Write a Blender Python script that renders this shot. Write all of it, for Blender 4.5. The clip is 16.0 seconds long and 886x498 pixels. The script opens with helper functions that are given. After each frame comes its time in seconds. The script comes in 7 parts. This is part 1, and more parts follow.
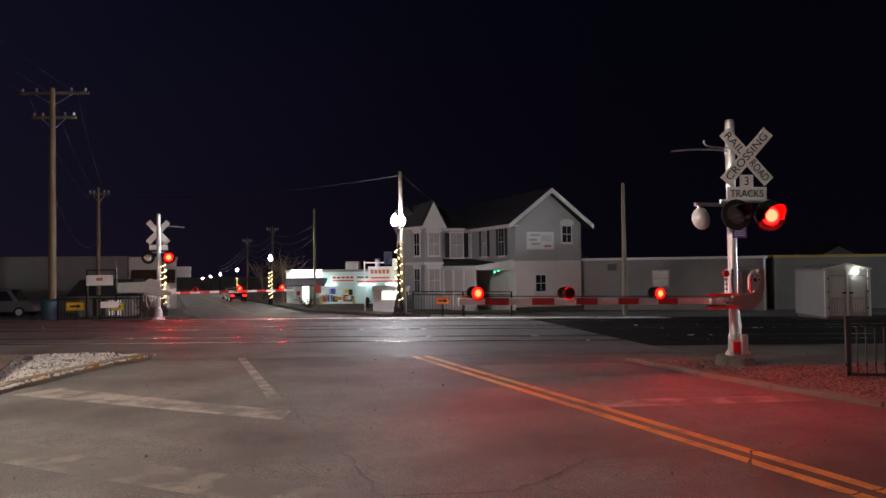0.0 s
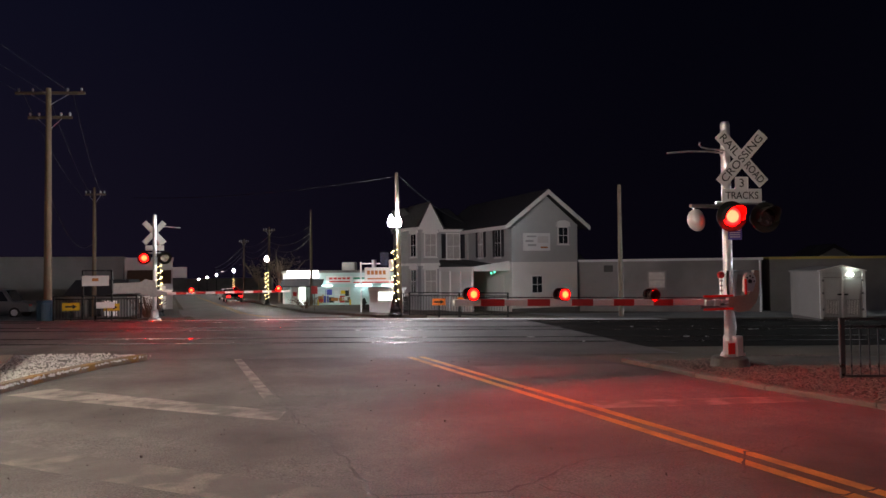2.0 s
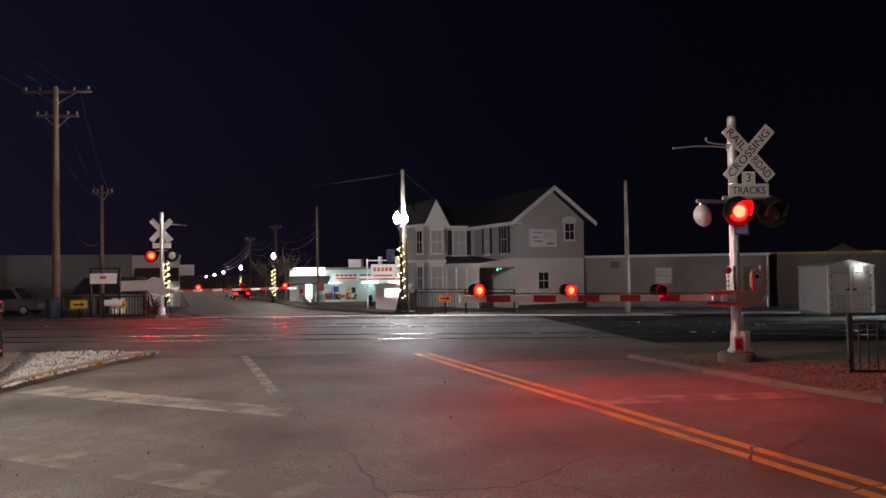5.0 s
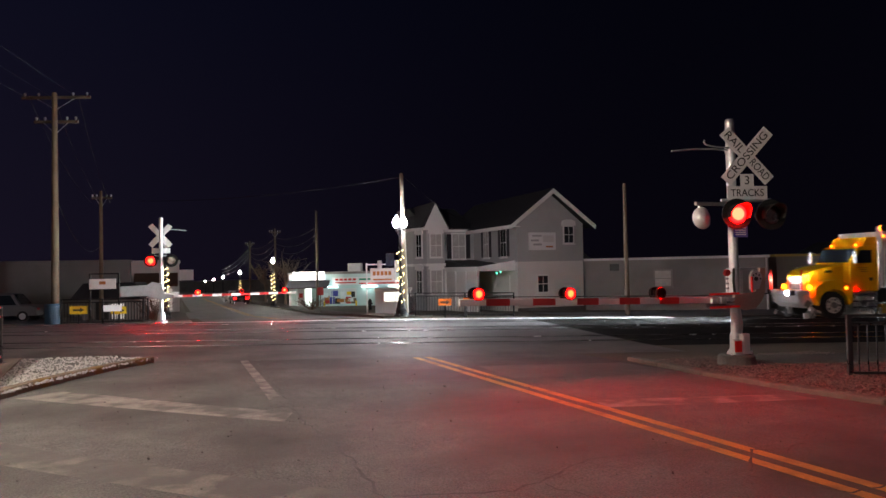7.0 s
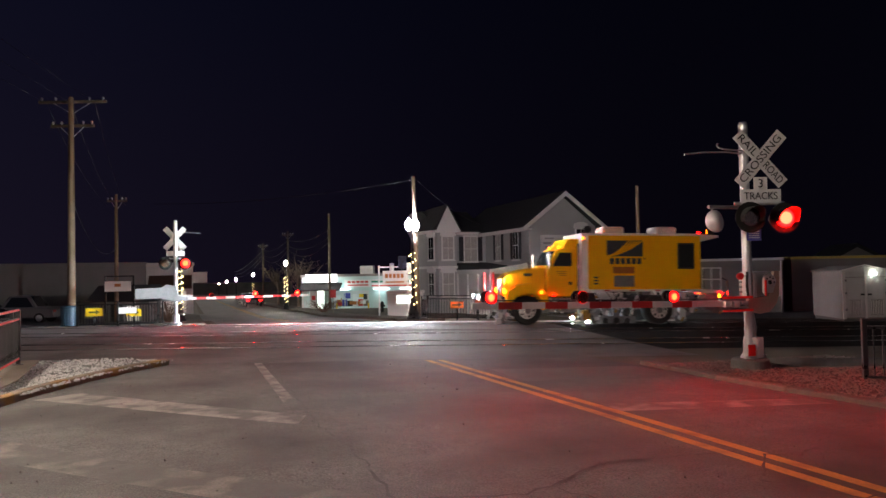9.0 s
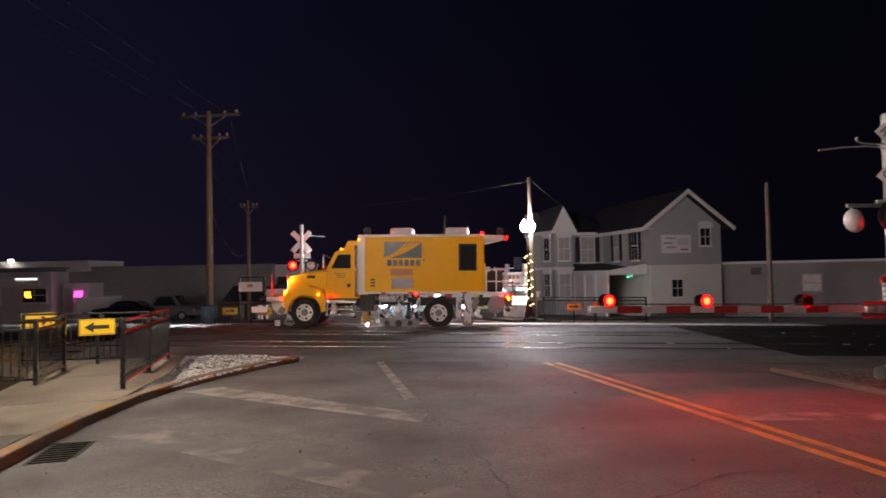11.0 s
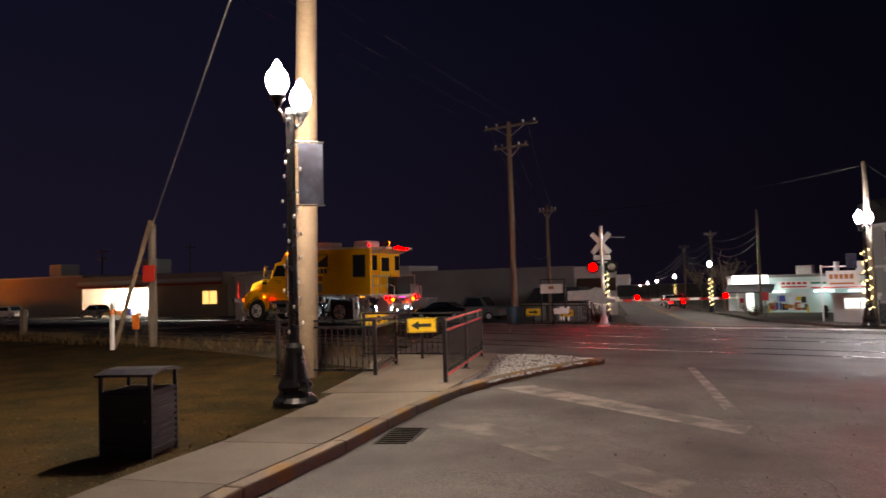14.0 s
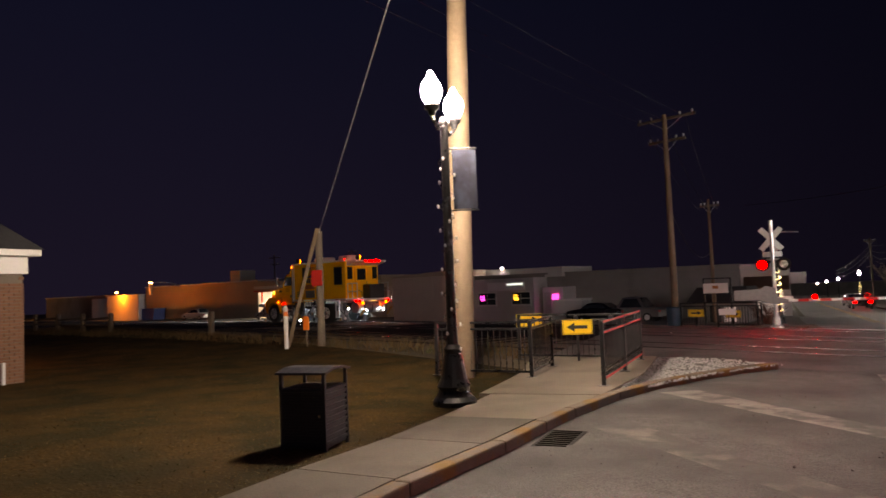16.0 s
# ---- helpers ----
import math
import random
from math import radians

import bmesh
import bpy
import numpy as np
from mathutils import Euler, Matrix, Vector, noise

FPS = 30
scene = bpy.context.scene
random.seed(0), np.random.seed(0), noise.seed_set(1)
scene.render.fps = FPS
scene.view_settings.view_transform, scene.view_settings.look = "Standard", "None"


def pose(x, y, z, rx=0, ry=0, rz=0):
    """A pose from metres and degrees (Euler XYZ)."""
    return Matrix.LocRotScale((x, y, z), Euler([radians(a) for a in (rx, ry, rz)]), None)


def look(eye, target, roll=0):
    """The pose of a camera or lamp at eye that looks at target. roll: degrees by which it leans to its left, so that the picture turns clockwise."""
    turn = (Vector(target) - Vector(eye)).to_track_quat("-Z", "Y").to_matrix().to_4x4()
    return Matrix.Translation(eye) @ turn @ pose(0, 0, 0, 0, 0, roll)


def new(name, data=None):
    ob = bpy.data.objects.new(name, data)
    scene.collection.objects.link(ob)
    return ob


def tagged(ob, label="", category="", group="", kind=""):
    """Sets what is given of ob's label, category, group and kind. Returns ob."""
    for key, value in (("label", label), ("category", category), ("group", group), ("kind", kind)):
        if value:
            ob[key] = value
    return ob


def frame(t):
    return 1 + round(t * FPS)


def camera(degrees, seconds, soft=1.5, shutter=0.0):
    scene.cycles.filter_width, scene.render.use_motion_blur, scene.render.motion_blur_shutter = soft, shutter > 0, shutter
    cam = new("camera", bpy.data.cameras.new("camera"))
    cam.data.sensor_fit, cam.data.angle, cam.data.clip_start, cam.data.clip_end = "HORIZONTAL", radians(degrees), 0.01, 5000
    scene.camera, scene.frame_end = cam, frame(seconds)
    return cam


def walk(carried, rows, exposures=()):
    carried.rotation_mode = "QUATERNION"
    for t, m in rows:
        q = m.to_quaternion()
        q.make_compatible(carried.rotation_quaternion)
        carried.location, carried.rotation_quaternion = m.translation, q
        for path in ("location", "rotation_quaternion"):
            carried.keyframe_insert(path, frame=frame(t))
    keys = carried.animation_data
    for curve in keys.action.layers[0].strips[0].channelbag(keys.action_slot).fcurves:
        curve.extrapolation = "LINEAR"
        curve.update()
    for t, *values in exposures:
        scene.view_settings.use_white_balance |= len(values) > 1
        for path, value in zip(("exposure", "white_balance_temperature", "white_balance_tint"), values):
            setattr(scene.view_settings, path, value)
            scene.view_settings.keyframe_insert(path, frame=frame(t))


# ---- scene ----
cam = camera(64.8, 16.0, shutter=0.5)
PATH = [
    (0, (0.009, 0.008, 1.473), (0.725, 1.874, 1.523), -0.7),
    (0.5, (0.017, -0.006, 1.474), (0.746, 1.855, 1.529), -0.8),
    (1, (0.013, 0.002, 1.468), (0.747, 1.861, 1.525), -0.7),
    (1.5, (0.005, -0.009, 1.48), (0.737, 1.851, 1.535), -0.7),
    (2, (0.013, -0.011, 1.472), (0.738, 1.852, 1.525), -0.6),
    (2.5, (0.012, 0.003, 1.47), (0.73, 1.869, 1.519), -0.6),
    (3, (0.013, -0.001, 1.466), (0.726, 1.867, 1.513), -0.6),
    (3.5, (0.018, 0.005, 1.471), (0.727, 1.874, 1.514), -0.8),
    (4, (0.021, -0.007, 1.468), (0.729, 1.863, 1.51), -0.8),
    (6.5, (0.026, -0.014, 1.468), (0.735, 1.855, 1.519), -1.0),
    (7, (0.022, -0.019, 1.471), (0.732, 1.85, 1.525), -1.1),
    (7.5, (0.02, -0.015, 1.474), (0.73, 1.854, 1.529), -1.1),
    (8, (0.018, -0.036, 1.477), (0.726, 1.834, 1.533), -1.1),
    (8.2, (0.019, -0.026, 1.478), (0.725, 1.844, 1.535), -1.1),
    (10.3, (-0.054, -0.147, 1.522), (0.464, 1.783, 1.588), -1.0),
    (10.5, (-0.061, -0.156, 1.527), (0.416, 1.785, 1.593), -1.0),
    (11, (-0.067, -0.195, 1.526), (0.294, 1.771, 1.595), -1.1),
    (11.5, (-0.072, -0.187, 1.528), (0.158, 1.799, 1.601), -1.1),
    (12, (-0.089, -0.201, 1.535), (-0.003, 1.796, 1.612), -1.1),
    (12.5, (-0.12, -0.192, 1.539), (-0.181, 1.806, 1.618), -1.2),
    (13, (-0.16, -0.19, 1.533), (-0.365, 1.797, 1.617), -1.4),
    (13.5, (-0.161, -0.204, 1.528), (-0.507, 1.763, 1.617), -1.6),
    (14, (-0.181, -0.198, 1.525), (-0.651, 1.744, 1.62), -1.7),
    (14.5, (-0.186, -0.216, 1.53), (-0.769, 1.695, 1.631), -1.9),
    (15, (-0.181, -0.229, 1.529), (-0.87, 1.646, 1.638), -2.1),
    (15.5, (-0.2, -0.244, 1.534), (-0.985, 1.591, 1.646), -2.1),
    (16, (-0.191, -0.272, 1.543), (-1.067, 1.523, 1.656), -2.3),
]
# the clip's camera darkens and warms a little as it turns towards the near street lamp
EXPOSURE = [(0, 0.92, 6500, 10), (8.2, 0.92, 6500, 10), (10.5, 0.9, 6500, 10), (12, 0.82, 6500, 10), (13.5, 0.7, 6800, 14), (16, 0.72, 7200, 15)]
walk(cam, [(t, look(eye, to, roll)) for t, eye, to, roll in PATH], EXPOSURE)


# ---- world and exposure ----
world = bpy.data.worlds.new("night_sky")
scene.world = world
world.use_nodes = True
wn = world.node_tree.nodes
wl = world.node_tree.links
wbg = wn["Background"]
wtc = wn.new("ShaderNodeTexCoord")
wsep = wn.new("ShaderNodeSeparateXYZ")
wramp = wn.new("ShaderNodeValToRGB")
wl.new(wtc.outputs["Generated"], wsep.inputs[0])
wl.new(wsep.outputs["Z"], wramp.inputs[0])
wramp.color_ramp.elements[0].color = (0.0023, 0.0017, 0.0040, 1)
wramp.color_ramp.elements[1].position = 0.45
wramp.color_ramp.elements[1].color = (0.0009, 0.0011, 0.0034, 1)
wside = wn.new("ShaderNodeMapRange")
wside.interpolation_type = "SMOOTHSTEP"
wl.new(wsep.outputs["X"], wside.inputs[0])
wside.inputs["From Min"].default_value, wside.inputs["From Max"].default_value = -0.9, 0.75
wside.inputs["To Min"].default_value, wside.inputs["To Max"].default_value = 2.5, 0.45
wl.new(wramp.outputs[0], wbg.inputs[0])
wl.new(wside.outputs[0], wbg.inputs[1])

# ---- plan: the tracks run askew to the road; a = along them to the right, s = across them ----
CA, SA = 0.9701, 0.2425
TURN = -14.04


def G(x, y):
    """Height of the ground: it falls away from the camera, and along the tracks to the right."""
    s, a = SA * x + CA * y, CA * x - SA * y
    fall = np.interp(s, [-60, 0, 25.2, 30, 45, 110, 500], [1.05, 0, -0.45, -0.60, -1.33, -2.9, -11])
    side = np.interp(a, [-60, -25, -12, 0, 18, 60], [0.40, 0.38, 0.20, 0, -0.33, -0.45])
    dip = -0.075 * np.interp(x, [-4.6, -1.8], [1, 0]) * np.interp(y, [4.5, 8, 12, 15], [0, 1, 1, 0])
    if a > 0:
        keep = np.interp(s, [8, 16, 32, 48], [0.18, 1, 1, 0.3])
    else:
        keep = np.interp(s, [8, 16, 26.6, 29, 48], [0.18, 1, 1, 0.1, 0.1])
    return float(dip + fall + side * keep)


def P(a, s):
    return CA * a + SA * s, -SA * a + CA * s


# ---- materials ----
def mat(name, color, rough=0.6, metal=0.0, vary=0.25, scale=3.0, bump=0.0, fine=60.0, spots=None, spot_scale=1.2, rand=0.0, coat=0.0, lo=0.48, hi=0.66, grit=0.62, spec=0.5):
    m = bpy.data.materials.new(name)
    m.use_nodes = True
    nt = m.node_tree
    nd, ln = nt.nodes, nt.links
    b = nd["Principled BSDF"]
    b.inputs["Roughness"].default_value = rough
    b.inputs["Metallic"].default_value = metal
    b.inputs["Coat Weight"].default_value = coat
    tc = nd.new("ShaderNodeTexCoord")
    n1 = nd.new("ShaderNodeTexNoise")
    n1.inputs["Scale"].default_value, n1.inputs["Detail"].default_value = scale, 9
    n1.inputs["Roughness"].default_value = grit
    b.inputs["Specular IOR Level"].default_value = spec
    n2 = nd.new("ShaderNodeTexNoise")
    n2.inputs["Scale"].default_value, n2.inputs["Detail"].default_value = fine, 3
    ln.new(tc.outputs["Object"], n1.inputs["Vector"])
    ln.new(tc.outputs["Object"], n2.inputs["Vector"])
    add = nd.new("ShaderNodeMath")
    add.operation = "ADD"
    ln.new(n1.outputs[0], add.inputs[0])
    ln.new(n2.outputs[0], add.inputs[1])
    last = add.outputs[0]
    if rand:
        oi = nd.new("ShaderNodeObjectInfo")
        mr = nd.new("ShaderNodeMath")
        mr.operation = "MULTIPLY_ADD"
        ln.new(oi.outputs["Random"], mr.inputs[0])
        mr.inputs[1].default_value = rand
        ln.new(last, mr.inputs[2])
        last = mr.outputs[0]
    mp = nd.new("ShaderNodeMapRange")
    mp.inputs["From Min"].default_value, mp.inputs["From Max"].default_value = 0.6, 1.4
    mp.inputs["To Min"].default_value, mp.inputs["To Max"].default_value = 1 - vary, 1 + vary
    ln.new(last, mp.inputs[0])
    mix = nd.new("ShaderNodeVectorMath")
    mix.operation = "SCALE"
    mix.inputs[0].default_value = color
    ln.new(mp.outputs[0], mix.inputs["Scale"])
    col = mix.outputs[0]
    if spots:
        n3 = nd.new("ShaderNodeTexNoise")
        n3.inputs["Scale"].default_value, n3.inputs["Detail"].default_value = spot_scale, 5
        ln.new(tc.outputs["Object"], n3.inputs["Vector"])
        rp = nd.new("ShaderNodeMapRange")
        rp.inputs["From Min"].default_value, rp.inputs["From Max"].default_value = lo, hi
        ln.new(n3.outputs[0], rp.inputs[0])
        mx = nd.new("ShaderNodeMix")
        mx.data_type = "RGBA"
        ln.new(rp.outputs[0], mx.inputs["Factor"])
        ln.new(col, mx.inputs["A"])
        mx.inputs["B"].default_value = (*spots, 1)
        col = mx.outputs["Result"]
    ln.new(col, b.inputs["Base Color"])
    rr = nd.new("ShaderNodeMapRange")
    rr.inputs["From Min"].default_value, rr.inputs["From Max"].default_value = 0.3, 0.7
    rr.inputs["To Min"].default_value, rr.inputs["To Max"].default_value = max(0.03, rough - 0.12), min(1, rough + 0.12)
    ln.new(n1.outputs[0], rr.inputs[0])
    ln.new(rr.outputs[0], b.inputs["Roughness"])
    if bump:
        bp = nd.new("ShaderNodeBump")
        bp.inputs["Strength"].default_value, bp.inputs["Distance"].default_value = bump, 0.02
        ln.new(n2.outputs[0], bp.inputs["Height"])
        ln.new(bp.outputs[0], b.inputs["Normal"])
    return m


def glow(name, color, strength):
    m = bpy.data.materials.new(name)
    m.use_nodes = True
    b = m.node_tree.nodes["Principled BSDF"]
    b.inputs["Base Color"].default_value = (*color, 1)
    b.inputs["Emission Color"].default_value = (*color, 1)
    b.inputs["Emission Strength"].default_value = strength
    return m


def glass(name, color=(0.02, 0.025, 0.03), rough=0.06):
    m = bpy.data.materials.new(name)
    m.use_nodes = True
    b = m.node_tree.nodes["Principled BSDF"]
    b.inputs["Base Color"].default_value = (*color, 1)
    b.inputs["Roughness"].default_value = rough
    b.inputs["IOR"].default_value = 1.5
    return m


M = dict(
    asphalt=mat("asphalt", (0.112, 0.107, 0.105), 0.8, 0, 0.9, 2.2, 0.5, 60, (0.058, 0.055, 0.054), 0.42, 0, 0, 0.45, 0.62, 0.8, 0.35),
    asphalt_old=mat("asphalt_old", (0.18, 0.17, 0.168), 0.66, 0, 0.5, 1.6, 0.4, 50, (0.10, 0.096, 0.095), 0.7, 0, 0, 0.48, 0.66, 0.75, 0.4),
    deck=mat("crossing_asphalt", (0.135, 0.126, 0.126), 0.72, 0, 0.6, 1.8, 0.5, 45, (0.085, 0.08, 0.08), 0.6, 0, 0, 0.46, 0.64, 0.78, 0.18),
    patch=mat("asphalt_patch", (0.085, 0.08, 0.078), 0.7, 0, 0.25, 2.0, 0.25, 80),
    crack=mat("tar_crack", (0.018, 0.017, 0.017), 0.6, 0, 0.2, 8, 0.1, 80),
    dirt=mat("winter_ground", (0.085, 0.065, 0.042), 0.95, 0, 0.4, 0.6, 0.6, 25, (0.05, 0.045, 0.028), 0.35),
    lawn=mat("dry_lawn", (0.054, 0.032, 0.0095), 0.95, 0, 0.8, 2.0, 0.9, 30, (0.024, 0.019, 0.007), 1.1, 0, 0, 0.42, 0.6, 0.8, 0.1),
    blade=mat("dry_grass", (0.11, 0.07, 0.026), 0.9, 0, 0.4, 2.0, 0, 30, (0.04, 0.042, 0.016), 0.8),
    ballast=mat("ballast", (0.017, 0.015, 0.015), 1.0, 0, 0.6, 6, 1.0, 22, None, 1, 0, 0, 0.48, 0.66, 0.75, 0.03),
    stone=mat("stone", (0.3, 0.3, 0.3), 0.9, 0, 0.35, 9, 0.3, 60, None, 1, 0.5),
    gravel=mat("pale_gravel", (0.23, 0.23, 0.235), 0.95, 0, 0.9, 9, 1.0, 28, (0.12, 0.118, 0.116), 2.2, 0, 0, 0.45, 0.62, 0.8, 0.2),
    mulch=mat("wood_mulch", (0.105, 0.08, 0.075), 0.95, 0, 0.8, 8, 1.0, 20, None, 1, 0, 0, 0.48, 0.66, 0.8, 0.1),
    chip=mat("mulch_chip", (0.17, 0.13, 0.12), 0.95, 0, 0.6, 14, 0.3, 40, None, 1, 0, 0, 0.48, 0.66, 0.7, 0.1),
    apron=mat("lamplit_apron", (0.48, 0.48, 0.48), 0.7, 0, 0.2, 1.3, 0.2, 50, (0.38, 0.375, 0.37), 1.0),
    concrete=mat("concrete", (0.108, 0.091, 0.076), 0.88, 0, 0.4, 1.3, 0.2, 70, (0.075, 0.062, 0.052), 0.8, 0.2),
    concrete_pale=mat("paler_concrete", (0.22, 0.187, 0.15), 0.88, 0, 0.15, 1.1, 0.15, 70, (0.165, 0.14, 0.11), 0.7, 0.1),
    kerb=mat("kerb_stone", (0.15, 0.115, 0.085), 0.85, 0, 0.25, 3, 0.3, 50, (0.22, 0.125, 0.035), 2.6, 0.2, 0, 0.52, 0.62),
    footing=mat("footing", (0.11, 0.105, 0.1), 0.9, 0, 0.3, 3, 0.3, 40),
    paint_white=mat("worn_white_paint", (0.25, 0.235, 0.215), 0.75, 0, 0.5, 4, 0.3, 50, (0.115, 0.108, 0.104), 3.2, 0, 0, 0.40, 0.58, 0.75, 0.3),
    paint_faint=mat("faint_white_paint", (0.19, 0.176, 0.158), 0.78, 0, 0.5, 4, 0.3, 50, (0.105, 0.10, 0.098), 2.2, 0, 0, 0.36, 0.50, 0.75, 0.3),
    paint_yellow=mat("yellow_paint", (0.50, 0.29, 0.055), 0.65, 0, 0.45, 3, 0.25, 50, (0.26, 0.16, 0.06), 3.0, 0, 0, 0.45, 0.66, 0.75, 0.3),
    # Red strips and markers, and the painted red glints on the near railing.
    red_strip=mat("red_strip_and_glint", (0.92, 0.025, 0.02), 0.4, 0, 0.08, 5, 0, 60),
    steel=mat("galvanised_steel", (0.62, 0.63, 0.64), 0.38, 0.85, 0.15, 6, 0.05, 60),
    alu=mat("painted_aluminium", (0.66, 0.67, 0.68), 0.4, 0.3, 0.12, 4, 0, 60),
    rail=mat("rail_steel", (0.14, 0.12, 0.11), 0.55, 0.6, 0.3, 5, 0.1, 50),
    rail_head=mat("polished_rail_head", (0.62, 0.60, 0.58), 0.19, 1.0, 0.15, 3, 0, 50),
    rubber_deck=mat("flangeway_rubber", (0.02, 0.02, 0.02), 0.6, 0, 0.2, 8, 0.2, 50),
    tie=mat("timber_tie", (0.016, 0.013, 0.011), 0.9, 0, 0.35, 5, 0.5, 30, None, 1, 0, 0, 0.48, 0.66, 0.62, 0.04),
    black=mat("black_paint", (0.012, 0.012, 0.014), 0.32, 0, 0.25, 6, 0.05, 60),
    black_matt=mat("black_matt", (0.005, 0.005, 0.005), 0.9, 0, 0.25, 6, 0.05, 60),
    blue_skip=mat("blue_steel", (0.02, 0.06, 0.24), 0.5, 0, 0.2, 3, 0.05, 40),
    bin_paint=mat("blue_black_paint", (0.014, 0.015, 0.026), 0.38, 0, 0.3, 6, 0.05, 60),
    blue_bin=mat("blue_plastic", (0.03, 0.07, 0.12), 0.45, 0, 0.15, 5, 0, 60),
    white_sheet=mat("white_reflective", (0.74, 0.74, 0.74), 0.5, 0, 0.06, 5, 0, 60),
    red_sheet=mat("red_reflective", (0.5, 0.02, 0.02), 0.45, 0, 0.1, 5, 0, 60),
    letter=mat("black_letter", (0.015, 0.015, 0.015), 0.6, 0, 0.1, 5, 0, 60),
    sign_yellow=mat("sign_yellow", (0.74, 0.48, 0.01), 0.45, 0, 0.06, 5, 0, 60),
    sign_orange=mat("sign_orange", (0.85, 0.2, 0.02), 0.45, 0, 0.06, 5, 0, 60),
    sign_blue=mat("sign_blue", (0.06, 0.06, 0.32), 0.5, 0, 0.06, 5, 0, 60),
    wood=mat("weathered_pole", (0.18, 0.13, 0.085), 0.85, 0, 0.35, 2.5, 0.4, 40, (0.15, 0.11, 0.075), 1.5),
    wood_old=mat("grey_timber", (0.16, 0.13, 0.10), 0.9, 0, 0.35, 3, 0.4, 40),
    siding=mat("grey_siding", (0.40, 0.41, 0.41), 0.75, 0, 0.1, 1.5, 0.1, 40),
    stucco=mat("white_stucco", (0.70, 0.69, 0.66), 0.85, 0, 0.08, 1.2, 0.15, 40),
    trim=mat("white_trim", (0.74, 0.74, 0.72), 0.6, 0, 0.06, 3, 0, 40),
    shingle=mat("dark_shingle", (0.03, 0.03, 0.034), 0.9, 0, 0.4, 4, 0.5, 22),
    shutter=mat("dark_shutter", (0.02, 0.02, 0.028), 0.5, 0, 0.2, 4, 0, 40),
    wall_dark=mat("dark_wall", (0.25, 0.24, 0.235), 0.85, 0, 0.18, 0.7, 0.2, 30, (0.19, 0.18, 0.175), 0.3),
    wall_tan=mat("tan_wall", (0.52, 0.41, 0.32), 0.85, 0, 0.15, 0.6, 0.15, 30),
    wall_grey=mat("pale_metal_wall", (0.6, 0.585, 0.575), 0.5, 0, 0.12, 0.8, 0.05, 30),
    wall_pink=mat("pink_grey_panel", (0.66, 0.53, 0.47), 0.45, 0, 0.1, 0.8, 0.05, 30),
    window_amber=glow("amber_window", (1.0, 0.62, 0.18), 0.9),
    wall_pale=mat("pale_block", (0.62, 0.63, 0.63), 0.8, 0, 0.08, 0.8, 0.1, 30),
    wall_yellow=mat("yellow_wall", (0.55, 0.43, 0.12), 0.8, 0, 0.1, 1, 0.1, 30),
    brick=mat("red_brick", (0.15, 0.075, 0.045), 0.85, 0, 0.3, 6, 0.35, 40, None, 1, 0.5),
    mortar=mat("mortar", (0.16, 0.135, 0.11), 0.95, 0, 0.2, 5, 0.4, 40),
    pane=glass("window_glass"),
    pane_blind=mat("blind_behind_glass", (0.45, 0.44, 0.42), 0.25, 0, 0.1, 3, 0, 40),
    truck=mat("truck_yellow", (0.98, 0.52, 0.006), 0.4, 0, 0.06, 2, 0, 50, None, 1, 0, 0.12),
    truck_white=mat("white_panel", (0.72, 0.72, 0.72), 0.35, 0, 0.06, 2, 0, 50),
    truck_dark=mat("chassis_black", (0.02, 0.02, 0.021), 0.5, 0, 0.3, 5, 0.1, 50),
    logo=mat("logo_slate", (0.045, 0.05, 0.06), 0.4, 0, 0.1, 5, 0, 50),
    decal=mat("decal_brown", (0.42, 0.15, 0.03), 0.45, 0, 0.15, 6, 0, 50),
    tyre=mat("tyre", (0.018, 0.018, 0.018), 0.8, 0, 0.25, 8, 0.2, 60),
    chrome=mat("polished_steel", (0.75, 0.75, 0.76), 0.2, 0.95, 0.1, 4, 0, 50),
    grime=mat("greasy_steel", (0.24, 0.25, 0.265), 0.5, 0.5, 0.3, 7, 0.15, 40),
    car_dark=mat("dark_car_paint", (0.014, 0.015, 0.02), 0.22, 0.1, 0.15, 3, 0, 50, None, 1, 0, 0.6),
    car_grey=mat("grey_car_paint", (0.16, 0.16, 0.165), 0.35, 0.0, 0.1, 3, 0, 50, None, 1, 0, 0.4),
    car_silver=mat("silver_car_paint", (0.45, 0.45, 0.44), 0.28, 0.5, 0.1, 3, 0, 50, None, 1, 0, 0.6),
    car_white=mat("white_car_paint", (0.7, 0.7, 0.7), 0.3, 0.0, 0.06, 3, 0, 50, None, 1, 0, 0.6),
    twig=mat("bare_twig", (0.3, 0.24, 0.18), 0.9, 0, 0.4, 5, 0, 30),
    hedge=mat("brown_shrub", (0.10, 0.055, 0.035), 0.95, 0, 0.5, 5, 0, 30),
    wire=mat("cable", (0.01, 0.01, 0.01), 0.6, 0, 0.1, 5, 0, 30),
    banner=mat("banner_cloth", (0.014, 0.016, 0.035), 0.8, 0, 0.5, 3, 0, 12, (0.05, 0.06, 0.10), 3.0),
    lens_off=mat("dark_red_lens", (0.03, 0.002, 0.002), 0.2, 0, 0.2, 20, 0, 60),
    # what gives off light
    white_arm=mat("arm_white", (0.8, 0.79, 0.78), 0.6, 0, 0.12, 4, 0, 60),
    red_arm=mat("arm_red", (0.5, 0.03, 0.03), 0.55, 0, 0.15, 4, 0, 60),
    # The teal light on the shop front is put into this wall colour.
    wall_teal_lit=mat("teal_lit_wall", (0.5, 0.66, 0.66), 0.7, 0, 0.08, 0.8, 0.1, 30),
    stripe_green=mat("green_stripe", (0.015, 0.2, 0.12), 0.5, 0, 0.08, 3, 0, 30),
    globe=glow("lamp_globe", (1.0, 0.85, 0.69), 860),
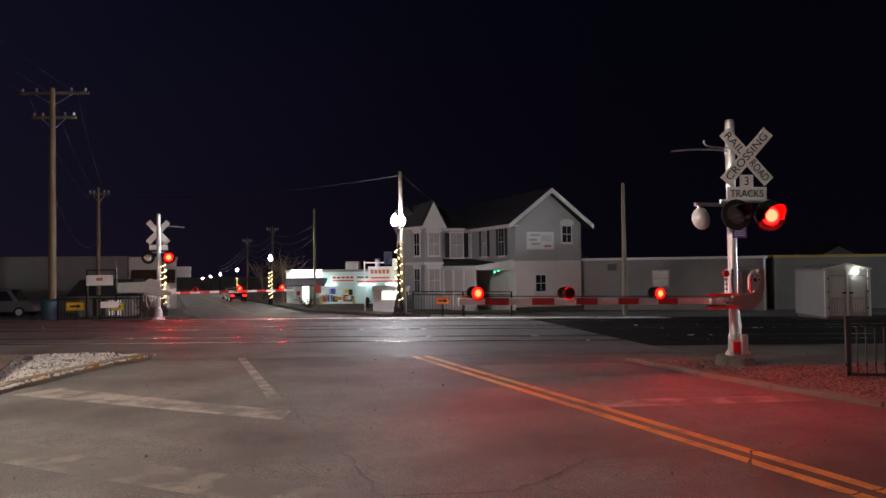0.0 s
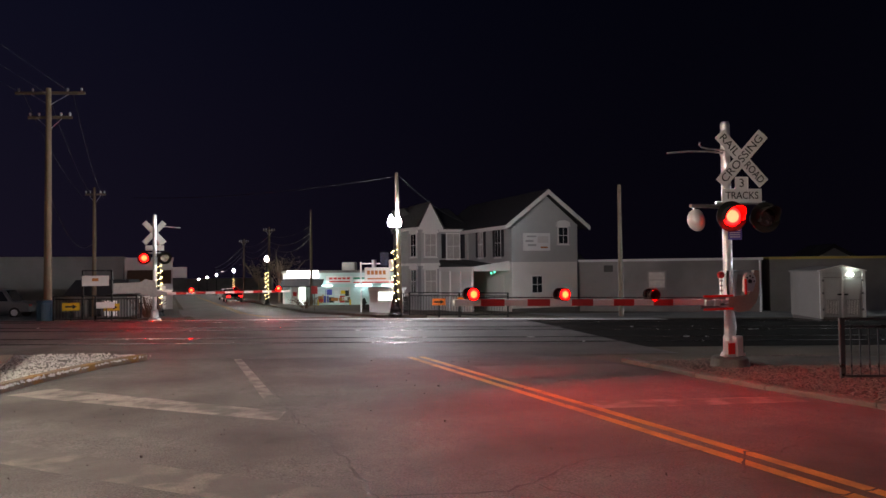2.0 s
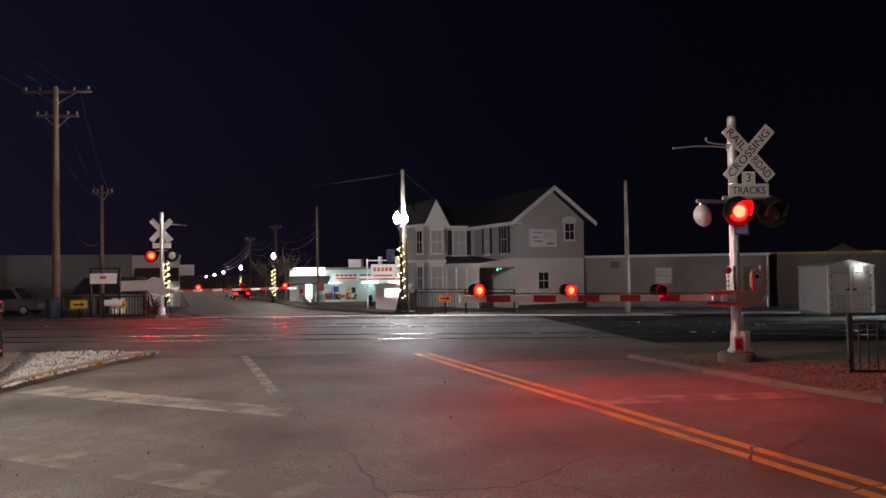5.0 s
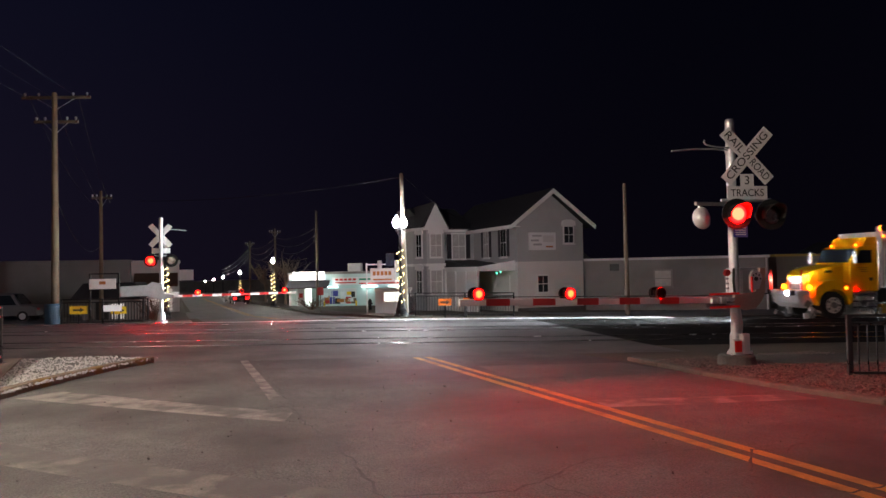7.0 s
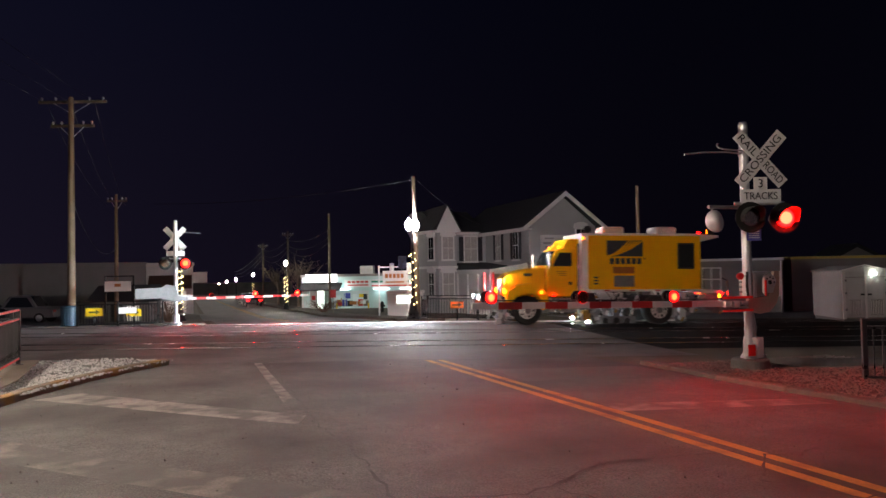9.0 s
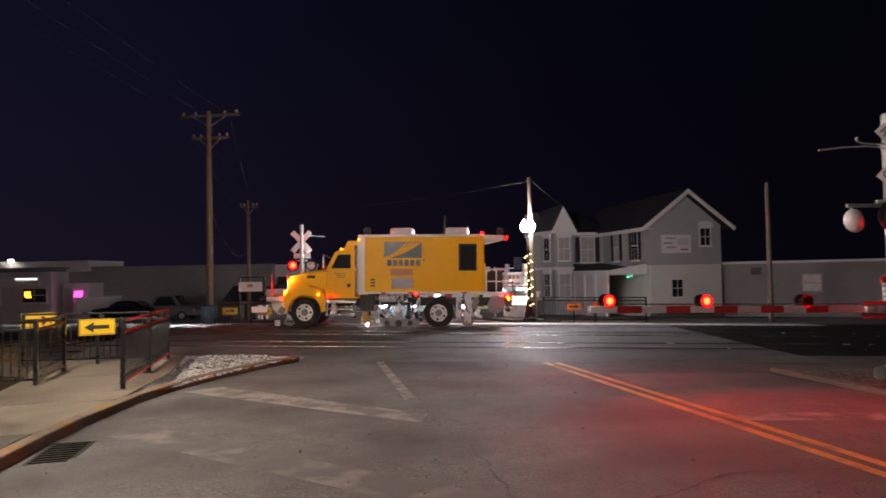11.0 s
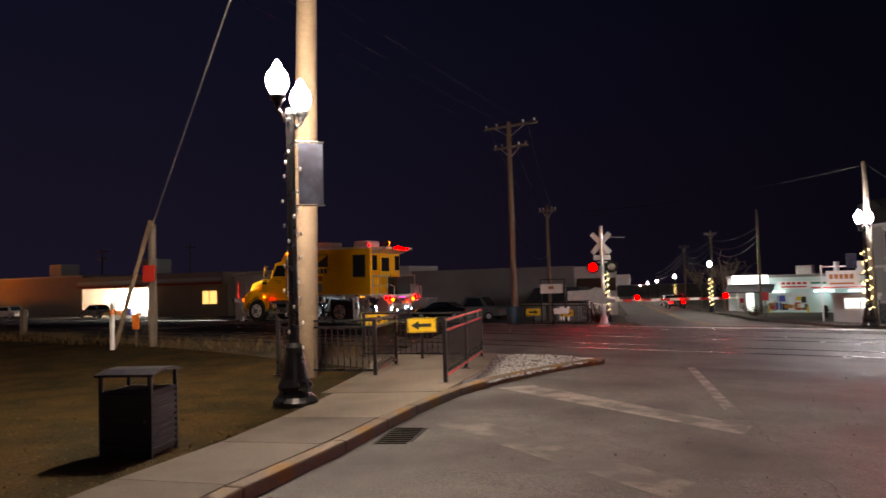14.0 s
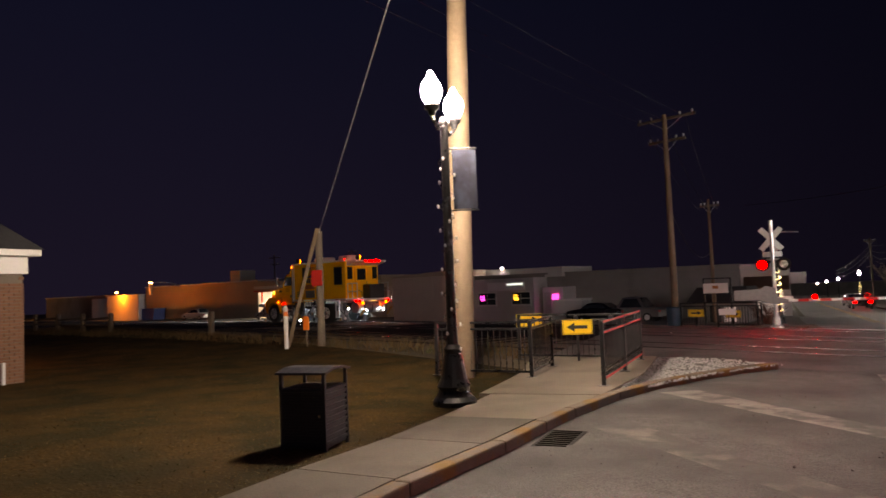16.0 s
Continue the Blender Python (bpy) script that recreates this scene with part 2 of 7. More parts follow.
    globe_cool=glow("lamp_globe_cool", (0.97, 0.95, 1.0), 700),
    globe_unseen=glow("lamp_globe_unseen", (1.0, 0.88, 0.98), 100),
    globe_far=glow("lamp_globe_far", (1.0, 0.93, 0.84), 520),
    bulb=glow("fairy_bulb", (1.0, 0.76, 0.30), 7),
    red_lit=glow("lit_red_lens", (1.0, 0.0010, 0.0004), 380),
    red_lit_far=glow("lit_red_lens_far", (1.0, 0.0013, 0.0003), 300),
    red_core=glow("lit_red_core", (1.0, 0.0007, 0.00012), 620),
    red_rim=glow("lit_red_rim", (1.0, 0.0001, 0.00005), 380),
    red_rim_far=glow("lit_red_rim_far", (1.0, 0.00008, 0.00004), 300),
    red_small=glow("lit_red_marker", (1.0, 0.001, 0.001), 25),
    amber=glow("amber_lamp", (1.0, 0.10, 0.002), 24),
    amber_soft=glow("amber_marker", (1.0, 0.13, 0.003), 8),
    white_lamp=glow("work_lamp", (0.92, 1.0, 0.98), 160),
    cabin_lamp=glow("cabin_lamp", (0.92, 1.0, 0.82), 70),
    gear_flood=glow("hidden_flood_lamp", (0.70, 0.90, 1.0), 120),
    headlight=glow("road_headlamp", (0.82, 0.95, 1.0), 85000),
    reverse_lamp=glow("reversing_lamp", (0.9, 0.97, 1.0), 110),
    roof_light=glow("takeaway_roof_lamp", (1.0, 0.92, 0.85), 160),
    shed_fill=glow("shed_fill_lamp", (1.0, 0.22, 0.01), 1300),
    unseen_sodium=glow("unseen_sodium_lamp", (1.0, 0.34, 0.05), 330),
    lot_lamp=glow("lot_lamp", (1.0, 0.44, 0.10), 420),
    sodium=glow("sodium_lamp", (1.0, 0.36, 0.04), 260),
    shop_sign=glow("lit_shop_sign", (1.0, 0.97, 0.98), 2.6),
    shop_light=glow("shop_tube", (0.74, 1.0, 0.97), 8),
    store_light=glow("store_tube", (1.0, 0.95, 0.78), 9),
    neon_pink=glow("neon_pink", (1.0, 0.06, 0.55), 3.5),
    neon_orange=glow("neon_orange", (1.0, 0.42, 0.03), 3.5),
    neon_green=glow("green_lamp", (0.1, 1.0, 0.55), 3.0),
    sky_red=glow("mast_beacon", (1.0, 0.03, 0.02), 3.0),
    tube=glow("window_tube", (0.9, 1.0, 0.9), 1.2),
    tube_dim=glow("dim_window_tube", (1.0, 0.95, 0.9), 0.10),
)


M["truck"].node_tree.nodes["Principled BSDF"].inputs["Specular IOR Level"].default_value = 0.18


# ---- mesh helpers ----
def B():
    return bmesh.new()


def part(name, bm, material, parent=None, label=""):
    me = bpy.data.meshes.new(name)
    bm.to_mesh(me)
    bm.free()
    me.materials.append(M[material])
    ob = new(name, me)
    if parent:
        ob.parent = parent
    if label:
        ob["label"] = label
    return ob


def smooth(ob, deg=40):
    me = ob.data
    me.polygons.foreach_set("use_smooth", [True] * len(me.polygons))
    me.set_sharp_from_angle(angle=radians(deg))
    return ob


def box(bm, x0, x1, y0, y1, z0, z1, b=0.0, m=None):
    t = bmesh.new()
    bmesh.ops.create_cube(t, size=1.0)
    for v in t.verts:
        v.co = Vector(((x0 + x1) / 2 + v.co.x * (x1 - x0), (y0 + y1) / 2 + v.co.y * (y1 - y0), (z0 + z1) / 2 + v.co.z * (z1 - z0)))
    if b:
        bmesh.ops.bevel(t, geom=t.edges[:], offset=b, segments=2, affect="EDGES", profile=0.5)
    if m is not None:
        bmesh.ops.transform(t, matrix=m, verts=t.verts)
    merge(bm, t)
    return bm


def merge(bm, t):
    me = bpy.data.meshes.new("tmp")
    t.to_mesh(me)
    t.free()
    bm.from_mesh(me)
    bpy.data.meshes.remove(me)


def cyl(bm, p0, p1, r0, r1=None, n=12, cap=True):
    p0, p1 = Vector(p0), Vector(p1)
    r1 = r0 if r1 is None else r1
    d = p1 - p0
    m = Matrix.Translation((p0 + p1) / 2) @ d.to_track_quat("Z", "Y").to_matrix().to_4x4()
    bmesh.ops.create_cone(bm, cap_ends=cap, segments=n, radius1=r0, radius2=r1, depth=d.length, matrix=m)
    return bm


def tube(bm, pts, r, n=6):
    """A round bar bent along a line, in one piece."""
    pts = [Vector(p) for p in pts]
    rings, side = [], None
    for i, p in enumerate(pts):
        d = (pts[min(i + 1, len(pts) - 1)] - pts[max(i - 1, 0)]).normalized()
        if side is None:
            side = d.cross(Vector((0, 0, 1))) if abs(d.z) < 0.95 else d.cross(Vector((1, 0, 0)))
        side = (side - d * side.dot(d)).normalized()
        up = d.cross(side)
        rings.append([bm.verts.new(p + (side * math.cos(2 * math.pi * k / n) + up * math.sin(2 * math.pi * k / n)) * r) for k in range(n)])
    for a, b in zip(rings, rings[1:]):
        for k in range(n):
            bm.faces.new((a[k], a[(k + 1) % n], b[(k + 1) % n], b[k]))
    bm.faces.new(rings[0][::-1])
    bm.faces.new(rings[-1])
    return bm


def ball(bm, c, r, sx=1, sy=1, sz=1, u=14, v=9):
    bmesh.ops.create_uvsphere(bm, u_segments=u, v_segments=v, radius=r, matrix=Matrix.Translation(c) @ Matrix.Diagonal((sx, sy, sz, 1)))
    return bm


def lathe(bm, c, prof, n=16):
    """Turned shape: prof holds (radius, height) from foot to top."""
    rings = []
    for r, h in prof:
        rings.append([bm.verts.new((c[0] + r * math.cos(2 * math.pi * i / n), c[1] + r * math.sin(2 * math.pi * i / n), c[2] + h)) for i in range(n)])
    for a, b in zip(rings, rings[1:]):
        for i in range(n):
            bm.faces.new((a[i], a[(i + 1) % n], b[(i + 1) % n], b[i]))
    bm.faces.new(rings[0][::-1])
    bm.faces.new(rings[-1])
    return bm


def prism(bm, pts, axis, lo, hi):
    """A flat outline pushed along an axis. pts are in the two other axes, in order."""
    def at(p, h):
        return {"x": (h, p[0], p[1]), "y": (p[0], h, p[1]), "z": (p[0], p[1], h)}[axis]
    a = [bm.verts.new(at(p, lo)) for p in pts]
    b = [bm.verts.new(at(p, hi)) for p in pts]
    k = len(pts)
    bm.faces.new(a[::-1])
    bm.faces.new(b)
    for i in range(k):
        bm.faces.new((a[i], a[(i + 1) % k], b[(i + 1) % k], b[i]))
    bmesh.ops.recalc_face_normals(bm, faces=bm.faces[:])
    return bm


def drape(bm, quad, off, nu=8, nv=8, thick=0.0):
    """A sheet over the ground between four corners, off metres above it; with thick, a slab with sides."""
    q = [Vector((*p, 0)) for p in quad]
    g = []
    for j in range(nv + 1):
        row = []
        for i in range(nu + 1):
            u, v = i / nu, j / nv
            p = (q[0] * (1 - u) + q[1] * u) * (1 - v) + (q[3] * (1 - u) + q[2] * u) * v
            row.append(bm.verts.new((p.x, p.y, G(p.x, p.y) + off)))
        g.append(row)
    for j in range(nv):
        for i in range(nu):
            bm.faces.new((g[j][i], g[j][i + 1], g[j + 1][i + 1], g[j + 1][i]))
    if thick:
        rim = g[0] + [r[-1] for r in g[1:]] + g[-1][-2::-1] + [r[0] for r in g[-2:0:-1]]
        low = [bm.verts.new(v.co - Vector((0, 0, thick))) for v in rim]
        k = len(rim)
        for i in range(k):
            bm.faces.new((rim[i], low[i], low[(i + 1) % k], rim[(i + 1) % k]))
    bmesh.ops.recalc_face_normals(bm, faces=bm.faces[:])
    if sum(f.normal.z for f in bm.faces) < 0:
        bmesh.ops.reverse_faces(bm, faces=bm.faces[:])
    return bm


def thing(name, m, label, category, group="", kind=""):
    e = new(name)
    e.empty_display_size = 0.3
    e.matrix_basis = m
    return tagged(e, label, category, group, kind)


def text_mesh(body, size, width=None):
    """Letters as flat mesh data in the xy plane, centred."""
    cu = bpy.data.curves.new("letters", "FONT")
    cu.body, cu.size, cu.align_x, cu.align_y, cu.extrude = body, size, "CENTER", "CENTER", 0.002
    ob = new("letters", cu)
    bpy.context.view_layer.update()
    if width:
        cu.space_character = 1.0
        ob.scale.x = width / max(ob.dimensions.x, 0.001)
    me = bpy.data.meshes.new_from_object(ob.evaluated_get(bpy.context.evaluated_depsgraph_get()))
    for v in me.vertices:
        v.co.x *= ob.scale.x
    bpy.data.objects.remove(ob)
    return me


def letters(name, body, size, width, material, parent, m):
    me = text_mesh(body, size, width)
    me.materials.clear()
    me.materials.append(M[material])
    ob = new(name, me)
    ob.parent = parent
    ob.matrix_basis = m
    return ob


UP = pose(0, 0, 0, 90, 0, 0)   # lays an xy drawing upright, facing -y


# ---- ground, road and tracks ----
def build_ground():
    bm = B()
    ss = [-60, -20, 0, 8, 12, 16, 20.5, 25.2, 30, 32, 36, 40, 45, 48, 70, 110, 200, 500]
    aa = [-400, -150, -60, -25, -18, -12, -6, 0, 6, 12, 18, 30, 60, 150, 400]
    g = []
    for s in ss:
        row = []
        for a in aa:
            x, y = P(a, s)
            row.append(bm.verts.new((x, y, G(x, y))))
        g.append(row)
    for j in range(len(ss) - 1):
        for i in range(len(aa) - 1):
            bm.faces.new((g[j][i], g[j][i + 1], g[j + 1][i + 1], g[j + 1][i]))
    tagged(part("ground", bm, "dirt"), "dark winter ground of soil and thin dead grass", "ground", kind="structure")


SEAM = 13.6


def ys(x, s):
    return (s - SA * x) / CA


def sheet(name, quad, off, material, label, category, nu=8, nv=8, thick=0.0):
    return tagged(part(name, drape(B(), quad, off, nu, nv, thick), material), label, category, kind="structure")


def build_roads():
    sheet("road", [(-3.3, -18), (7.45, -18), (7.45, ys(7.45, SEAM)), (-3.3, ys(-3.3, SEAM))], 0.006, "asphalt",
          "worn grey asphalt street with faded paint and cracks", "road", 10, 16)
    sheet("road_far", [(1.0, ys(1.0, 28.2)), (7.7, ys(7.7, 28.2)), (8.6, 300), (0.0, 300)], 0.006, "asphalt_old",
          "dark asphalt street running away beyond the tracks", "road", 4, 60)
    sheet("crossing_deck", [P(-8.8, SEAM), P(6.6, SEAM), P(6.6, 28.2), P(-13.6, 28.2)], 0.009, "deck",
          "damp dark asphalt deck between the rails of the crossing", "road", 8, 12)
    # Strip made pale to stand in for the light band from the truck's lamps.
    sheet("apron", [P(-16.0, 26.75), P(12.5, 26.75), P(12.5, 28.2), P(-16.0, 28.2)], 0.03, "apron", "concrete strip beside the far track, paled to imitate the truck's light", "pavement", 14, 1, 0.05)
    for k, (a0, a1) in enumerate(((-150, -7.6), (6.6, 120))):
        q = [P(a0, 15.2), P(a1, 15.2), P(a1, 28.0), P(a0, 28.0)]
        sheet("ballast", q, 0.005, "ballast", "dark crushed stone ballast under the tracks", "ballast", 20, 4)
    sheet("parking_lot", [P(-150, 29.2), P(-9.0, 29.2), P(-9.0, 56.0), P(-150, 56.0)], 0.005, "asphalt_old",
          "dark asphalt lot beyond the tracks", "road", 10, 6)
    sheet("parking_lot", [P(9.5, 29.0), P(60, 29.0), P(60, 38.0), P(9.5, 38.0)], 0.005, "asphalt_old",
          "dark asphalt lot beyond the tracks", "road", 10, 6)


RAILS = (16.7, 18.13, 20.9, 22.33, 25.1, 26.53)


def build_tracks():
    for k in range(3):
        tr = thing("railway_track", pose(0, 0, 0), "steel railway track on timber ties, flush in the road", "railway track", "tracks over the road", "structure")
        for s in RAILS[2 * k:2 * k + 2]:
            bm, hm = B(), B()
            cuts = [-160, -60, -25, -12, 0, 18, 60, 120]
            for a0, a1 in zip(cuts, cuts[1:]):
                p0, p1 = Vector((*P(a0, s), G(*P(a0, s)))), Vector((*P(a1, s), G(*P(a1, s))))
                L = (p1 - p0).length + 0.01
                tip = -math.degrees(math.asin((p1.z - p0.z) / L))
                m = Matrix.Translation((p0 + p1) / 2) @ pose(0, 0, 0, 0, 0, TURN) @ pose(0, 0, 0, 0, tip, 0)
                box(hm, -L / 2, L / 2, -0.036, 0.036, -0.02, 0.026, 0.006, m)
                box(bm, -L / 2, L / 2, -0.009, 0.009, -0.12, -0.02, 0, m)
                box(bm, -L / 2, L / 2, -0.07, 0.07, -0.14, -0.12, 0, m)
            rl = part("rail", bm, "rail", tr)
            part("rail_head", hm, "rail_head", rl, "polished steel rail head")
            for side in (-1, 1):
                bm = B()
                drape(bm, [P(-9.8, s + side * 0.08 - 0.04), P(6.6, s + side * 0.08 - 0.04), P(6.6, s + side * 0.08 + 0.04), P(-9.8, s + side * 0.08 + 0.04)], 0.013, 12, 1)
                part("flangeway", bm, "rubber_deck", tr, "black rubber flangeway strip")
        bm = B()
        mid = (RAILS[2 * k] + RAILS[2 * k + 1]) / 2
        for a in np.arange(-60, 50, 0.6):
            if -8.8 - 0.33 * (mid + 1.3 - SEAM) - 0.2 < a < 6.8:
                continue
            x, y = P(a, mid)
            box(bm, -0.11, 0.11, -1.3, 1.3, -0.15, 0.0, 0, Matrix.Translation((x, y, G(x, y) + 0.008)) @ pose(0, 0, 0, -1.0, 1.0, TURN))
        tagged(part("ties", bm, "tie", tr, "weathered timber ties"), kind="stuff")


def stripe(name, quad, material, label, nu=1, nv=12):
    return sheet(name, quad, 0.011, material, label, "road marking", nu, nv)


def build_markings():
    for dx in (-0.16, 0.08):
        x = 4.33 + dx
        stripe("centre_line", [(x - 0.05, -12), (x + 0.07, -12), (x + 0.17, ys(4.4, SEAM - 0.1)), (x + 0.05, ys(4.4, SEAM - 0.1))], "paint_yellow", "double yellow centre line, worn", 1, 16)
        stripe("centre_line", [(4.2 + dx, 33.5), (4.32 + dx, 33.5), (4.4 + dx, 140), (4.28 + dx, 140)], "paint_yellow", "double yellow centre line, worn", 1, 30)
    stripe("lane_line", [(1.08, 9.0), (1.24, 9.0), (1.24, 13.75), (1.10, 13.8)], "paint_white", "faded white lane line")
    # stop bars on both sides of the centre line
    stripe("stop_bar", [(-2.0, 10.62), (-1.5, 11.0), (1.22, 8.02), (1.06, 7.52)], "paint_white", "faded white stop bar", 1, 10)
    stripe("stop_bar", [(4.55, 6.72), (4.6, 7.22), (7.0, 6.5), (7.0, 6.1)], "paint_white", "faded white stop bar", 1, 10)
    stripe("stop_bar", [(-2.3, 7.75), (-1.95, 8.2), (-0.9, 6.9), (-1.1, 6.45)], "paint_faint", "nearly worn away white bar", 1, 8)
    stripe("stop_bar", [(-1.1, 6.45), (-0.9, 6.9), (1.6, 4.35), (1.3, 3.9)], "paint_faint", "nearly worn away white bar", 1, 10)
    for q in ([(1.2, 35.0), (1.6, 35.0), (3.9, 41.5), (3.5, 41.5)], [(3.5, 35.0), (3.9, 35.0), (1.6, 41.5), (1.2, 41.5)], [(1.2, 34.2), (3.9, 34.2), (3.9, 34.6), (1.2, 34.6)]):
        stripe("railway_marking", q, "paint_white", "worn white railway marking on the far street", 1, 8)
    # repairs and seams
    sheet("seam", [(-0.4, ys(-0.4, SEAM - 0.1)), (7.5, ys(7.5, SEAM - 0.1)), (7.5, ys(7.5, SEAM + 0.05)), (-0.4, ys(-0.4, SEAM + 0.05))], 0.012, "crack", "dark tar seam across the road", "seam", 8, 1)
    sheet("asphalt_patch", [(4.7, 9.4), (7.3, 8.9), (7.3, 10.4), (4.8, 11.0)], 0.010, "patch", "darker asphalt repair patch", "patch", 4, 4)
    rng = random.Random(5)
    for pts in ([(1.35, 13.2), (1.3, 9.0), (1.25, 7.3), (1.35, 6.2), (1.3, 4.6), (1.5, 2.6)], [(1.35, 4.6), (2.2, 4.35), (3.1, 4.9), (4.2, 4.75)],
                [(2.45, 4.4), (2.7, 3.7), (3.4, 3.1)], [(4.0, 4.1), (4.5, 4.6), (4.7, 4.4), (5.6, 4.9)], [(3.9, 4.0), (4.2, 3.4), (4.9, 3.5)]):
        bm = B()
        line = []
        for (x0, y0), (x1, y1) in zip(pts, pts[1:]):
            k = max(2, int(math.hypot(x1 - x0, y1 - y0) / 0.12))
            for i in range(k):
                f = i / k
                line.append((x0 + (x1 - x0) * f + rng.uniform(-.03, .03), y0 + (y1 - y0) * f + rng.uniform(-.03, .03)))
        line.append(pts[-1])
        vs = []
        for i, (x, y) in enumerate(line):
            w = rng.uniform(0.006, 0.017)
            a = line[min(i + 1, len(line) - 1)]
            b = line[max(i - 1, 0)]
            dx, dy = a[0] - b[0], a[1] - b[1]
            L = math.hypot(dx, dy) or 1
            vs.append([bm.verts.new((x + s * dy / L * w, y - s * dx / L * w, G(x, y) + 0.012)) for s in (1, -1)])
        for a, b in zip(vs, vs[1:]):
            bm.faces.new((a[0], b[0], b[1], a[1]))
        tagged(part("crack", bm, "crack"), "thin dark crack in the asphalt", "crack", kind="structure")


def build_pebbles():
    """Loose grit and small stones scattered over the road."""
    rng = random.Random(21)
    bm = B()
    for i in range(260):
        x, y = rng.uniform(-2.4, 7.0), rng.uniform(2.5, 13.0)
        q = rng.uniform(0.003, 0.009) * (1.7 if i % 23 == 0 else 1)
        bmesh.ops.create_icosphere(bm, subdivisions=1, radius=q, matrix=Matrix.Translation((x, y, G(x, y) + 0.012)) @ pose(0, 0, 0, rng.uniform(0, 90), rng.uniform(0, 90), 0) @ Matrix.Diagonal((1.4, 1, 0.7, 1)))
    tagged(part("road_grit", bm, "patch"), "loose dark grit and small stones on the road", "grit", kind="stuff")


def sweep_kerb(pts, w, h, material, label, inward):
    """Kerb stones end to end along a line; each stone is a piece of its own."""
    root = thing("kerb", pose(0, 0, 0), label, "kerb", "", "structure")
    for (x0, y0), (x1, y1) in zip(pts, pts[1:]):
        L = math.hypot(x1 - x0, y1 - y0)
        ang = math.degrees(math.atan2(y1 - y0, x1 - x0))
        z0, z1 = G(x0, y0), G(x1, y1)
        bm = B()
        box(bm, 0.004, L - 0.004, 0 if inward > 0 else -w, w if inward > 0 else 0, -0.1, h, 0.022)
        o = part("kerb_stone", bm, material, root)
        o.matrix_basis = pose(x0, y0, z0, 0, -math.degrees(math.atan2(z1 - z0, L)), ang)
    return root


def split(pts, step):
    out = [pts[0]]
    for (x0, y0), (x1, y1) in zip(pts, pts[1:]):
        k = max(1, round(math.hypot(x1 - x0, y1 - y0) / step))
        out += [(x0 + (x1 - x0) * i / k, y0 + (y1 - y0) * i / k) for i in range(1, k + 1)]
    return out


KERB_L = [(-2.95, -8), (-2.92, 2), (-2.88, 4.5), (-2.75, 6.2), (-2.72, 7.4), (-2.66, 8.4), (-2.42, 9.9), (-2.05, 11.1), (-1.5, 12.3), (-0.95, 13.3), (-0.4, 14.1)]
KERB_R = [(7.28, -8), (7.28, 5.5), (7.22, 7.0), (7.3, 8.4), (7.5, 9.7), (7.62, 10.7)]


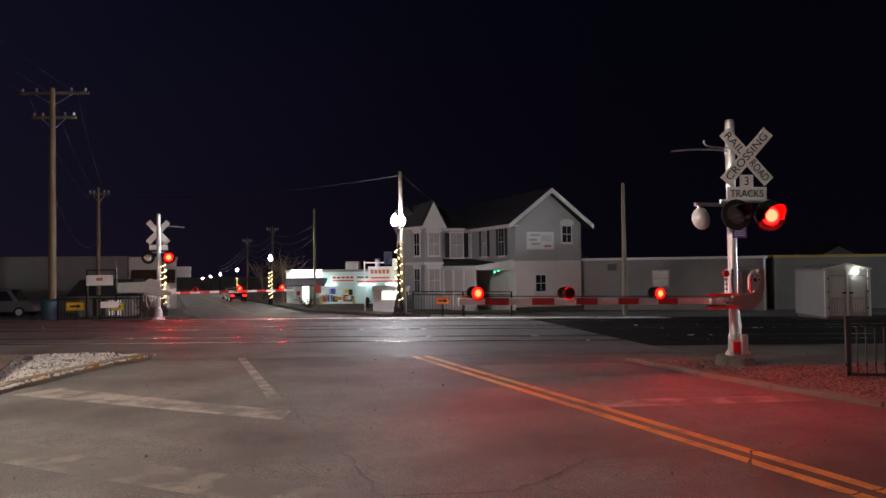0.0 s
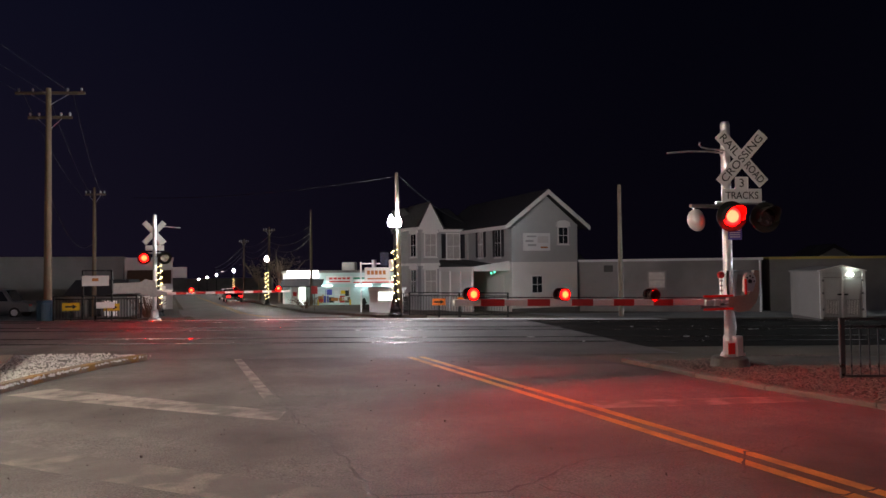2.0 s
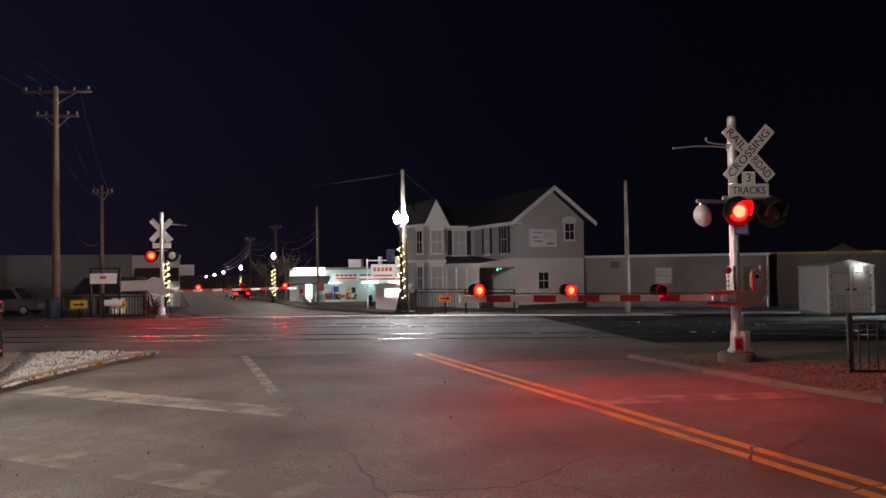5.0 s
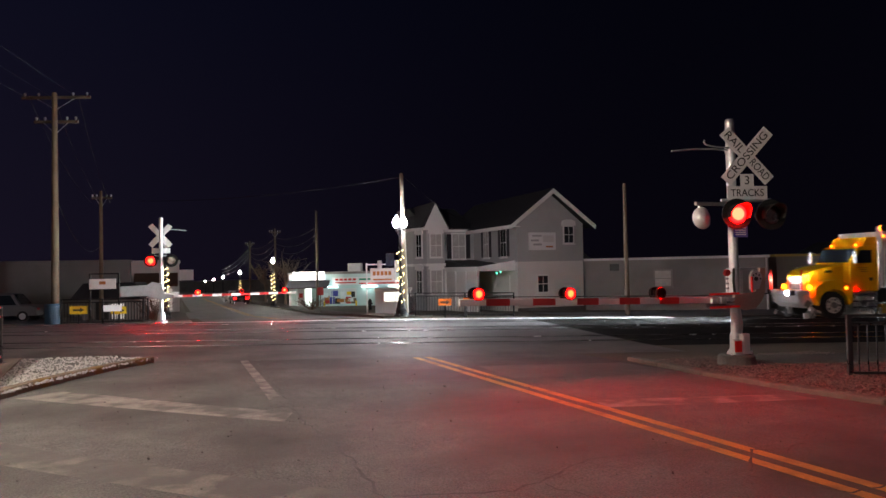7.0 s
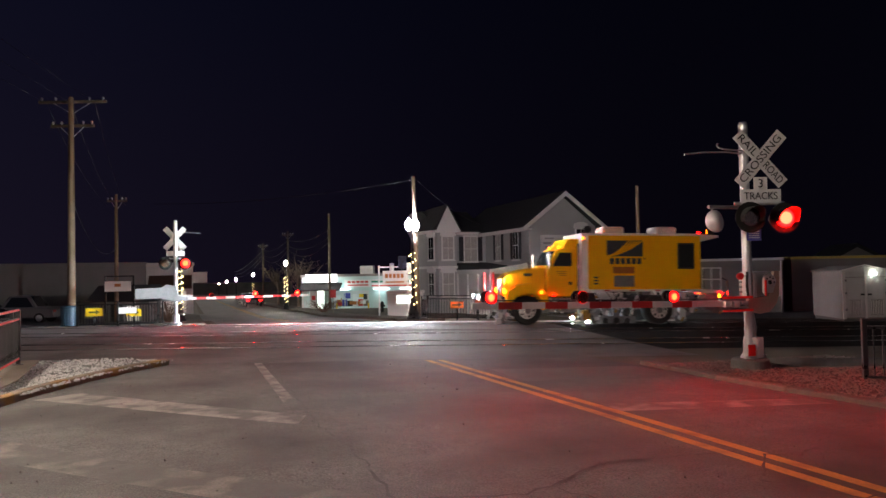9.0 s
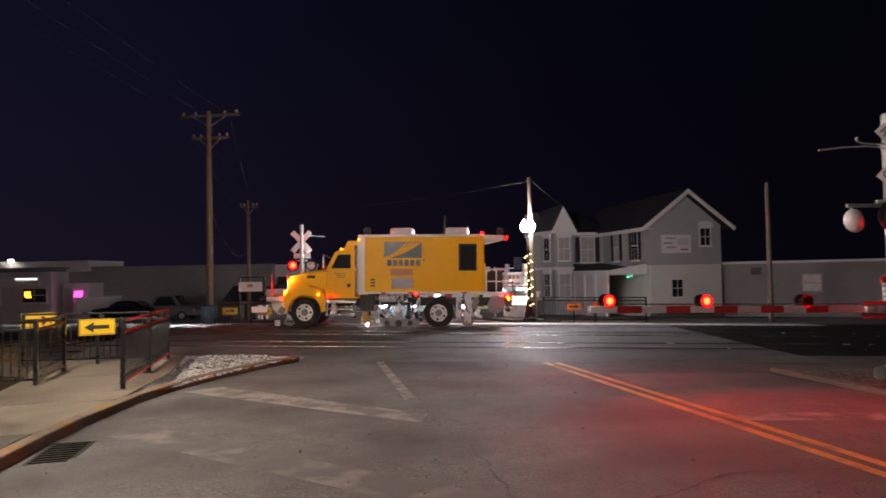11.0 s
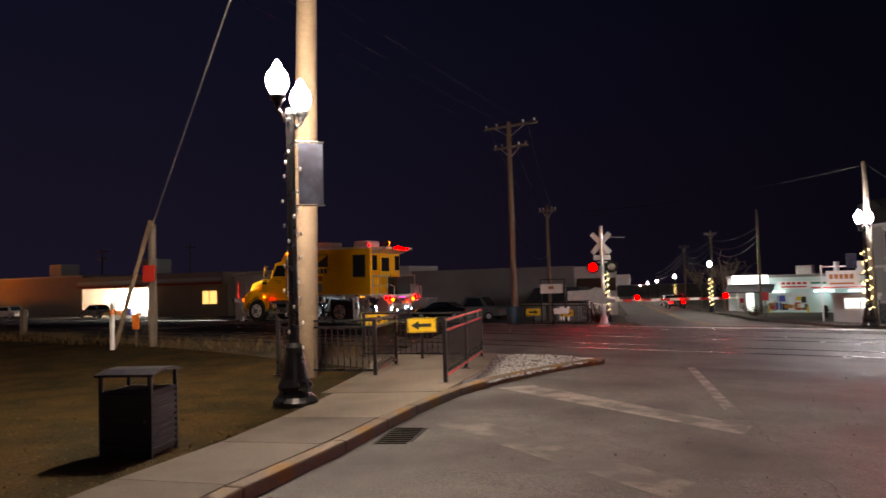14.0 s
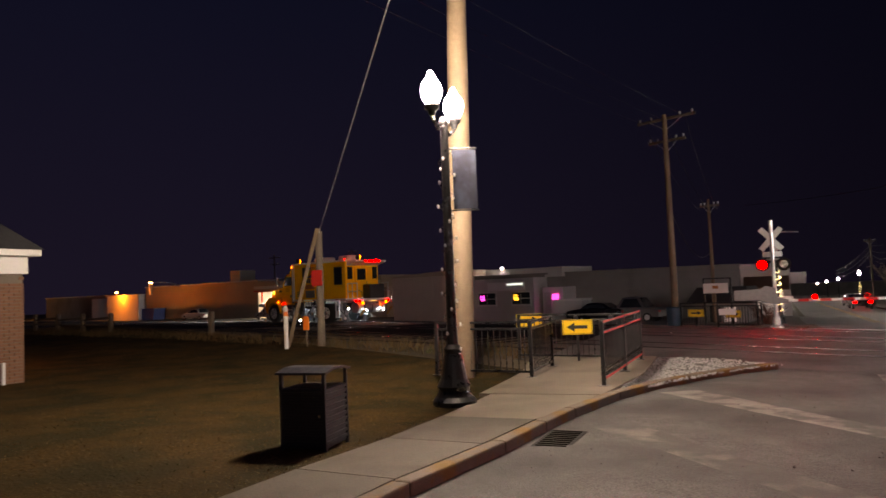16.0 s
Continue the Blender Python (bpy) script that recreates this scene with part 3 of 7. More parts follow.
def build_kerbs():
    sweep_kerb(split(KERB_L, 1.2), 0.17, 0.12, "kerb", "worn concrete kerb with flakes of yellow paint", 1)
    sweep_kerb(split(KERB_R, 1.2), 0.17, 0.07, "concrete", "worn concrete kerb beside a mulch bed", -1)
    # pavement slabs on the near left, each slab a piece
    pv = thing("pavement", pose(0, 0, 0), "pale concrete pavement with straight joints", "pavement", "", "structure")
    ycuts = [-8, -6.4, -4.8, -3.2, -1.6, 0.0, 1.55, 3.1, 4.55, 6.05, 7.55]
    for y0, y1 in zip(ycuts, ycuts[1:]):
        e0, e1 = [float(np.interp(y, [-8, 2, 4.5, 6.2, 7.55], [-3.125, -3.095, -3.055, -2.925, -2.90])) for y in (y0, y1)]
        part("slab", drape(B(), [(-4.0, y0 + .006), (e0, y0 + .006), (e1, y1 - .006), (-4.0 if y1 < 7 else -4.12, y1 - .006)], 0.118, 2, 2, 0.12), "concrete", pv)
    # From here on the slabs use a paler concrete.
    part("slab", drape(B(), [(-4.12, 7.556), (-2.89, 7.556), (-2.66, 9.6), (-4.3, 9.6)], 0.116, 3, 3, 0.12), "concrete_pale", pv)
    part("slab", drape(B(), [(-4.5, 9.612), (-2.62, 9.612), (-2.5, 12.2), (-4.75, 12.2)], 0.119, 3, 3, 0.12), "concrete_pale", pv)
    part("slab", drape(B(), [(-4.75, 12.212), (-2.5, 12.212), (-2.7, 14.9), (-5.4, 14.9)], 0.117, 3, 3, 0.12), "concrete_pale", pv)
    part("slab", drape(B(), [(-7.6, 11.7), (-5.3, 11.5), (-5.0, 12.9), (-7.0, 13.3)], 0.05, 3, 3, 0.06), "concrete_pale", pv)
    # gravel between kerb, pad and tracks
    sheet("gravel_bed", [(-2.5, 10.0), (-2.2, 10.9), (-0.62, 14.0), (-2.9, 15.2)], 0.09, "gravel", "pale crushed gravel bed behind the kerb", "gravel", 10, 10)
    rng = random.Random(3)
    bm = B()
    for i in range(2000):
        v = rng.random()
        y = 10.6 + 4.3 * v
        x0, x1 = -2.75, np.interp(y, [10, 11.1, 12.3, 13.3, 14.1, 15], [-2.3, -1.9, -1.35, -0.8, -0.3, -1.5])
        x = rng.uniform(x0, x1)
        r = rng.uniform(0.006, 0.018)
        bmesh.ops.create_icosphere(bm, subdivisions=1, radius=r, matrix=Matrix.Translation((x, y, G(x, y) + 0.095)) @ pose(0, 0, 0, rng.uniform(0, 180), rng.uniform(0, 180), 0) @ Matrix.Diagonal((1.3, 1, 0.7, 1)))
    tagged(part("gravel_stones", bm, "stone"), "loose pale gravel stones", "gravel", kind="stuff")
    # mulch bed and pavement by the near signal
    sheet("mulch_bed", [(7.45, -6), (12.5, -6), (12.5, 7.6), (7.7, 10.6)], 0.04, "mulch", "reddish wood mulch bed behind the kerb", "mulch bed", 10, 16)
    bm = B()
    for i in range(7000):
        y = rng.uniform(3.5, 10.2)
        x = rng.uniform(7.5, 11.5)
        L = rng.uniform(0.010, 0.03)
        box(bm, -L, L, -0.008, 0.008, -0.005, 0.005, 0, Matrix.Translation((x, y, G(x, y) + 0.048)) @ pose(0, 0, 0, rng.uniform(-35, 35), rng.uniform(-35, 35), rng.uniform(0, 180)))
    tagged(part("mulch_chips", bm, "chip"), "loose wood mulch chips", "mulch", kind="stuff")
    sheet("pavement_right", [(9.2, 8.7), (22.0, 4.0), (22.5, 5.2), (9.6, 10.2)], 0.06, "concrete", "narrow concrete path behind the signal", "pavement", 8, 2, 0.1)
    # lawn on the near left
    sheet("lawn", [(-45, -12), (-3.9, -12), (-4.2, 12.5), (-40, 30)], 0.07, "lawn", "short dry winter lawn", "lawn", 24, 20)
    bm = B()
    for i in range(15000):
        x = -4.1 - 16 * rng.random() ** 1.5
        y = rng.uniform(1.5, 12.2 + (-x - 4.6) * 0.5)
        h = rng.uniform(0.01, 0.03)
        a = rng.uniform(0, 6.3)
        w = rng.uniform(0.004, 0.009)
        z = G(x, y) + 0.068
        dx, dy = math.cos(a), math.sin(a)
        lx, ly = rng.uniform(-.05, .05), rng.uniform(-.05, .05)
        bm.faces.new((bm.verts.new((x - w * dx, y - w * dy, z)), bm.verts.new((x + w * dx, y + w * dy, z)), bm.verts.new((x + lx, y + ly, z + h))))
    for i in range(3500):   # taller weeds along the ballast
        x = rng.uniform(-34, -5.6)
        y = ys(x, rng.uniform(12.6, 14.4))
        if y < 12.5:
            continue
        h = rng.uniform(0.1, 0.38)
        a = rng.uniform(0, 6.3)
        z = G(x, y) + 0.03
        lx, ly = rng.uniform(-.15, .15), rng.uniform(-.15, .15)
        bm.faces.new((bm.verts.new((x - .012 * math.cos(a), y - .012 * math.sin(a), z)), bm.verts.new((x + .012 * math.cos(a), y + .012 * math.sin(a), z)), bm.verts.new((x + lx, y + ly, z + h))))
    tagged(part("dry_grass", bm, "blade"), "short dry grass blades and weeds", "grass", kind="stuff")
    # far side kerbs and pavements
    for x0, x1, name in ((8.0, 10.0, "pavement_far"), (-2.0, 0.5, "pavement_far")):
        sheet(name, [(x0, ys(x0, 29.2)), (x1, ys(x1, 29.2)), (x1, 200), (x0, 200)], 0.11, "concrete", "concrete pavement along the far street", "pavement", 2, 40, 0.12)
    # storm drain in the gutter
    dr = thing("storm_drain", pose(-2.45, 7.0, G(-2.45, 7.0) + 0.006, 0, 0, 92), "black cast-iron storm drain grate in the gutter", "drain", "", "")
    part("frame", box(B(), -.42, .42, -.2, .2, 0.0, 0.008, 0.002), "black_matt", dr)
    for i in range(9):
        part("bar", box(B(), -.36 + i * .09 - .014, -.36 + i * .09 + .014, -.16, .16, 0.008, 0.016), "tie", dr)


build_ground()
build_roads()
build_tracks()
build_markings()
build_pebbles()
build_kerbs()


# ---- crossing signals ----
TURNING = []          # lamps that alternate: (object, phase)


def flasher(parent, m, phase, r=0.15, board=0.25, hot=True):
    """A signal head facing -y: round backboard, hood, housing and the turning lamp behind its opening."""
    bm = B()
    cyl(bm, (0, 0.0, 0), (0, 0.02, 0), board, board, 28)
    head = part("signal_head", bm, "black_matt", parent, "round black signal head with a hood")
    head.matrix_basis = m
    bm = B()
    cyl(bm, (0, 0.02, 0), (0, 0.30, 0), r * 1.1, r * 0.8, 20)
    smooth(part("housing", bm, "black_matt", head))
    bm = B()
    for i in range(15):
        a0, a1 = [math.radians(-25 + 230 * (i + k) / 15) for k in (0, 1)]
        L0, L1 = [0.30 * (0.45 + 0.55 * math.sin(max(0.0, min(math.pi, a)))) for a in (a0, a1)]
        q = []
        for rr in (r * 1.06, r * 1.12):
            q.append([bm.verts.new((rr * math.cos(a), y, rr * math.sin(a))) for a, y in ((a0, 0), (a1, 0), (a1, -L1), (a0, -L0))])
        bm.faces.new(q[0])
        bm.faces.new(q[1][::-1])
        for k in range(4):
            bm.faces.new((q[0][k], q[1][k], q[1][(k + 1) % 4], q[0][(k + 1) % 4]))
    part("hood", bm, "black_matt", head)
    bm = B()
    lathe(bm, (0, 0, 0), [(r * 0.98, 0.0), (r * 0.9, 0.012), (r * 0.68, 0.022), (r * 0.55, 0.026), (r * 0.2, 0.032)], 24)
    bmesh.ops.rotate(bm, verts=bm.verts, matrix=Matrix.Rotation(math.pi / 2, 3, "X"))
    bmesh.ops.translate(bm, verts=bm.verts, vec=(0, -0.008, 0))
    me = bpy.data.meshes.new("lamp")
    bm2 = B()
    cyl(bm2, (0, -0.007, 0), (0, 0.02, 0), r * 0.99, r * 0.99, 24)
    bm2.to_mesh(me)
    bm.to_mesh(bpy.data.meshes.new("tmp_lens"))
    bm2.from_mesh(bpy.data.meshes["tmp_lens"])
    bpy.data.meshes.remove(bpy.data.meshes["tmp_lens"])
    bm2.to_mesh(me)
    me.materials.append(M["lens_off"])
    me.materials.append(M["red_lit" if hot else "red_lit_far"])
    me.materials.append(M["red_rim" if hot else "red_rim_far"])
    for p in me.polygons:
        lit = 1 if math.hypot(p.center.x, p.center.z) < r * 0.62 else 2
        p.material_index = lit if p.center.y < -0.0076 else 0
    bm.free(), bm2.free()
    lamp = new("lamp", me)
    lamp.parent = head
    lamp["label"] = "red signal lamp"
    if phase is not None:
        TURNING.append((lamp, phase))
    return head


def arm_lamp(parent, x, z, phase, face):
    m = pose(x, 0, z, 0, 0, 0 if face < 0 else 180)
    h = part("arm_lamp", box(B(), -0.06, 0.06, -0.02, 0.07, -0.08, 0.05, 0.012), "black_matt", parent, "small red lamp on the arm")
    h.matrix_basis = m
    bm = B()
    cyl(bm, (0, -0.02, 0), (0, 0.0, 0), 0.095, 0.095, 18)
    part("rim", bm, "lens_off", h)
    me = bpy.data.meshes.new("lens")
    bm = B()
    cyl(bm, (0, -0.007, 0), (0, 0.02, 0), 0.08, 0.08, 18)
    bm.to_mesh(me)
    ball(bm, (0, -0.008, 0), 0.074, 1, 0.25, 1, 28, 20)
    bm.to_mesh(me)
    bm.free()
    me.materials.append(M["lens_off"])
    me.materials.append(M["red_core"])
    me.materials.append(M["red_rim_far"])
    for p in me.polygons:
        lit = 1 if math.hypot(p.center.x, p.center.z) < 0.05 else 2
        p.material_index = lit if p.center.y < -0.0076 else 0
    lens = new("lens", me)
    lens.parent = h
    lens.location = (0, -0.045, 0)
    for y0, y1 in ((-0.064, -0.02), (0.09, 0.134)):
        part("visor", cyl(B(), (0, y0, 0), (0, y1, 0), 0.093, 0.093, 18, False), "black_matt", h)
    part("rim", cyl(B(), (0, 0.07, 0), (0, 0.09, 0), 0.095, 0.095, 18), "lens_off", h)
    rear = new("lens", me)
    rear.parent = h
    rear.matrix_basis = pose(0, 0.115, 0, 0, 0, 180)
    if phase is not None:
        TURNING.append((lens, phase))
        TURNING.append((rear, 1 - phase))
    return h


def crossbuck(parent, m, front):
    for k, (ang, word, dz) in enumerate(((48, "RAILROAD", 0), (-48, "CROSSING", 0.012))):
        bm = B()
        box(bm, -0.56, 0.56, 0.0, 0.006, -0.105, 0.105, 0.003)
        bl = part("blade", bm, "white_sheet", parent, "white reflective crossbuck blade")
        bl.matrix_basis = m @ pose(0, -dz, 0, 0, ang, 0)
        if front:
            if k == 0:
                letters("letters", "RAIL", 0.18, 0.40, "letter", bl, pose(-0.31, -0.003, 0) @ UP)
                letters("letters", "ROAD", 0.18, 0.40, "letter", bl, pose(0.31, -0.003, 0) @ UP)
            else:
                letters("letters", "CROSSING", 0.18, 0.98, "letter", bl, pose(0, -0.003, 0) @ UP)


def bracket_bar(parent, m, L):
    bm = B()
    tube(bm, [(-L, 0, 0), (L, 0, 0)], 0.03, 10)
    o = part("crossarm", bm, "steel", parent)
    o.matrix_basis = m


def gate(parent, length, side, zh, lamps, face, y, tip=0.0):
    """Striped arm reaching out along x (side -1 or 1) from the mast, with its lamps."""
    arm = part("gate_arm", box(B(), *sorted((side * 0.55, side * length)), y - 0.03, y + 0.03, zh - 0.047, zh + 0.047, 0.006), "white_arm", parent, "white and red striped gate arm, lowered")
    x = length - 0.40
    while x > 0.9:
        bm = B()
        a, b = side * (x - 0.37), side * x
        box(bm, *sorted((a, b)), y - 0.033, y + 0.033, zh - 0.049, zh + 0.049)
        part("red_stripe", bm, "red_arm", arm)
        x -= 0.74
    bm = B()
    tube(bm, [(side * 0.6, y, zh + 0.075), (side * (length - 0.1), y, zh + 0.075)], 0.008, 6)
    part("lamp_cable", bm, "wire", arm)
    arm.matrix_basis = pose(0, 0, zh) @ pose(0, 0, 0, 0, tip, 0) @ pose(0, 0, -zh)
    for d, ph in lamps:
        h = arm_lamp(arm, side * d, zh + 0.12, ph, face)
        h.matrix_basis = pose(side * d, y + 0.01 * face, zh + 0.12, 0, 0, 0 if face < 0 else 180)
    return arm


def build_signal_near():
    X, Y = 8.62, 9.08
    z = G(X, Y)
    sg = thing("crossing_signal", pose(X, Y, z), "silver crossing signal mast with crossbuck, red flashers and lowered gate", "crossing signal", "crossing signals")
    part("mast", lathe(B(), (0, 0, 0), [(0.075, 0.1), (0.075, 4.06), (0.06, 4.10)], 18), "steel", sg)
    part("footing", lathe(B(), (0, 0, 0), [(0.31, 0.0), (0.29, 0.18), (0.25, 0.21)], 24), "footing", sg, "round concrete footing")
    part("base_casting", lathe(B(), (0, 0, 0), [(0.15, 0.2), (0.14, 0.24), (0.10, 0.3), (0.095, 0.52), (0.08, 0.56)], 16), "steel", sg)
    jb = part("junction_box", box(B(), -0.19, -0.03, -0.16, -0.06, 0.24, 0.46, 0.012), "alu", sg, "small grey junction box")
    part("cover", box(B(), -0.18, -0.04, -0.172, -0.16, 0.26, 0.44, 0.004), "red_strip", jb)
    jb2 = part("junction_box", box(B(), -0.02, 0.13, -0.17, -0.07, 0.22, 0.55, 0.012), "alu", sg, "upright grey junction box")
    part("cover", box(B(), 0.0, 0.12, -0.18, -0.17, 0.25, 0.52, 0.004), "alu", jb2)
    for dx in (-0.2, 0.2):
        part("anchor_bolt", cyl(B(), (dx, -0.12, 0.18), (dx, -0.12, 0.26), 0.016, 0.016, 8), "steel", sg)
    tilt = pose(0, 0, 0, 0, 0, -17)
    crossbuck(sg, pose(0.19, -0.16, 3.47) @ tilt, True)
    tr = part("track_sign", box(B(), -0.34, 0.34, 0, 0.006, -0.11, 0.11, 0.003), "white_sheet", sg, "white plate with the number of tracks")
    tr.matrix_basis = pose(0.18, -0.16, 2.86) @ tilt
    letters("letters", "TRACKS", 0.17, 0.56, "letter", tr, pose(0, -0.003, -0.005) @ UP)
    part("tab", box(B(), -0.115, 0.115, 0, 0.006, 0.1, 0.31, 0.003), "white_sheet", tr)
    letters("letters", "3", 0.2, None, "letter", tr, pose(0, -0.003, 0.2) @ UP)
    bracket_bar(sg, pose(0.18, -0.12, 2.74) @ tilt, 0.42)
    bracket_bar(sg, pose(-0.3, 0.0, 2.68), 0.45)
    flasher(sg, pose(-0.14, -0.26, 2.50) @ tilt, 0)
    flasher(sg, pose(0.40, -0.43, 2.48) @ tilt, 1)
    # bell and the rear-facing head
    bl = part("bell", lathe(B(), (0, 0, 0), [(0.04, -0.13), (0.10, -0.11), (0.15, -0.07), (0.18, -0.02), (0.185, 0.03), (0.165, 0.08), (0.12, 0.115), (0.05, 0.135)], 28), "alu", sg, "round grey signal bell")
    bl.matrix_basis = pose(-0.60, 0.05, 2.45, 80, 0, 40)
    smooth(bl)
    bm = B()
    tube(bm, [(-0.60, 0.1, 2.70), (-0.60, 0.08, 2.55)], 0.02, 8)
    part("bell_bracket", bm, "steel", sg)
    # wind-bent cantilever pipe
    bm = B()
    tube(bm, [(0, -0.02, 3.57), (-0.4, -0.03, 3.58), (-0.8, -0.03, 3.56), (-1.22, -0.03, 3.51)], 0.014, 8)
    part("lamp_bracket", bm, "alu", sg)
    bm = B()
    tube(bm, [(0, -0.04, 3.61), (-0.45, -0.06, 3.62), (-0.56, -0.06, 3.64), (-0.60, -0.06, 3.68), (-0.58, -0.06, 3.71)], 0.014, 8)
    part("hook_rod", bm, "alu", sg)
    part("pole_band", lathe(B(), (0, 0, 0), [(0.085, 3.53), (0.088, 3.55), (0.088, 3.63), (0.085, 3.65)], 16), "steel", sg)
    tg = part("blue_tag", box(B(), -0.12, 0.12, 0, 0.005, -0.09, 0.09), "sign_blue", sg, "small blue notice plate with unreadable lines")
    tg.matrix_basis = pose(0.07, -0.1, 2.22) @ tilt
    for i in range(4):
        part("line", box(B(), -0.09, 0.09, -0.003, 0, 0.055 - i * 0.035, 0.066 - i * 0.035), "white_sheet", tg)
    # gate mechanism and counterweight
    gm = part("gate_mechanism", box(B(), 0.12, 0.52, 0.0, 0.34, 1.05, 1.62, 0.03), "alu", sg, "grey gate mechanism housing")
    part("door", box(B(), 0.16, 0.48, -0.015, 0.0, 1.1, 1.57, 0.008), "alu", gm)
    part("reflector", box(B(), 0.1, 0.12, 0.02, 0.05, 1.16, 1.5), "red_sheet", gm)
    sweep = [(-0.12, 0.99), (0.12, 0.93), (0.32, 0.96), (0.46, 1.08), (0.53, 1.24), (0.55, 1.62), (0.43, 1.62), (0.40, 1.36), (0.30, 1.22), (-0.12, 1.18)]
    for yy in (-0.13, 0.37):
        cw = part("counterweight_arm", prism(B(), sweep, "y", yy, yy + 0.05), "wall_tan" if yy < 0 else "alu", sg, "curved tan counterweight arm")
        part("edge_plate", box(B(), 0.545, 0.56, yy - 0.01, yy + 0.06, 1.2, 1.62), "alu", cw)
    hub = part("bearing_plate", prism(B(), [(0.30 + 0.13 * math.cos(radians(k)), 1.45 + 0.13 * math.sin(radians(k))) for k in range(0, 181, 15)] + [(0.17, 1.27), (0.36, 1.27)], "y", -0.17, -0.14), "white_sheet", sg, "white bearing plate with bolt holes")
    for k in range(5):
        kx, kz = 0.30 + 0.085 * math.cos(radians(45 * k)), 1.44 + 0.085 * math.sin(radians(45 * k))
        part("bolt", cyl(B(), (kx, -0.18, kz), (kx, -0.165, kz), 0.014, None, 8), "truck_dark", hub)
    part("shaft", cyl(B(), (0.29, -0.19, 1.44), (0.29, -0.165, 1.44), 0.035, None, 12), "truck_dark", hub)
    part("guard_strip", box(B(), 0.185, 0.215, -0.19, -0.17, 1.22, 1.48), "red_strip", hub)
    lk = part("latch_rod", tube(B(), [(-0.21, -0.06, 1.2), (-0.21, -0.06, 1.54), (-0.02, -0.05, 1.56)], 0.016, 8), "steel", sg)
    part("latch_disc", cyl(B(), (-0.22, -0.10, 1.55), (-0.22, -0.05, 1.55), 0.055, None, 16), "red_sheet", lk)
    for zz in (1.28, 1.36, 1.44):
        part("collar", cyl(B(), (-0.21, -0.06, zz), (-0.21, -0.06, zz + 0.03), 0.03, None, 10), "grime", lk)
    ho = part("arm_holder", box(B(), -0.62, -0.1, -0.08, -0.02, 1.0, 1.2, 0.01), "grime", sg, "gate arm holder with red strips")
    for x0, x1, zz, hh in ((-0.60, -0.46, 1.06, 0.09), (-0.42, -0.30, 1.05, 0.11), (-0.27, -0.13, 1.09, 0.06), (-0.27, -0.13, 1.03, 0.03)):
        part("clamp", box(B(), x0, x1, -0.15, -0.08, zz, zz + hh, 0.012), "alu", ho)
    for zz in (0.985, 1.195):
        part("strip", box(B(), -0.66, -0.06, -0.175, -0.155, zz, zz + 0.035), "red_strip", ho)
    for xx in (-0.5, -0.36, -0.22):
        part("bolt", cyl(B(), (xx, -0.175, 1.1), (xx, -0.16, 1.1), 0.02, 0.02, 8), "steel", ho)
    bm = B()
    tube(bm, [(-0.1, -0.1, 1.62), (-0.13, -0.12, 1.4), (-0.13, -0.14, 1.2)], 0.02, 6)
    part("cable", bm, "wire", sg)
    bm = B()
    tube(bm, [(0.12, 0.05, 0.3), (0.14, 0.02, 0.7), (0.1, 0.05, 1.05)], 0.03, 8)
    part("conduit", bm, "steel", sg)
    gate(sg, 4.95, -1, 1.10, ((4.68, None), (3.21, 0), (1.59, 1)), -1, -0.08, 1.5)


def build_signal_far():
    X, Y = -0.6, 29.6
    z = G(X, Y) + 0.06
    sg = thing("crossing_signal", pose(X, Y, z), "silver crossing signal mast seen from behind, gate lowered", "crossing signal", "crossing signals")
    part("mast", lathe(B(), (0, 0, 0), [(0.075, 0.0), (0.075, 4.1), (0.06, 4.14)], 18), "steel", sg)
    part("base_casting", lathe(B(), (0, 0, 0), [(0.24, -0.05), (0.22, 0.06), (0.15, 0.1), (0.13, 0.36), (0.08, 0.42)], 16), "steel", sg)
    m = pose(-0.02, 0.12, 3.42, 0, 0, -8)
    crossbuck(sg, m, False)
    part("track_sign", box(B(), -0.34, 0.34, 0.1, 0.106, 2.72, 2.92, 0.003), "white_sheet", sg, "white plate, back view")
    bracket_bar(sg, pose(0, 0.0, 2.62), 0.48)
    flasher(sg, pose(-0.37, -0.25, 2.42, 0, 0, -6), 0, hot=False)
    flasher(sg, pose(0.37, -0.25, 2.42, 0, 0, -6), 1, hot=False)
    bm = B()
    tube(bm, [(0, 0, 3.62), (0.4, 0.02, 3.66), (0.95, 0.03, 3.62)], 0.016, 8)
    part("lamp_bracket", bm, "alu", sg)
    part("gate_mechanism", box(B(), -0.5, -0.12, -0.2, 0.2, 0.95, 1.5, 0.03), "grime", sg, "grey gate mechanism housing")
    for yy in (-0.26, 0.22):
        part("counterweight_arm", prism(B(), [(0.45, 0.95), (0.45, 1.08), (0.1, 1.15), (0.02, 1.52), (-0.35, 1.60), (-0.5, 1.48), (-1.45, 1.45), (-1.45, 1.06), (-0.5, 1.06), (-0.05, 0.9)], "y", yy, yy + 0.05), "grime", sg)
    part("arm_holder", box(B(), 0.1, 0.62, -0.1, 0.06, 0.98, 1.18, 0.01), "steel", sg)
    gate(sg, 5.25, 1, 1.02, ((4.75, None), (3.05, 1), (1.35, 0)), -1, -0.04)


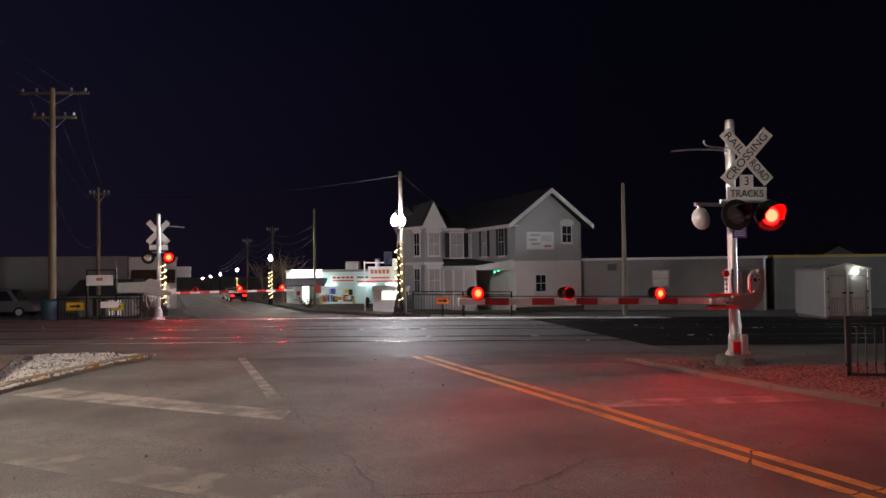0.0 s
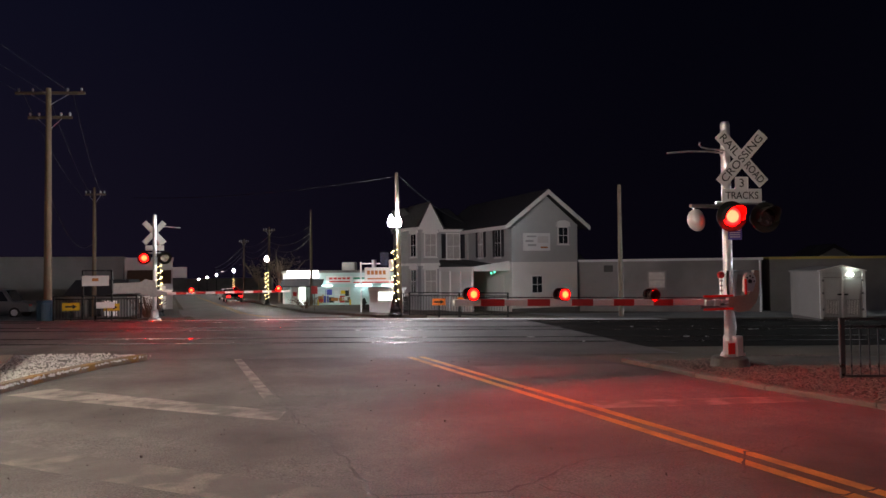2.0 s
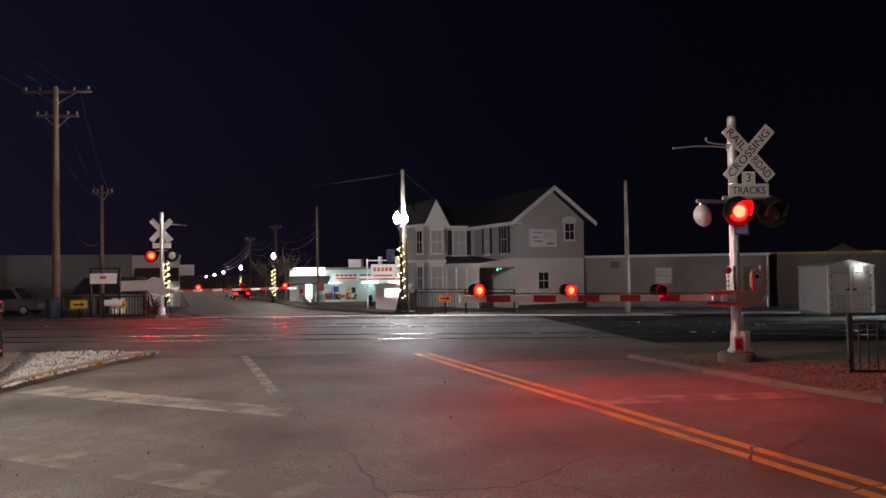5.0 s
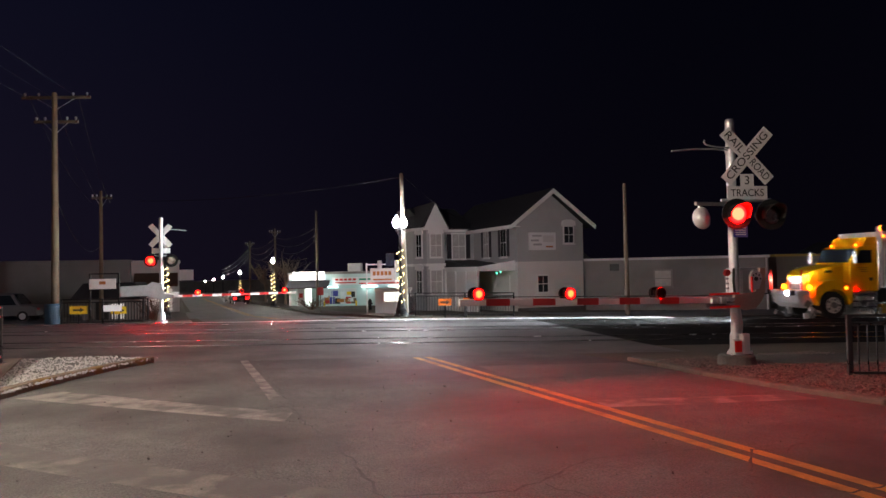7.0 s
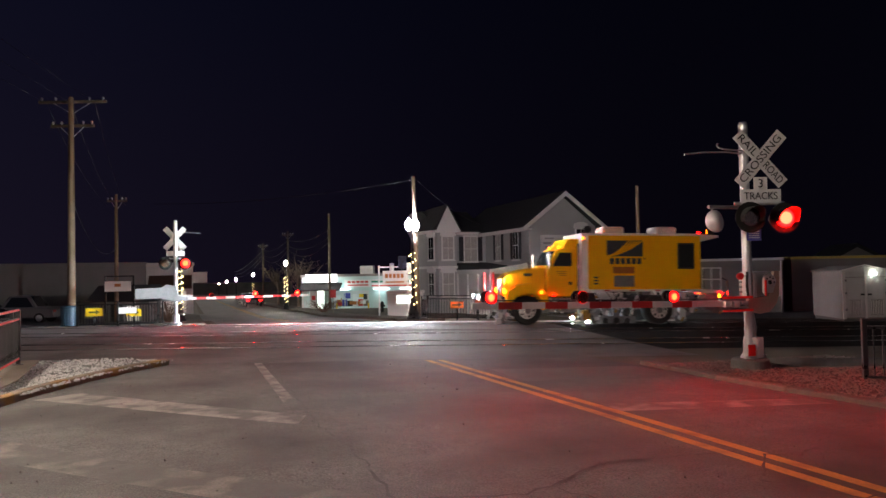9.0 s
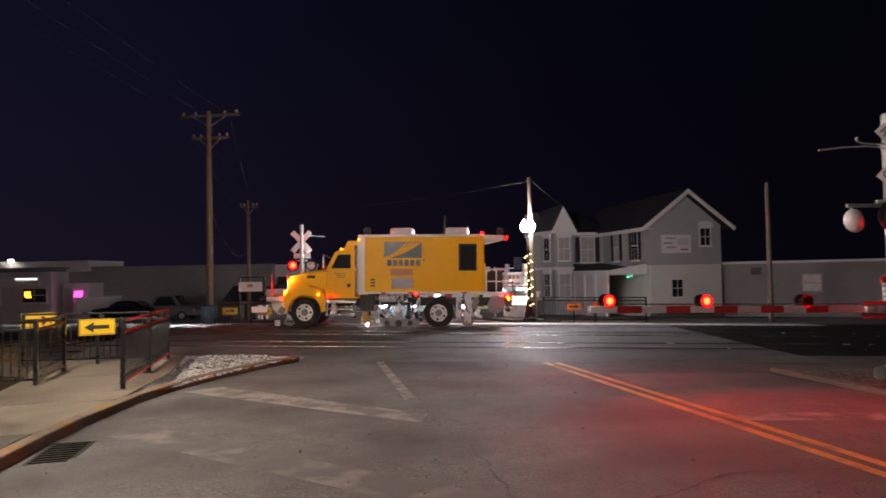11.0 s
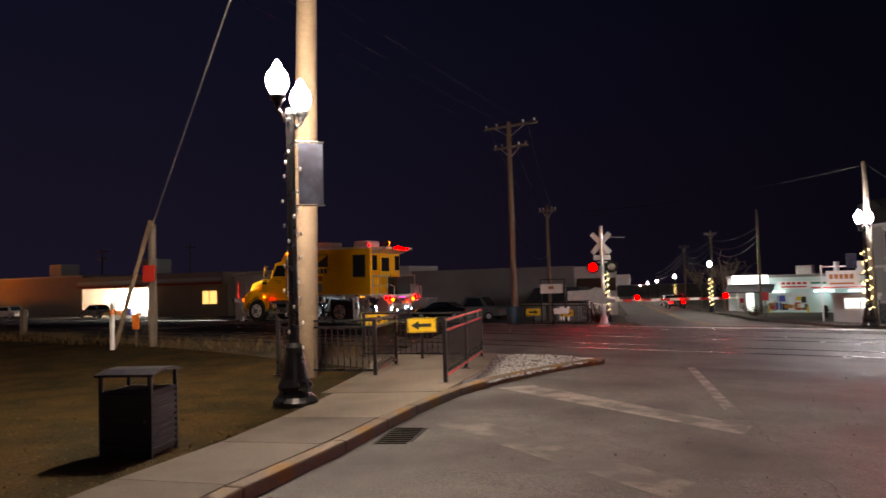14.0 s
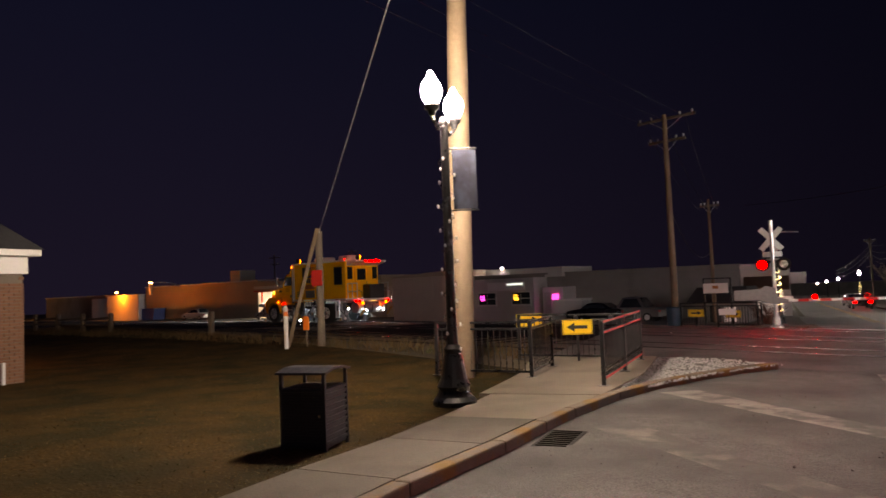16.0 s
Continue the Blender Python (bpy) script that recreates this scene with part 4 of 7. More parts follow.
# ---- street lamps, poles and wires ----
def string_lights(parent, r, z0, z1, turns, n):
    st = part("light_cable", tube(B(), [(r * math.cos(i * turns * 6.283 / 60), r * math.sin(i * turns * 6.283 / 60), z0 + (z1 - z0) * i / 60) for i in range(61)], 0.006, 4), "wire", parent, "string of small warm lights")
    for i in range(n):
        a = turns * 6.283 * i / n
        ob = part("bulb", ball(B(), (0, 0, 0), 0.02, 1, 1, 1.3, 8, 6), "bulb", st)
        ob.location = ((r + 0.02) * math.cos(a), (r + 0.02) * math.sin(a), z0 + (z1 - z0) * i / n)


GLOBE = [(0.06, 0.0), (0.10, 0.05), (0.14, 0.13), (0.148, 0.20), (0.125, 0.29), (0.085, 0.35), (0.05, 0.385), (0.055, 0.41), (0.03, 0.45), (0.01, 0.48)]


def lamp_post(x, y, arms, globe, lit=True, h=3.95, banner=False, lights=0, label="", turn=90, off=0.38):
    z = G(x, y) + 0.1
    lp = thing("street_lamp", pose(x, y, z), label, "street lamp", "decorative street lamps")
    part("base", lathe(B(), (0, 0, 0), [(0.31, 0.0), (0.31, 0.06), (0.25, 0.12), (0.22, 0.2), (0.24, 0.26), (0.19, 0.36), (0.16, 0.55), (0.12, 0.72), (0.13, 0.78), (0.085, 0.84)], 20), "black", lp)
    part("pole", lathe(B(), (0, 0, 0), [(0.085, 0.8), (0.07, 1.2), (0.055, h - 0.05), (0.08, h), (0.05, h + 0.08)], 16), "black", lp)
    for k in range(arms):
        sg = 1 if k == 0 else -1
        o = off if arms == 2 else 0.0
        m = pose(0, 0, 0, 0, 0, turn)
        if arms == 2:
            bm = B()
            tube(bm, [(0, 0, h - 0.05), (sg * o * 0.5, 0, h - 0.14), (sg * o, 0, h - 0.02), (sg * o, 0, h + 0.05)], 0.025, 8)
            ar = part("arm", bm, "black", lp)
            ar.matrix_basis = m
        cup = part("lamp_cup", lathe(B(), (sg * o, 0, h), [(0.04, 0.0), (0.06, 0.06), (0.10, 0.1), (0.11, 0.15)], 14), "black", lp)
        cup.matrix_basis = m
        gl = part("globe", lathe(B(), (sg * o, 0, h + 0.15), GLOBE, 18), globe if lit else "pane_blind", cup, "bright acorn lamp globe" if lit else "")
        smooth(gl)
    if banner:
        bn = part("banner", box(B(), 0.10, 0.44, -0.004, 0.004, h - 1.25, h - 0.4), "banner", lp, "dark printed street banner")
        bn.matrix_basis = pose(0, 0, 0, 0, 0, 30)
        for zz in (h - 0.38, h - 1.27):
            q = part("banner_rod", cyl(B(), (0.05, 0, zz), (0.46, 0, zz), 0.012, 0.012, 6), "black", lp)
            q.matrix_basis = pose(0, 0, 0, 0, 0, 30)
    if lights:
        string_lights(lp, 0.12, 0.35, h - 0.75, 7, lights)
    return lp


def build_lamps():
    lamp_post(-4.46, 8.66, 2, "globe", True, 4.0, True, 0, "black double-globe street lamp, lit, with a banner, beside the pavement", 96, 0.46)
    # Added lamp, out of view behind the camera, to brighten the near road.
    lamp_post(9.6, -8.5, 2, "globe_unseen", True, 4.02, False, 0, "added double-globe street lamp, lit, unseen behind the camera")
    # dim unlit string on the near post
    lp = thing("string_lights", pose(-4.46, 8.66, -0.06), "unlit string of small bulbs wound round a lamp post", "string lights")
    part("cable", tube(B(), [(0.1 * math.cos(i * 0.9), 0.1 * math.sin(i * 0.9), 0.7 + i * 0.045) for i in range(66)], 0.007, 4), "wire", lp)
    for i in range(26):
        o = part("bulb", ball(B(), (0, 0, 0), 0.018, 1, 1, 1.6, 8, 6), "white_sheet", lp)
        o.location = (0.125 * math.cos(i * 2.3), 0.125 * math.sin(i * 2.3), 0.75 + i * 0.112)
    lamp_post(8.67, 27.75, 2, "globe_cool", True, 3.55, False, 38, "black street lamp wound with warm string lights, lit", 10, 0.16)
    for x, y, n in ((7.6, 61.0, 60), (8.3, 104, 30), (8.6, 150, 0), (8.8, 195, 0), (9.0, 260, 0)):
        lamp_post(x, y, 1, "globe_far", True, 3.6, False, n, "black street lamp along the far street, lit")
    for x, y, n in ((-0.7, 88, 30), (-0.9, 125, 0), (-1.2, 170, 0)):
        lamp_post(x, y, 1, "globe_far", True, 3.6, False, n, "black street lamp along the far street, lit")
    lamp_post(-0.55, 36.0, 1, "globe_far", False, 3.2, False, 60, "dark street lamp wound with warm string lights")


def utility_pole(x, y, h, r, arms, label, lean=0.0, wood="wood", turn=0):
    z = G(x, y)
    up = thing("utility_pole", pose(x, y, z, 0, lean, turn), label, "utility pole", "utility poles")
    smooth(part("pole", lathe(B(), (0, 0, 0), [(r, -0.05), (r * 0.98, 1.0), (r * 0.62, h - 0.05), (r * 0.5, h)], 14), wood, up))
    for zz, L in arms:
        a = part("crossarm", box(B(), -L, L, r * 0.5, r * 0.5 + 0.1, zz - 0.06, zz + 0.06, 0.01), "wood_old", up)
        for k in (-0.9, -0.5, 0.5, 0.9):
            part("insulator", lathe(B(), (k * L, r * 0.5 + 0.05, zz + 0.06), [(0.03, 0), (0.03, 0.05), (0.055, 0.07), (0.045, 0.14), (0.015, 0.16)], 10), "alu", a)
        if L > 0.5:
            bm = B()
            for k in (-1, 1):
                tube(bm, [(k * L * 0.55, r * 0.5 + 0.02, zz - 0.05), (0, r * 0.5, zz - 0.55)], 0.014, 4)
            part("brace", bm, "steel", up)
    return up


def sag(p, q, drop, n=14):
    return [tuple(p[i] + (q[i] - p[i]) * k / n - (drop * 4 * (k / n) * (1 - k / n) if i == 2 else 0) for i in range(3)) for k in range(n + 1)]


def cable(p, q, drop, r=0.012):
    tagged(part("overhead_cable", tube(B(), sag(p, q, drop), r, 4), "wire"), "thin black overhead cable", "cable", "overhead cables")


def build_poles():
    x, y = -4.95, 34.2
    utility_pole(x, y, 10.1, 0.17, ((9.92, 1.5), (8.85, 0.95)), "tall wooden utility pole with two crossarms", 0, "wood", -20)
    utility_pole(-4.2, 45.5, 7.6, 0.13, ((7.2, 0.6),), "wooden utility pole with one crossarm", 0, "wood", -20)
    utility_pole(8.95, 28.0, 6.1, 0.12, (), "bare pole standing behind a street lamp", -1.0, "wood_old", 0)
    utility_pole(19.37, 27.12, 6.1, 0.12, (), "bare weathered wooden pole", 0, "wood_old", 0)
    utility_pole(-5.72, 11.68, 12.6, 0.236, (), "thick weathered utility pole beside the pavement", 1.5, "wood", 0)
    utility_pole(11.2, 60.0, 8.3, 0.13, (), "bare wooden pole in front of the shop", 0, "wood_old", 0)
    utility_pole(9.6, 75, 8.0, 0.13, ((7.6, 0.6),), "wooden utility pole down the street", 0, "wood_old", 0)
    utility_pole(8.9, 95, 8.0, 0.13, ((7.6, 0.6),), "wooden utility pole down the street", 0, "wood_old", 0)
    utility_pole(-28, 62, 8.2, 0.14, (), "dark wooden pole behind the low buildings", 0, "wood_old", 0)
    utility_pole(-52, 78, 9.0, 0.14, ((8.6, 0.7),), "dark wooden pole behind the low buildings", 0, "wood_old", 0)
    utility_pole(-70, 84, 9.5, 0.16, ((9.0, 1.0), (8.0, 0.8)), "dark wooden pole with transformers", 0, "wood_old", 0)
    a = (-4.95, 34.2, 9.1)
    for k in (-1, 0, 1):
        cable((a[0] + k, a[1] - 0.4 * k, 9.15), (a[0] + k - 9, -14, 10.5), 0.6, 0.006)
        cable((a[0] + k, a[1] - 0.4 * k, 9.15), (-4.2 + 0.5 * k, 45.5, 5.7), 0.5)
    cable((a[0], a[1], 5.0), (-4.2, 45.5, 3.2), 1.2, 0.02)
    cable((8.95, 28.0, 5.35), (19.0, 44.5, 4.6), 0.3)
    cable((8.95, 28.0, 5.35), (-2.0, 42, 5.5), 0.3)
    tagged(part("guy_wire", tube(B(), [(-5.7, 11.68, 10.5), (-12.38, 16.45, 3.3)], 0.014, 5), "steel"), "pale guy wire from a pole down to a braced post", "cable", "overhead cables")
    for dz, dr in ((0, 0.5), (-0.6, 0.7), (-1.0, 1.0)):
        cable((11.2, 60, 5.2 + dz), (9.6, 75, 5.0 + dz), dr, 0.025)
        cable((9.6, 75, 5.0 + dz), (8.9, 95, 4.6 + dz), dr, 0.025)
        cable((8.9, 95, 4.6 + dz), (9.5, 170, 2.0 + dz), dr, 0.025)


def build_tag_pole():
    x, y = -12.43, 16.51
    z = G(x, y)
    tp = thing("braced_post", pose(x, y, z), "short wooden post with a diagonal brace and a red tag", "post")
    part("post", lathe(B(), (0, 0, 0), [(0.115, 0), (0.1, 3.42)], 12), "wood_old", tp)
    part("brace", tube(B(), [(-0.88, -0.46, 0.0), (0.06, -0.14, 3.5)], 0.075, 4), "wood", tp)
    part("red_tag", box(B(), -0.19, 0.19, -0.16, -0.14, 1.82, 2.28, 0.01), "red_sheet", tp, "red warning tag")
    part("marker_plate", box(B(), -0.5, -0.3, -0.2, -0.17, 0.55, 0.95), "sign_orange", tp)
    part("marker_stake", cyl(B(), (-0.4, -0.16, 0), (-0.4, -0.16, 0.9), 0.02, 0.02, 8), "wood_old", tp)
    wp = thing("marker_post", pose(-13.0, 15.62, G(-13, 15.62)), "slim white plastic marker post in the grass", "post")
    part("post", lathe(B(), (0, 0, 0), [(0.06, 0), (0.06, 1.24), (0.03, 1.3)], 12), "white_sheet", wp)
    part("band", lathe(B(), (0, 0, 0), [(0.064, 1.0), (0.064, 1.12)], 12), "sign_orange", wp)


build_signal_near()
build_signal_far()
build_lamps()
build_poles()
build_tag_pole()


# ---- the rail inspection truck; x forward from the rear axle, y towards the near side ----
TRUCK = thing("rail_inspection_truck", pose(0, 0, 0), "yellow hi-rail inspection truck with a box body, running on the track", "truck")
SPIN = []
BEACONS = []


def tyre_wheel(name, x, y, r, w, side, parent):
    wh = new(name)
    wh.parent = parent
    wh.location = (x, y, r)
    bm = B()
    lathe(bm, (0, 0, 0), [(r * 0.60, -w / 2), (r * 0.92, -w / 2), (r, -w / 2 + 0.05), (r, w / 2 - 0.05), (r * 0.92, w / 2), (r * 0.60, w / 2)], 32)
    bmesh.ops.rotate(bm, verts=bm.verts, matrix=Matrix.Rotation(math.pi / 2, 3, "X"))
    smooth(part("tyre", bm, "tyre", wh))
    bm = B()
    sgn = side
    cyl(bm, (0, sgn * w * 0.30, 0), (0, sgn * (w / 2 + 0.006), 0), r * 0.6, r * 0.58, 28)
    part("rim", bm, "truck_white", wh, "white steel wheel rim")
    bm = B()
    cyl(bm, (0, sgn * w * 0.4, 0), (0, sgn * (w / 2 + 0.09), 0), r * 0.26, r * 0.2, 20)
    part("hub", bm, "grime", wh)
    for i in range(10):
        a = i * math.pi / 5
        part("hand_hole" if i % 2 else "wheel_nut", cyl(B(), (r * 0.43 * math.cos(a), sgn * (w / 2), r * 0.43 * math.sin(a)), (r * 0.43 * math.cos(a), sgn * (w / 2 + (0.012 if i % 2 else 0.03)), r * 0.43 * math.sin(a)), 0.045 if i % 2 else 0.02, None, 10), "truck_dark" if i % 2 else "grime", wh)
    return wh


def rail_wheel(x, y, parent):
    bm = B()
    cyl(bm, (x, y - 0.05, 0.17), (x, y + 0.05, 0.17), 0.16, 0.16, 20)
    cyl(bm, (x, y - 0.07, 0.17), (x, y - 0.05, 0.17), 0.19, 0.19, 20)
    cyl(bm, (x, y + 0.05, 0.17), (x, y + 0.09, 0.17), 0.06, 0.06, 12)
    return smooth(part("rail_wheel", bm, "grime", parent, "small flanged steel guide wheel"))


def lamp_on(name, material, x, y, z, r, parent, axis="y", depth=0.03):
    bm = B()
    ball(bm, (x, y, z), r, 0.5 if axis == "x" else 1, 0.5 if axis == "y" else 1, 1, 12, 8)
    return part(name, bm, material, parent)


def build_truck():
    T = TRUCK
    # chassis
    for y in (-0.42, 0.42):
        part("chassis_rail", box(B(), -2.3, 5.9, y - 0.045, y + 0.045, 0.75, 1.02, 0.01), "truck_dark", T)
    for x in (-1.6, -0.6, 0.6, 1.8, 3.0):
        part("cross_member", box(B(), x - 0.06, x + 0.06, -0.42, 0.42, 0.8, 0.98), "truck_dark", T)
    for x in (0.0, 4.87):
        part("axle", cyl(B(), (x, -0.9, 0.53), (x, 0.9, 0.53), 0.09, None, 12), "truck_dark", T)
    # box body
    bx = part("box_body", box(B(), -1.62, 2.86, -1.22, 1.22, 1.26, 3.30, 0.05), "truck", T, "glossy yellow box body")
    part("front_corner", box(B(), 2.64, 2.90, -1.235, 1.235, 1.24, 3.26, 0.03), "truck_white", bx)
    part("roof_rail", box(B(), -1.64, 2.9, -1.24, 1.24, 3.24, 3.325, 0.02), "truck_white", bx)
    part("sill_rail", box(B(), -1.64, 2.9, -1.24, 1.24, 1.20, 1.28, 0.01), "truck_white", bx)
    for i in range(9):
        part("marking_tape", box(B(), -1.5 + i * 0.48, -1.3 + i * 0.48, 1.24, 1.244, 1.215, 1.265), "red_sheet" if i % 2 else "white_sheet", bx)
    for x0, x1, ac in ((1.0, 1.85, 1), (-1.05, -0.2, 2)):
        u = part("roof_cooler", box(B(), x0, x1, -0.45, 0.45, 3.32, 3.62, 0.09), "truck_white", bx, "white rooftop air conditioner")
        for i in range(5):
            part("slat", box(B(), x0 + 0.1, x1 - 0.1, 0.45, 0.456, 3.38 + i * 0.04, 3.395 + i * 0.04), "grime", u)
    for sd in (1, -1):
        y0 = sd * 1.224
        def pan(name, x0, x1, z0, z1, material, d=0.005, b=0.0, parent=bx):
            return part(name, box(B(), x0, x1, *sorted((y0 - sd * 0.01, y0 + sd * d)), z0, z1, b), material, parent)
        # emblem: slate block cut by rising curved bands
        em = pan("emblem", 0.60, 1.95, 2.48, 3.06, "logo")
        for k in range(5):
            bm = B()
            pts = []
            for i in range(9):
                f = i / 8
                xx = 1.95 - 1.35 * min(1, f * (0.62 + 0.095 * k)) - 0.0
                zz = 2.49 + 0.57 * (f ** 1.7)
                pts.append((xx, zz))
            w = 0.03
            for (xa, za), (xb, zb) in zip(pts, pts[1:]):
                dx, dz = xb - xa, zb - za
                L = math.hypot(dx, dz)
                nx, nz = -dz / L * w, dx / L * w
                yy = y0 + sd * 0.008
                q = [bm.verts.new((max(0.6, min(1.95, X)), yy, max(2.48, min(3.06, Z)))) for X, Z in ((xa + nx, za + nz), (xb + nx, zb + nz), (xb - nx, zb - nz), (xa - nx, za - nz))]
                bm.faces.new(q)
            part("band", bm, "truck", em)
        for k in range(6):
            pan("name_bar", 0.66 + k * 0.205, 0.66 + k * 0.205 + 0.15, 2.20, 2.42, "logo")
        pan("decal", 0.92, 1.72, 1.86, 2.10, "decal")
        v = pan("vent", 0.92, 1.68, 1.38, 1.78, "grime", 0.012, 0.004)
        for i in range(6):
            part("slat", box(B(), 0.96, 1.64, *sorted((y0 + sd * 0.012, y0 + sd * 0.02)), 1.42 + i * 0.055, 1.445 + i * 0.055), "grime", v)
        for i in range(3):
            pan("data_mark", 2.28, 2.44, 1.46 + i * 0.11, 1.52 + i * 0.11, "logo")
        pan("hatch", 0.5, 0.56, 2.36, 2.44, "decal")
        w = pan("window", -1.36, -0.72, 2.02, 2.98, "truck_dark", 0.018, 0.02)
        part("glass", box(B(), -1.30, -0.78, *sorted((y0 + sd * 0.01, y0 + sd * 0.022)), 2.08, 2.92, 0.01), "pane", w)
    # rear wall: door with window, corner window
    rw = part("rear_door", box(B(), -1.66, -1.62, -0.35, 0.55, 1.3, 3.1, 0.015), "truck", bx)
    part("glass", box(B(), -1.675, -1.655, -0.2, 0.4, 2.25, 2.85, 0.02), "pane", rw)
    part("handle", cyl(B(), (-1.70, -0.25, 1.9), (-1.70, -0.25, 2.15), 0.015, None, 8), "chrome", rw)
    part("corner_window", box(B(), -1.668, -1.62, 0.75, 1.08, 2.3, 2.95, 0.015), "pane", bx)
    part("corner_window", box(B(), -1.668, -1.62, -1.08, -0.75, 2.3, 2.95, 0.015), "pane", bx)
    aw = part("rear_canopy", prism(B(), [(-1.62, 3.3), (-1.62, 3.02), (-2.35, 3.2), (-2.35, 3.28)], "y", -1.1, 1.1), "truck_white", T, "white rear canopy with a light bar")
    bar = part("light_bar", box(B(), -2.43, -2.35, -0.62, 0.62, 3.19, 3.27, 0.01), "truck_dark", aw)
    for y in (-0.5, -0.2, 0, 0.2, 0.5):
        lamp_on("red_lamp", "red_small", -2.44, y, 3.23, 0.06, bar, "x")
    for y in (-1.12, 1.12):
        lamp_on("red_lamp", "red_small", -1.55, y * 1.06, 3.36, 0.05, bx)
    # rear platform, rails, tank, steps
    pf = part("rear_platform", box(B(), -2.46, -1.62, -1.18, 1.18, 1.14, 1.24, 0.01), "truck_white", T, "rear platform with white handrails")
    for y in (-1.14, 1.14):
        bm = B()
        for x in (-1.70, -2.05, -2.42):
            tube(bm, [(x, y, 1.2), (x, y, 2.06)], 0.022, 8)
        for z in (1.64, 2.06):
            tube(bm, [(-1.68, y, z), (-2.44, y, z)], 0.022, 8)
        part("handrail", bm, "truck_white", pf)
        bm = B()
        tube(bm, [(-2.44, y * 0.94, 1.7), (-2.7, y * 0.94, 1.6), (-2.72, y * 0.94, 1.0), (-2.5, y * 0.94, 0.95)], 0.02, 8)
        part("grab_rail", bm, "chrome", pf)
        s = part("step_plate", box(B(), -0.28, 0.28, -0.06, 0.06, -0.012, 0.012, 0.004), "paint_yellow", pf, "yellow folding step")
        s.matrix_basis = pose(-2.62, y * 0.85, 0.55, 0, 48, 0)
    tk = part("tank", cyl(B(), (-2.05, -0.95, 0.78), (-2.05, 1.0, 0.78), 0.30, None, 24), "grime", T, "round steel tank under the platform")
    smooth(tk)
    for y in (-0.6, 0.0, 0.6):
        part("strap", cyl(B(), (-2.05, y - 0.03, 0.78), (-2.05, y + 0.03, 0.78), 0.312, None, 24), "chrome", tk)
    part("equipment_locker", box(B(), -2.3, -1.72, -1.0, 0.1, 1.24, 2.0, 0.06), "truck_dark", T, "bulky black locker on the rear platform")
    for y in (-0.85, 0.85):
        lamp_on("tail_lamp", "amber", -2.50, y, 1.02, 0.07, pf, "x")
        lamp_on("tail_lamp", "red_small", -2.49, y * 1.22, 1.12, 0.075, pf, "x")
        rh = B()
        cyl(rh, (-2.40, y * 0.7, 0.63), (-2.56, y * 0.7, 0.61), 0.075, 0.075, 16, False)
        rl = part("reversing_lamp", rh, "truck_dark", pf, "hooded white reversing lamp")
        part("lamp_face", cyl(B(), (-2.43, y * 0.7, 0.63), (-2.45, y * 0.7, 0.629), 0.07, None, 16), "reverse_lamp", rl)
    lamp_on("tail_lamp", "red_small", -2.36, 1.2, 1.13, 0.055, pf)
    # cab
    cab = part("cab", prism(B(), [(2.94, 1.02), (2.94, 2.72), (3.2, 2.80), (3.62, 2.78), (3.78, 2.72), (4.1, 2.12), (4.14, 1.02)], "y", -1.02, 1.02), "truck", T, "yellow conventional truck cab")
    bmod = cab.modifiers.new("soft", "BEVEL")
    bmod.width, bmod.segments = 0.05, 3
    rf = part("roof_fairing", prism(B(), [(2.92, 2.74), (2.92, 3.12), (3.3, 3.12), (3.52, 2.76)], "y", -0.95, 0.95), "truck", cab)
    for sd in (1, -1):
        y0 = sd * 1.02
        part("side_window", prism(B(), [(3.2, 2.12), (3.2, 2.62), (3.66, 2.62), (3.92, 2.12)], "y", *sorted((y0 - sd * 0.02, y0 + sd * 0.008))), "pane", cab)
        dr = part("door", prism(B(), [(3.12, 1.12), (3.12, 2.06), (4.0, 2.06), (4.02, 1.12)], "y", *sorted((y0 - sd * 0.02, y0 + sd * 0.012))), "truck", cab)
        part("door_handle", box(B(), 3.2, 3.32, *sorted((y0, y0 + sd * 0.04)), 1.44, 1.56, 0.01), "truck_dark", dr)
        for i in range(3):
            part("lettering_bar", box(B(), 3.4, 3.78 - 0.05 * i, *sorted((y0 + sd * 0.012, y0 + sd * 0.015)), 1.92 - i * 0.07, 1.945 - i * 0.07), "decal", dr)
        bm = B()
        tube(bm, [(3.95, sd * 1.02, 2.5), (4.12, sd * 1.32, 2.62), (4.12, sd * 1.32, 2.02), (3.98, sd * 1.04, 2.02)], 0.018, 6)
        mb = part("mirror_bracket", bm, "chrome", cab)
        part("mirror", box(B(), 4.08, 4.16, *sorted((sd * 1.22, sd * 1.42)), 2.1, 2.58, 0.02), "chrome", mb)
        part("exhaust_pipe", cyl(B(), (2.98, sd * 1.1, 1.1), (2.98, sd * 1.1, 2.95), 0.06, None, 12), "chrome", cab)
        # steps and side tanks under the cab
        st = part("cab_steps", box(B(), 3.0, 4.12, *sorted((sd * 0.72, sd * 1.08)), 0.86, 0.98, 0.01), "chrome", T, "bright tread steps under the cab")
        for z in (0.40, 0.63):
            part("tread", box(B(), 3.08, 4.08, *sorted((sd * 0.80, sd * 1.1)), z, z + 0.06, 0.01), "chrome", st)
        for x in (3.08, 4.08):
            part("hanger", box(B(), x - 0.03, x + 0.03, *sorted((sd * 0.95, sd * 1.08)), 0.4, 0.98), "grime", st)
        # front wing
        bm = B()
        arc2 = [(4.87 + 0.62 * math.cos(radians(a)), 0.53 + 0.62 * math.sin(radians(a))) for a in range(0, 181, 15)]
        wing = arc2 + [(4.12, 0.62), (4.1, 1.1), (4.3, 1.36), (4.75, 1.5), (5.25, 1.44), (5.58, 1.2), (5.62, 0.8)]
        prism(bm, wing, "y", *sorted((sd * 0.62, sd * 1.12)))
